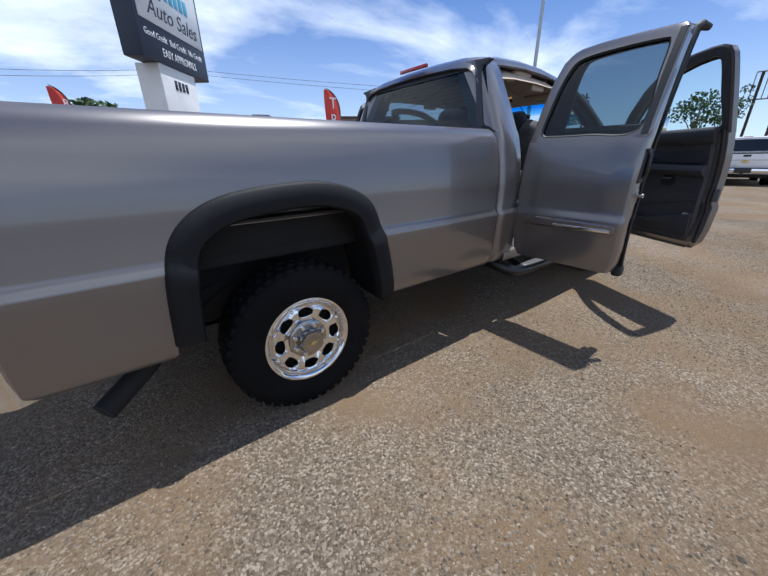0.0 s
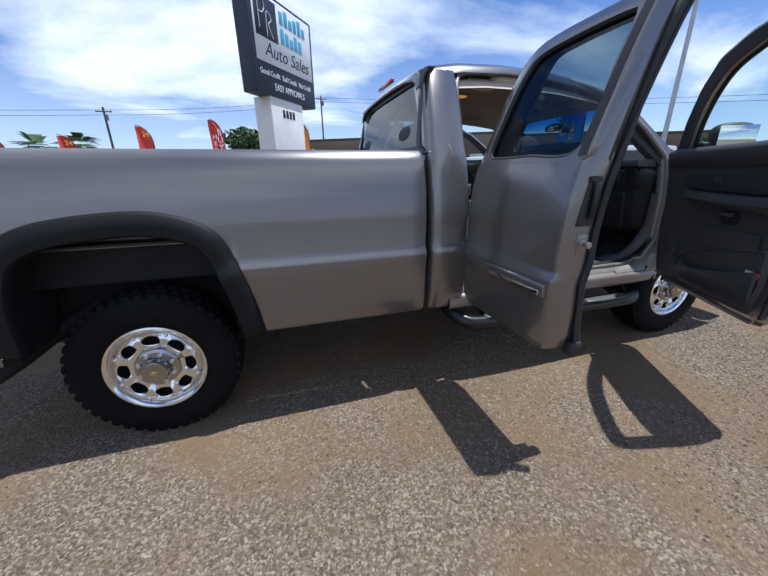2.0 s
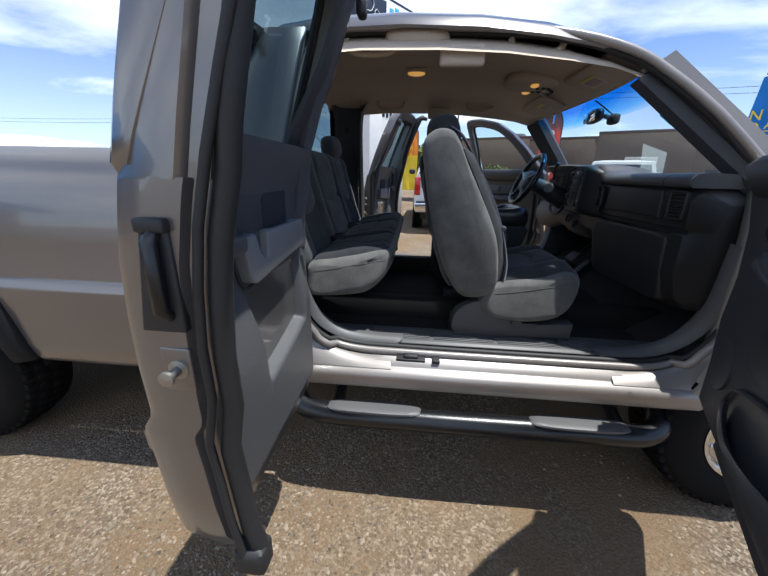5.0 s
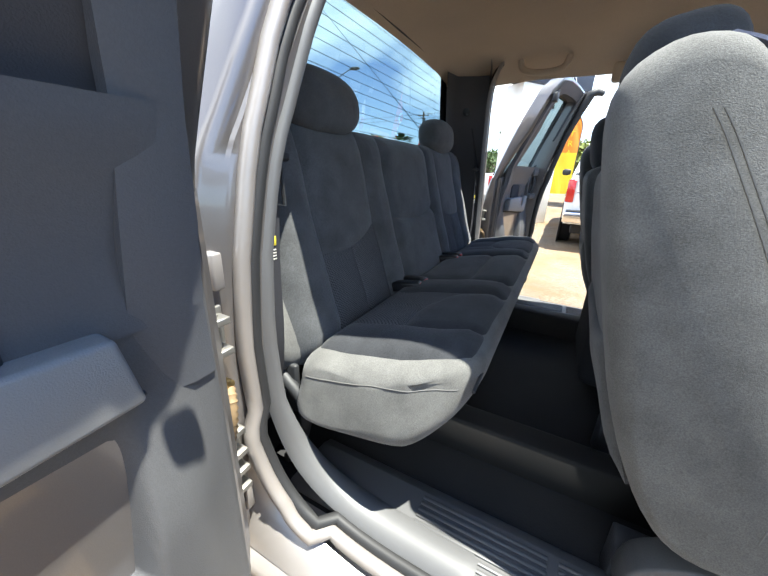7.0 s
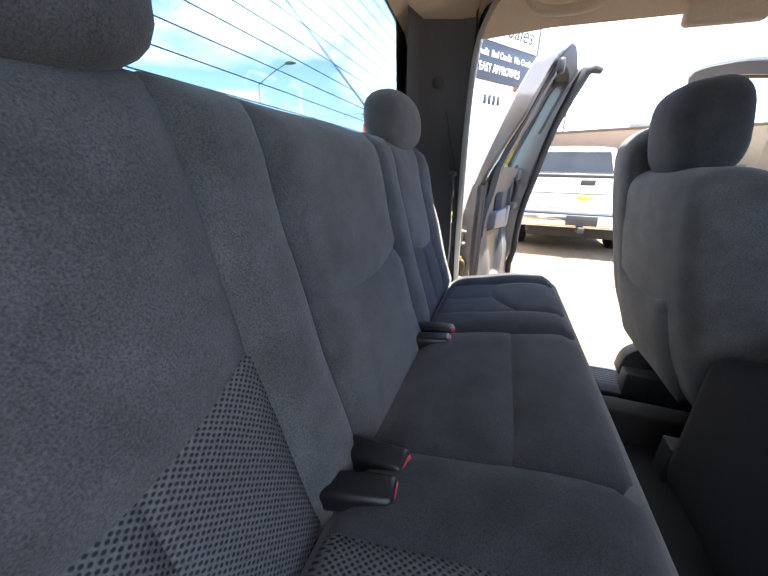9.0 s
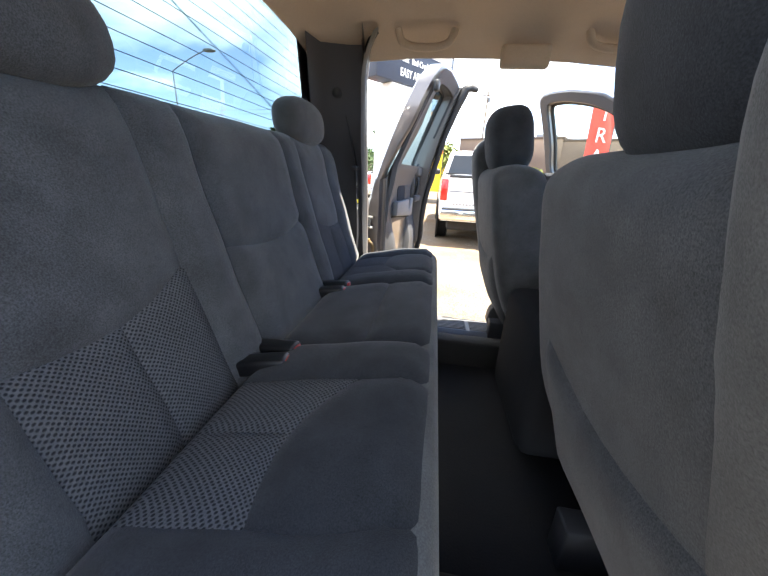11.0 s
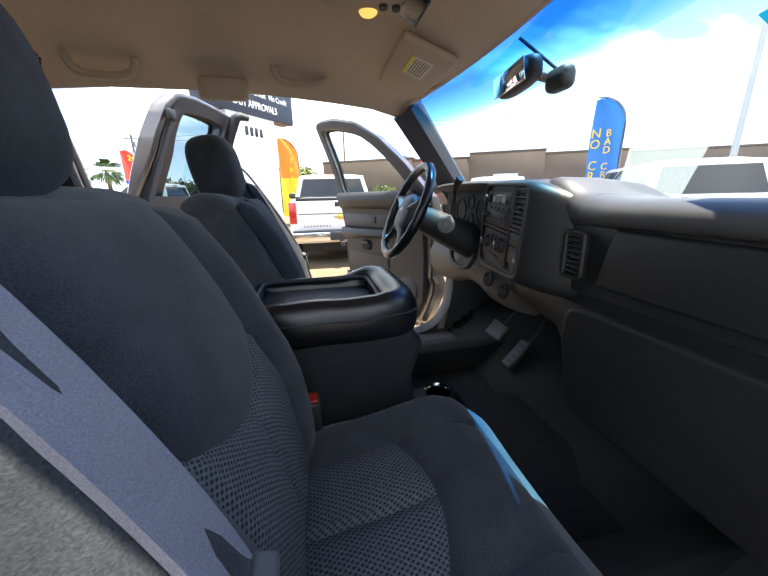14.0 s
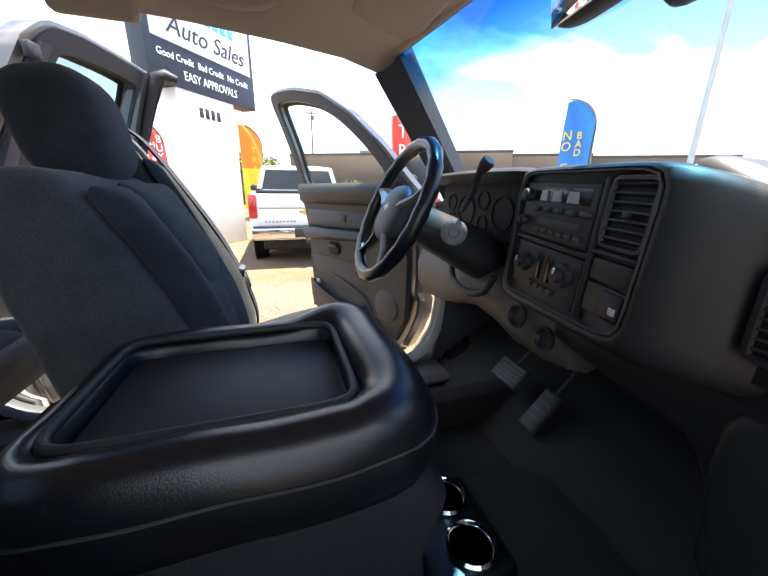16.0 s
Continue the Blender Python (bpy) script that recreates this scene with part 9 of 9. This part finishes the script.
def utility_pole(x, y, h):
    root = tagged(empty("utility_pole", (x, y, 0)), "weathered wooden utility pole with crossarm", "utility pole")
    bm = bmesh.new()
    tube(bm, [(0, 0, -0.3), (0, 0, h)], [0.14, 0.09], 10)
    part("pole", bm, M["wood_pole"], root)
    bm = bmesh.new()
    bx(bm, (-0.7, -0.05, h - 0.45), (0.7, 0.05, h - 0.35), 0.01, 1)
    part("crossarm", bm, M["wood_pole"], root)
    bm = bmesh.new()
    lathe(bm, [(0.14, 0), (0.14, 0.5), (0.05, 0.55)], 12, Matrix.Translation((0.2, -0.15, h - 1.2)))
    part("transformer", bm, M["metal_pole"], root)
    for xx in (-0.6, 0.0, 0.6):
        bm = bmesh.new()
        lathe(bm, [(0.03, 0), (0.04, 0.05), (0.02, 0.10), (0.002, 0.11)], 8, Matrix.Translation((xx, 0, h - 0.35)))
        part("insulator", bm, M["scuff"], root)


P1, P2, P3, P4 = (-14.9, 40.2, 8.0), (7.5, 47.3, 11.4), (43.8, 17.9, 7.7), (-70, 48, 8.5)
for p in (P1, P2, P3):
    utility_pole(*p)
for a, b in ((P4, P1), (P1, P2), (P2, P3)):
    for dz in (-0.25, -0.7):
        bm = bmesh.new()
        A, B = Vector((a[0], a[1], a[2] + dz)), Vector((b[0], b[1], b[2] + dz))
        tube(bm, [A.lerp(B, t) + Vector((0, 0, -1.2 * 4 * t * (1 - t) * 0.35)) for t in np.linspace(0, 1, 12)], 0.018, 4)
        tagged(part("power_line", bm, M["wire"]), "thin sagging power line", "cable", "power lines between the poles")

# bare steel sign frame far along the road
root = tagged(empty("sign_frame", (30.2, 1.5, 0), 10), "empty steel billboard frame on two posts", "sign frame")
root.scale = (1.42, 1.42, 1.42)
for y in (-0.30, 0.42):
    bm = bmesh.new(); tube(bm, [(0, y, -0.2), (0, y, 3.9)], 0.05, 6); part("post", bm, M["rust"], root)
for z in (2.9, 3.9):
    bm = bmesh.new(); tube(bm, [(0, -0.5, z), (0, 0.6, z)], 0.03, 6); part("rail", bm, M["metal_pole"], root)
for k in range(7):
    bm = bmesh.new(); tube(bm, [(0, -0.5 + 0.183 * k, 2.9), (0, -0.5 + 0.183 * k, 3.9)], 0.018, 5); part("bar", bm, M["metal_pole"], root)
root = tagged(empty("roadside_stall", (32.5, 1.9, 0), 10), "small tan roadside stall", "stall")
bm = bmesh.new(); bx(bm, (-1, -1.2, 0), (1, 1.2, 1.5), 0.03); part("wall", bm, M["stucco"], root)
bm = bmesh.new(); bx(bm, (-1.2, -1.4, 1.5), (1.2, 1.4, 1.62), 0.02); part("roof", bm, M["brick_dark"], root)


# ---- trees ----
def leaf_cloud(blobs, count, size, seed):
    """Many small leaf blades filling soft clumps."""
    rng = np.random.default_rng(seed)
    V, Fc = [], []
    wts = np.array([b[3] ** 2 for b in blobs]); wts = wts / wts.sum()
    for k in range(count):
        cx, cy, cz, r = blobs[rng.choice(len(blobs), p=wts)]
        d = rng.normal(size=3); d /= np.linalg.norm(d)
        p = np.array((cx, cy, cz)) + d * r * rng.uniform(0.25, 1.08) ** 0.6 * np.array((1, 1, 0.8))
        u = rng.normal(size=3); u /= np.linalg.norm(u)
        w = np.cross(u, rng.normal(size=3)); w /= np.linalg.norm(w)
        L, Wd = size * rng.uniform(0.6, 1.4), size * rng.uniform(0.25, 0.5)
        n0 = len(V)
        V += [tuple(p - u * L * 0.5), tuple(p + w * Wd), tuple(p + u * L * 0.5), tuple(p - w * Wd)]
        Fc.append((n0, n0 + 1, n0 + 2, n0 + 3))
    me = bpy.data.meshes.new("crown")
    me.from_pydata(V, [], Fc)
    return me


def tree(x, y, h, r, seed, leaf="leaf", count=1400, trunk=0.35, label="leafy green tree with a rounded crown", size=None):
    rng = np.random.default_rng(seed)
    root = tagged(empty("tree", (x, y, 0)), label, "tree")
    bm = bmesh.new()
    th = h * trunk
    tube(bm, [(0, 0, -0.2), (0.05, 0, th * 0.5), (0.02, 0.05, th), (0, 0, h * 0.75)], [0.05 * h * 0.4, 0.045 * h * 0.35, 0.035 * h * 0.35, 0.012 * h * 0.3], 8)
    blobs = []
    for k in range(9):
        a = rng.uniform(0, 6.28); rr = r * rng.uniform(0.15, 0.75)
        c = (rr * math.cos(a), rr * math.sin(a), th + (h - th) * rng.uniform(0.2, 0.85))
        blobs.append((*c, r * rng.uniform(0.28, 0.5)))
        tube(bm, [(0, 0, th * 0.9), (c[0] * 0.5, c[1] * 0.5, (th + c[2]) / 2), c], [0.02 * h * 0.4, 0.012 * h * 0.4, 0.004 * h * 0.4], 5)
    part("trunk", bm, M["bark"], root)
    me = leaf_cloud(blobs, count, size or r * 0.12, seed + 7)
    me.materials.append(M[leaf])
    cr = new("crown", me)
    cr.parent = root
    return root


tree(-8.7, 31.0, 3.4, 1.9, 11)
tree(-7.0, 31.5, 2.9, 1.6, 12)
tree(-1.3, 24.0, 4.5, 2.1, 13, count=2600)
tree(-4.6, 30.0, 2.9, 1.9, 14)
tree(2.75, 17.4, 3.35, 1.65, 15, "leaf_yellow", 2200, 0.2)
tree(6.2, 15.0, 2.05, 0.85, 23, "leaf_yellow", 900, 0.12, label="low yellow-green shrub by the lot")
tree(-2.5, 20.0, 2.6, 1.2, 16)
tree(28.2, 4.0, 5.2, 1.5, 17, trunk=0.45, label="sparse tree with bare grey limbs", count=700)
tree(29.2, 2.9, 5.4, 1.1, 18, trunk=0.3, label="slender dark green roadside tree", count=900)
tree(34.9, 21.5, 3.0, 1.3, 19, count=800)
tree(31.0, 14.0, 3.6, 1.6, 22)
for k, (x, y, h, r, lf) in enumerate(((6.2, 13.0, 1.25, 0.9, "leaf_yellow"), (7.8, 14.5, 1.3, 1.0, "leaf_yellow"), (5.3, 15.5, 1.3, 0.9, "leaf"), (14, 20, 1.6, 1.2, "leaf_yellow"), (-12, 26, 1.4, 1.3, "leaf"))):
    tree(x, y, h, r, 30 + k, lf, 700, 0.1, "low green shrub beside the lot")


def palm(x, y, h, seed):
    rng = np.random.default_rng(seed)
    root = tagged(empty("palm_tree", (x, y, 0)), "tall fan palm with drooping fronds", "palm tree", "palms beyond the lot")
    bm = bmesh.new()
    tube(bm, [(0, 0, -0.2), (0.05, 0, h * 0.5), (0, 0, h)], [0.28, 0.2, 0.18], 10)
    part("trunk", bm, M["bark"], root)
    V, Fc = [], []
    for k in range(34):
        a = rng.uniform(0, 6.28); el = rng.uniform(-0.6, 1.1); L = rng.uniform(1.5, 2.3)
        for j in range(9):
            aa = a + (j - 4) * 0.10
            d = np.array((math.cos(aa) * math.cos(el), math.sin(aa) * math.cos(el), math.sin(el)))
            s_ = np.array((-math.sin(aa), math.cos(aa), 0)) * 0.06
            p0 = np.array((0, 0, h)) + d * 0.5
            p1 = np.array((0, 0, h)) + d * L * 0.7 - np.array((0, 0, 0.15))
            p2 = np.array((0, 0, h)) + d * L - np.array((0, 0, 0.55))
            n0 = len(V)
            V += [tuple(p0), tuple(p1 - s_), tuple(p2), tuple(p1 + s_)]
            Fc.append((n0, n0 + 1, n0 + 2, n0 + 3))
    me = bpy.data.meshes.new("crown")
    me.from_pydata(V, [], Fc)
    me.materials.append(M["leaf"])
    cr = new("crown", me)
    cr.parent = root


palm(-17.0, 38.5, 4.4, 1)
palm(-19.6, 37.3, 4.1, 2)
root = tagged(empty("shop_building", (-22, 62, 0), 8), "far low building with a red tile roof", "building")
bm = bmesh.new(); bx(bm, (-8, 0, -0.5), (8, 6, 1.3), 0.05); part("wall", bm, M["stucco"], root)
bm = bmesh.new(); prism(bm, [(-0.6, 1.3), (6.6, 1.3), (3, 2.5)], "x", -8.5, 8.5, 0.02); part("roof", bm, M["hill"], root)

# sheet of paper standing on the dashboard against the glass
bm = bmesh.new()
strip(bm, [[(3.425, -0.055, 1.400), (3.465, -0.180, 1.350)], [(3.355, -0.140, 1.520), (3.400, -0.270, 1.470)]])
thick(bm, 0.0012)
tagged(part("paper_sheet", bm, M["paper"]), "thin translucent white sheet standing against the windscreen", "sheet")
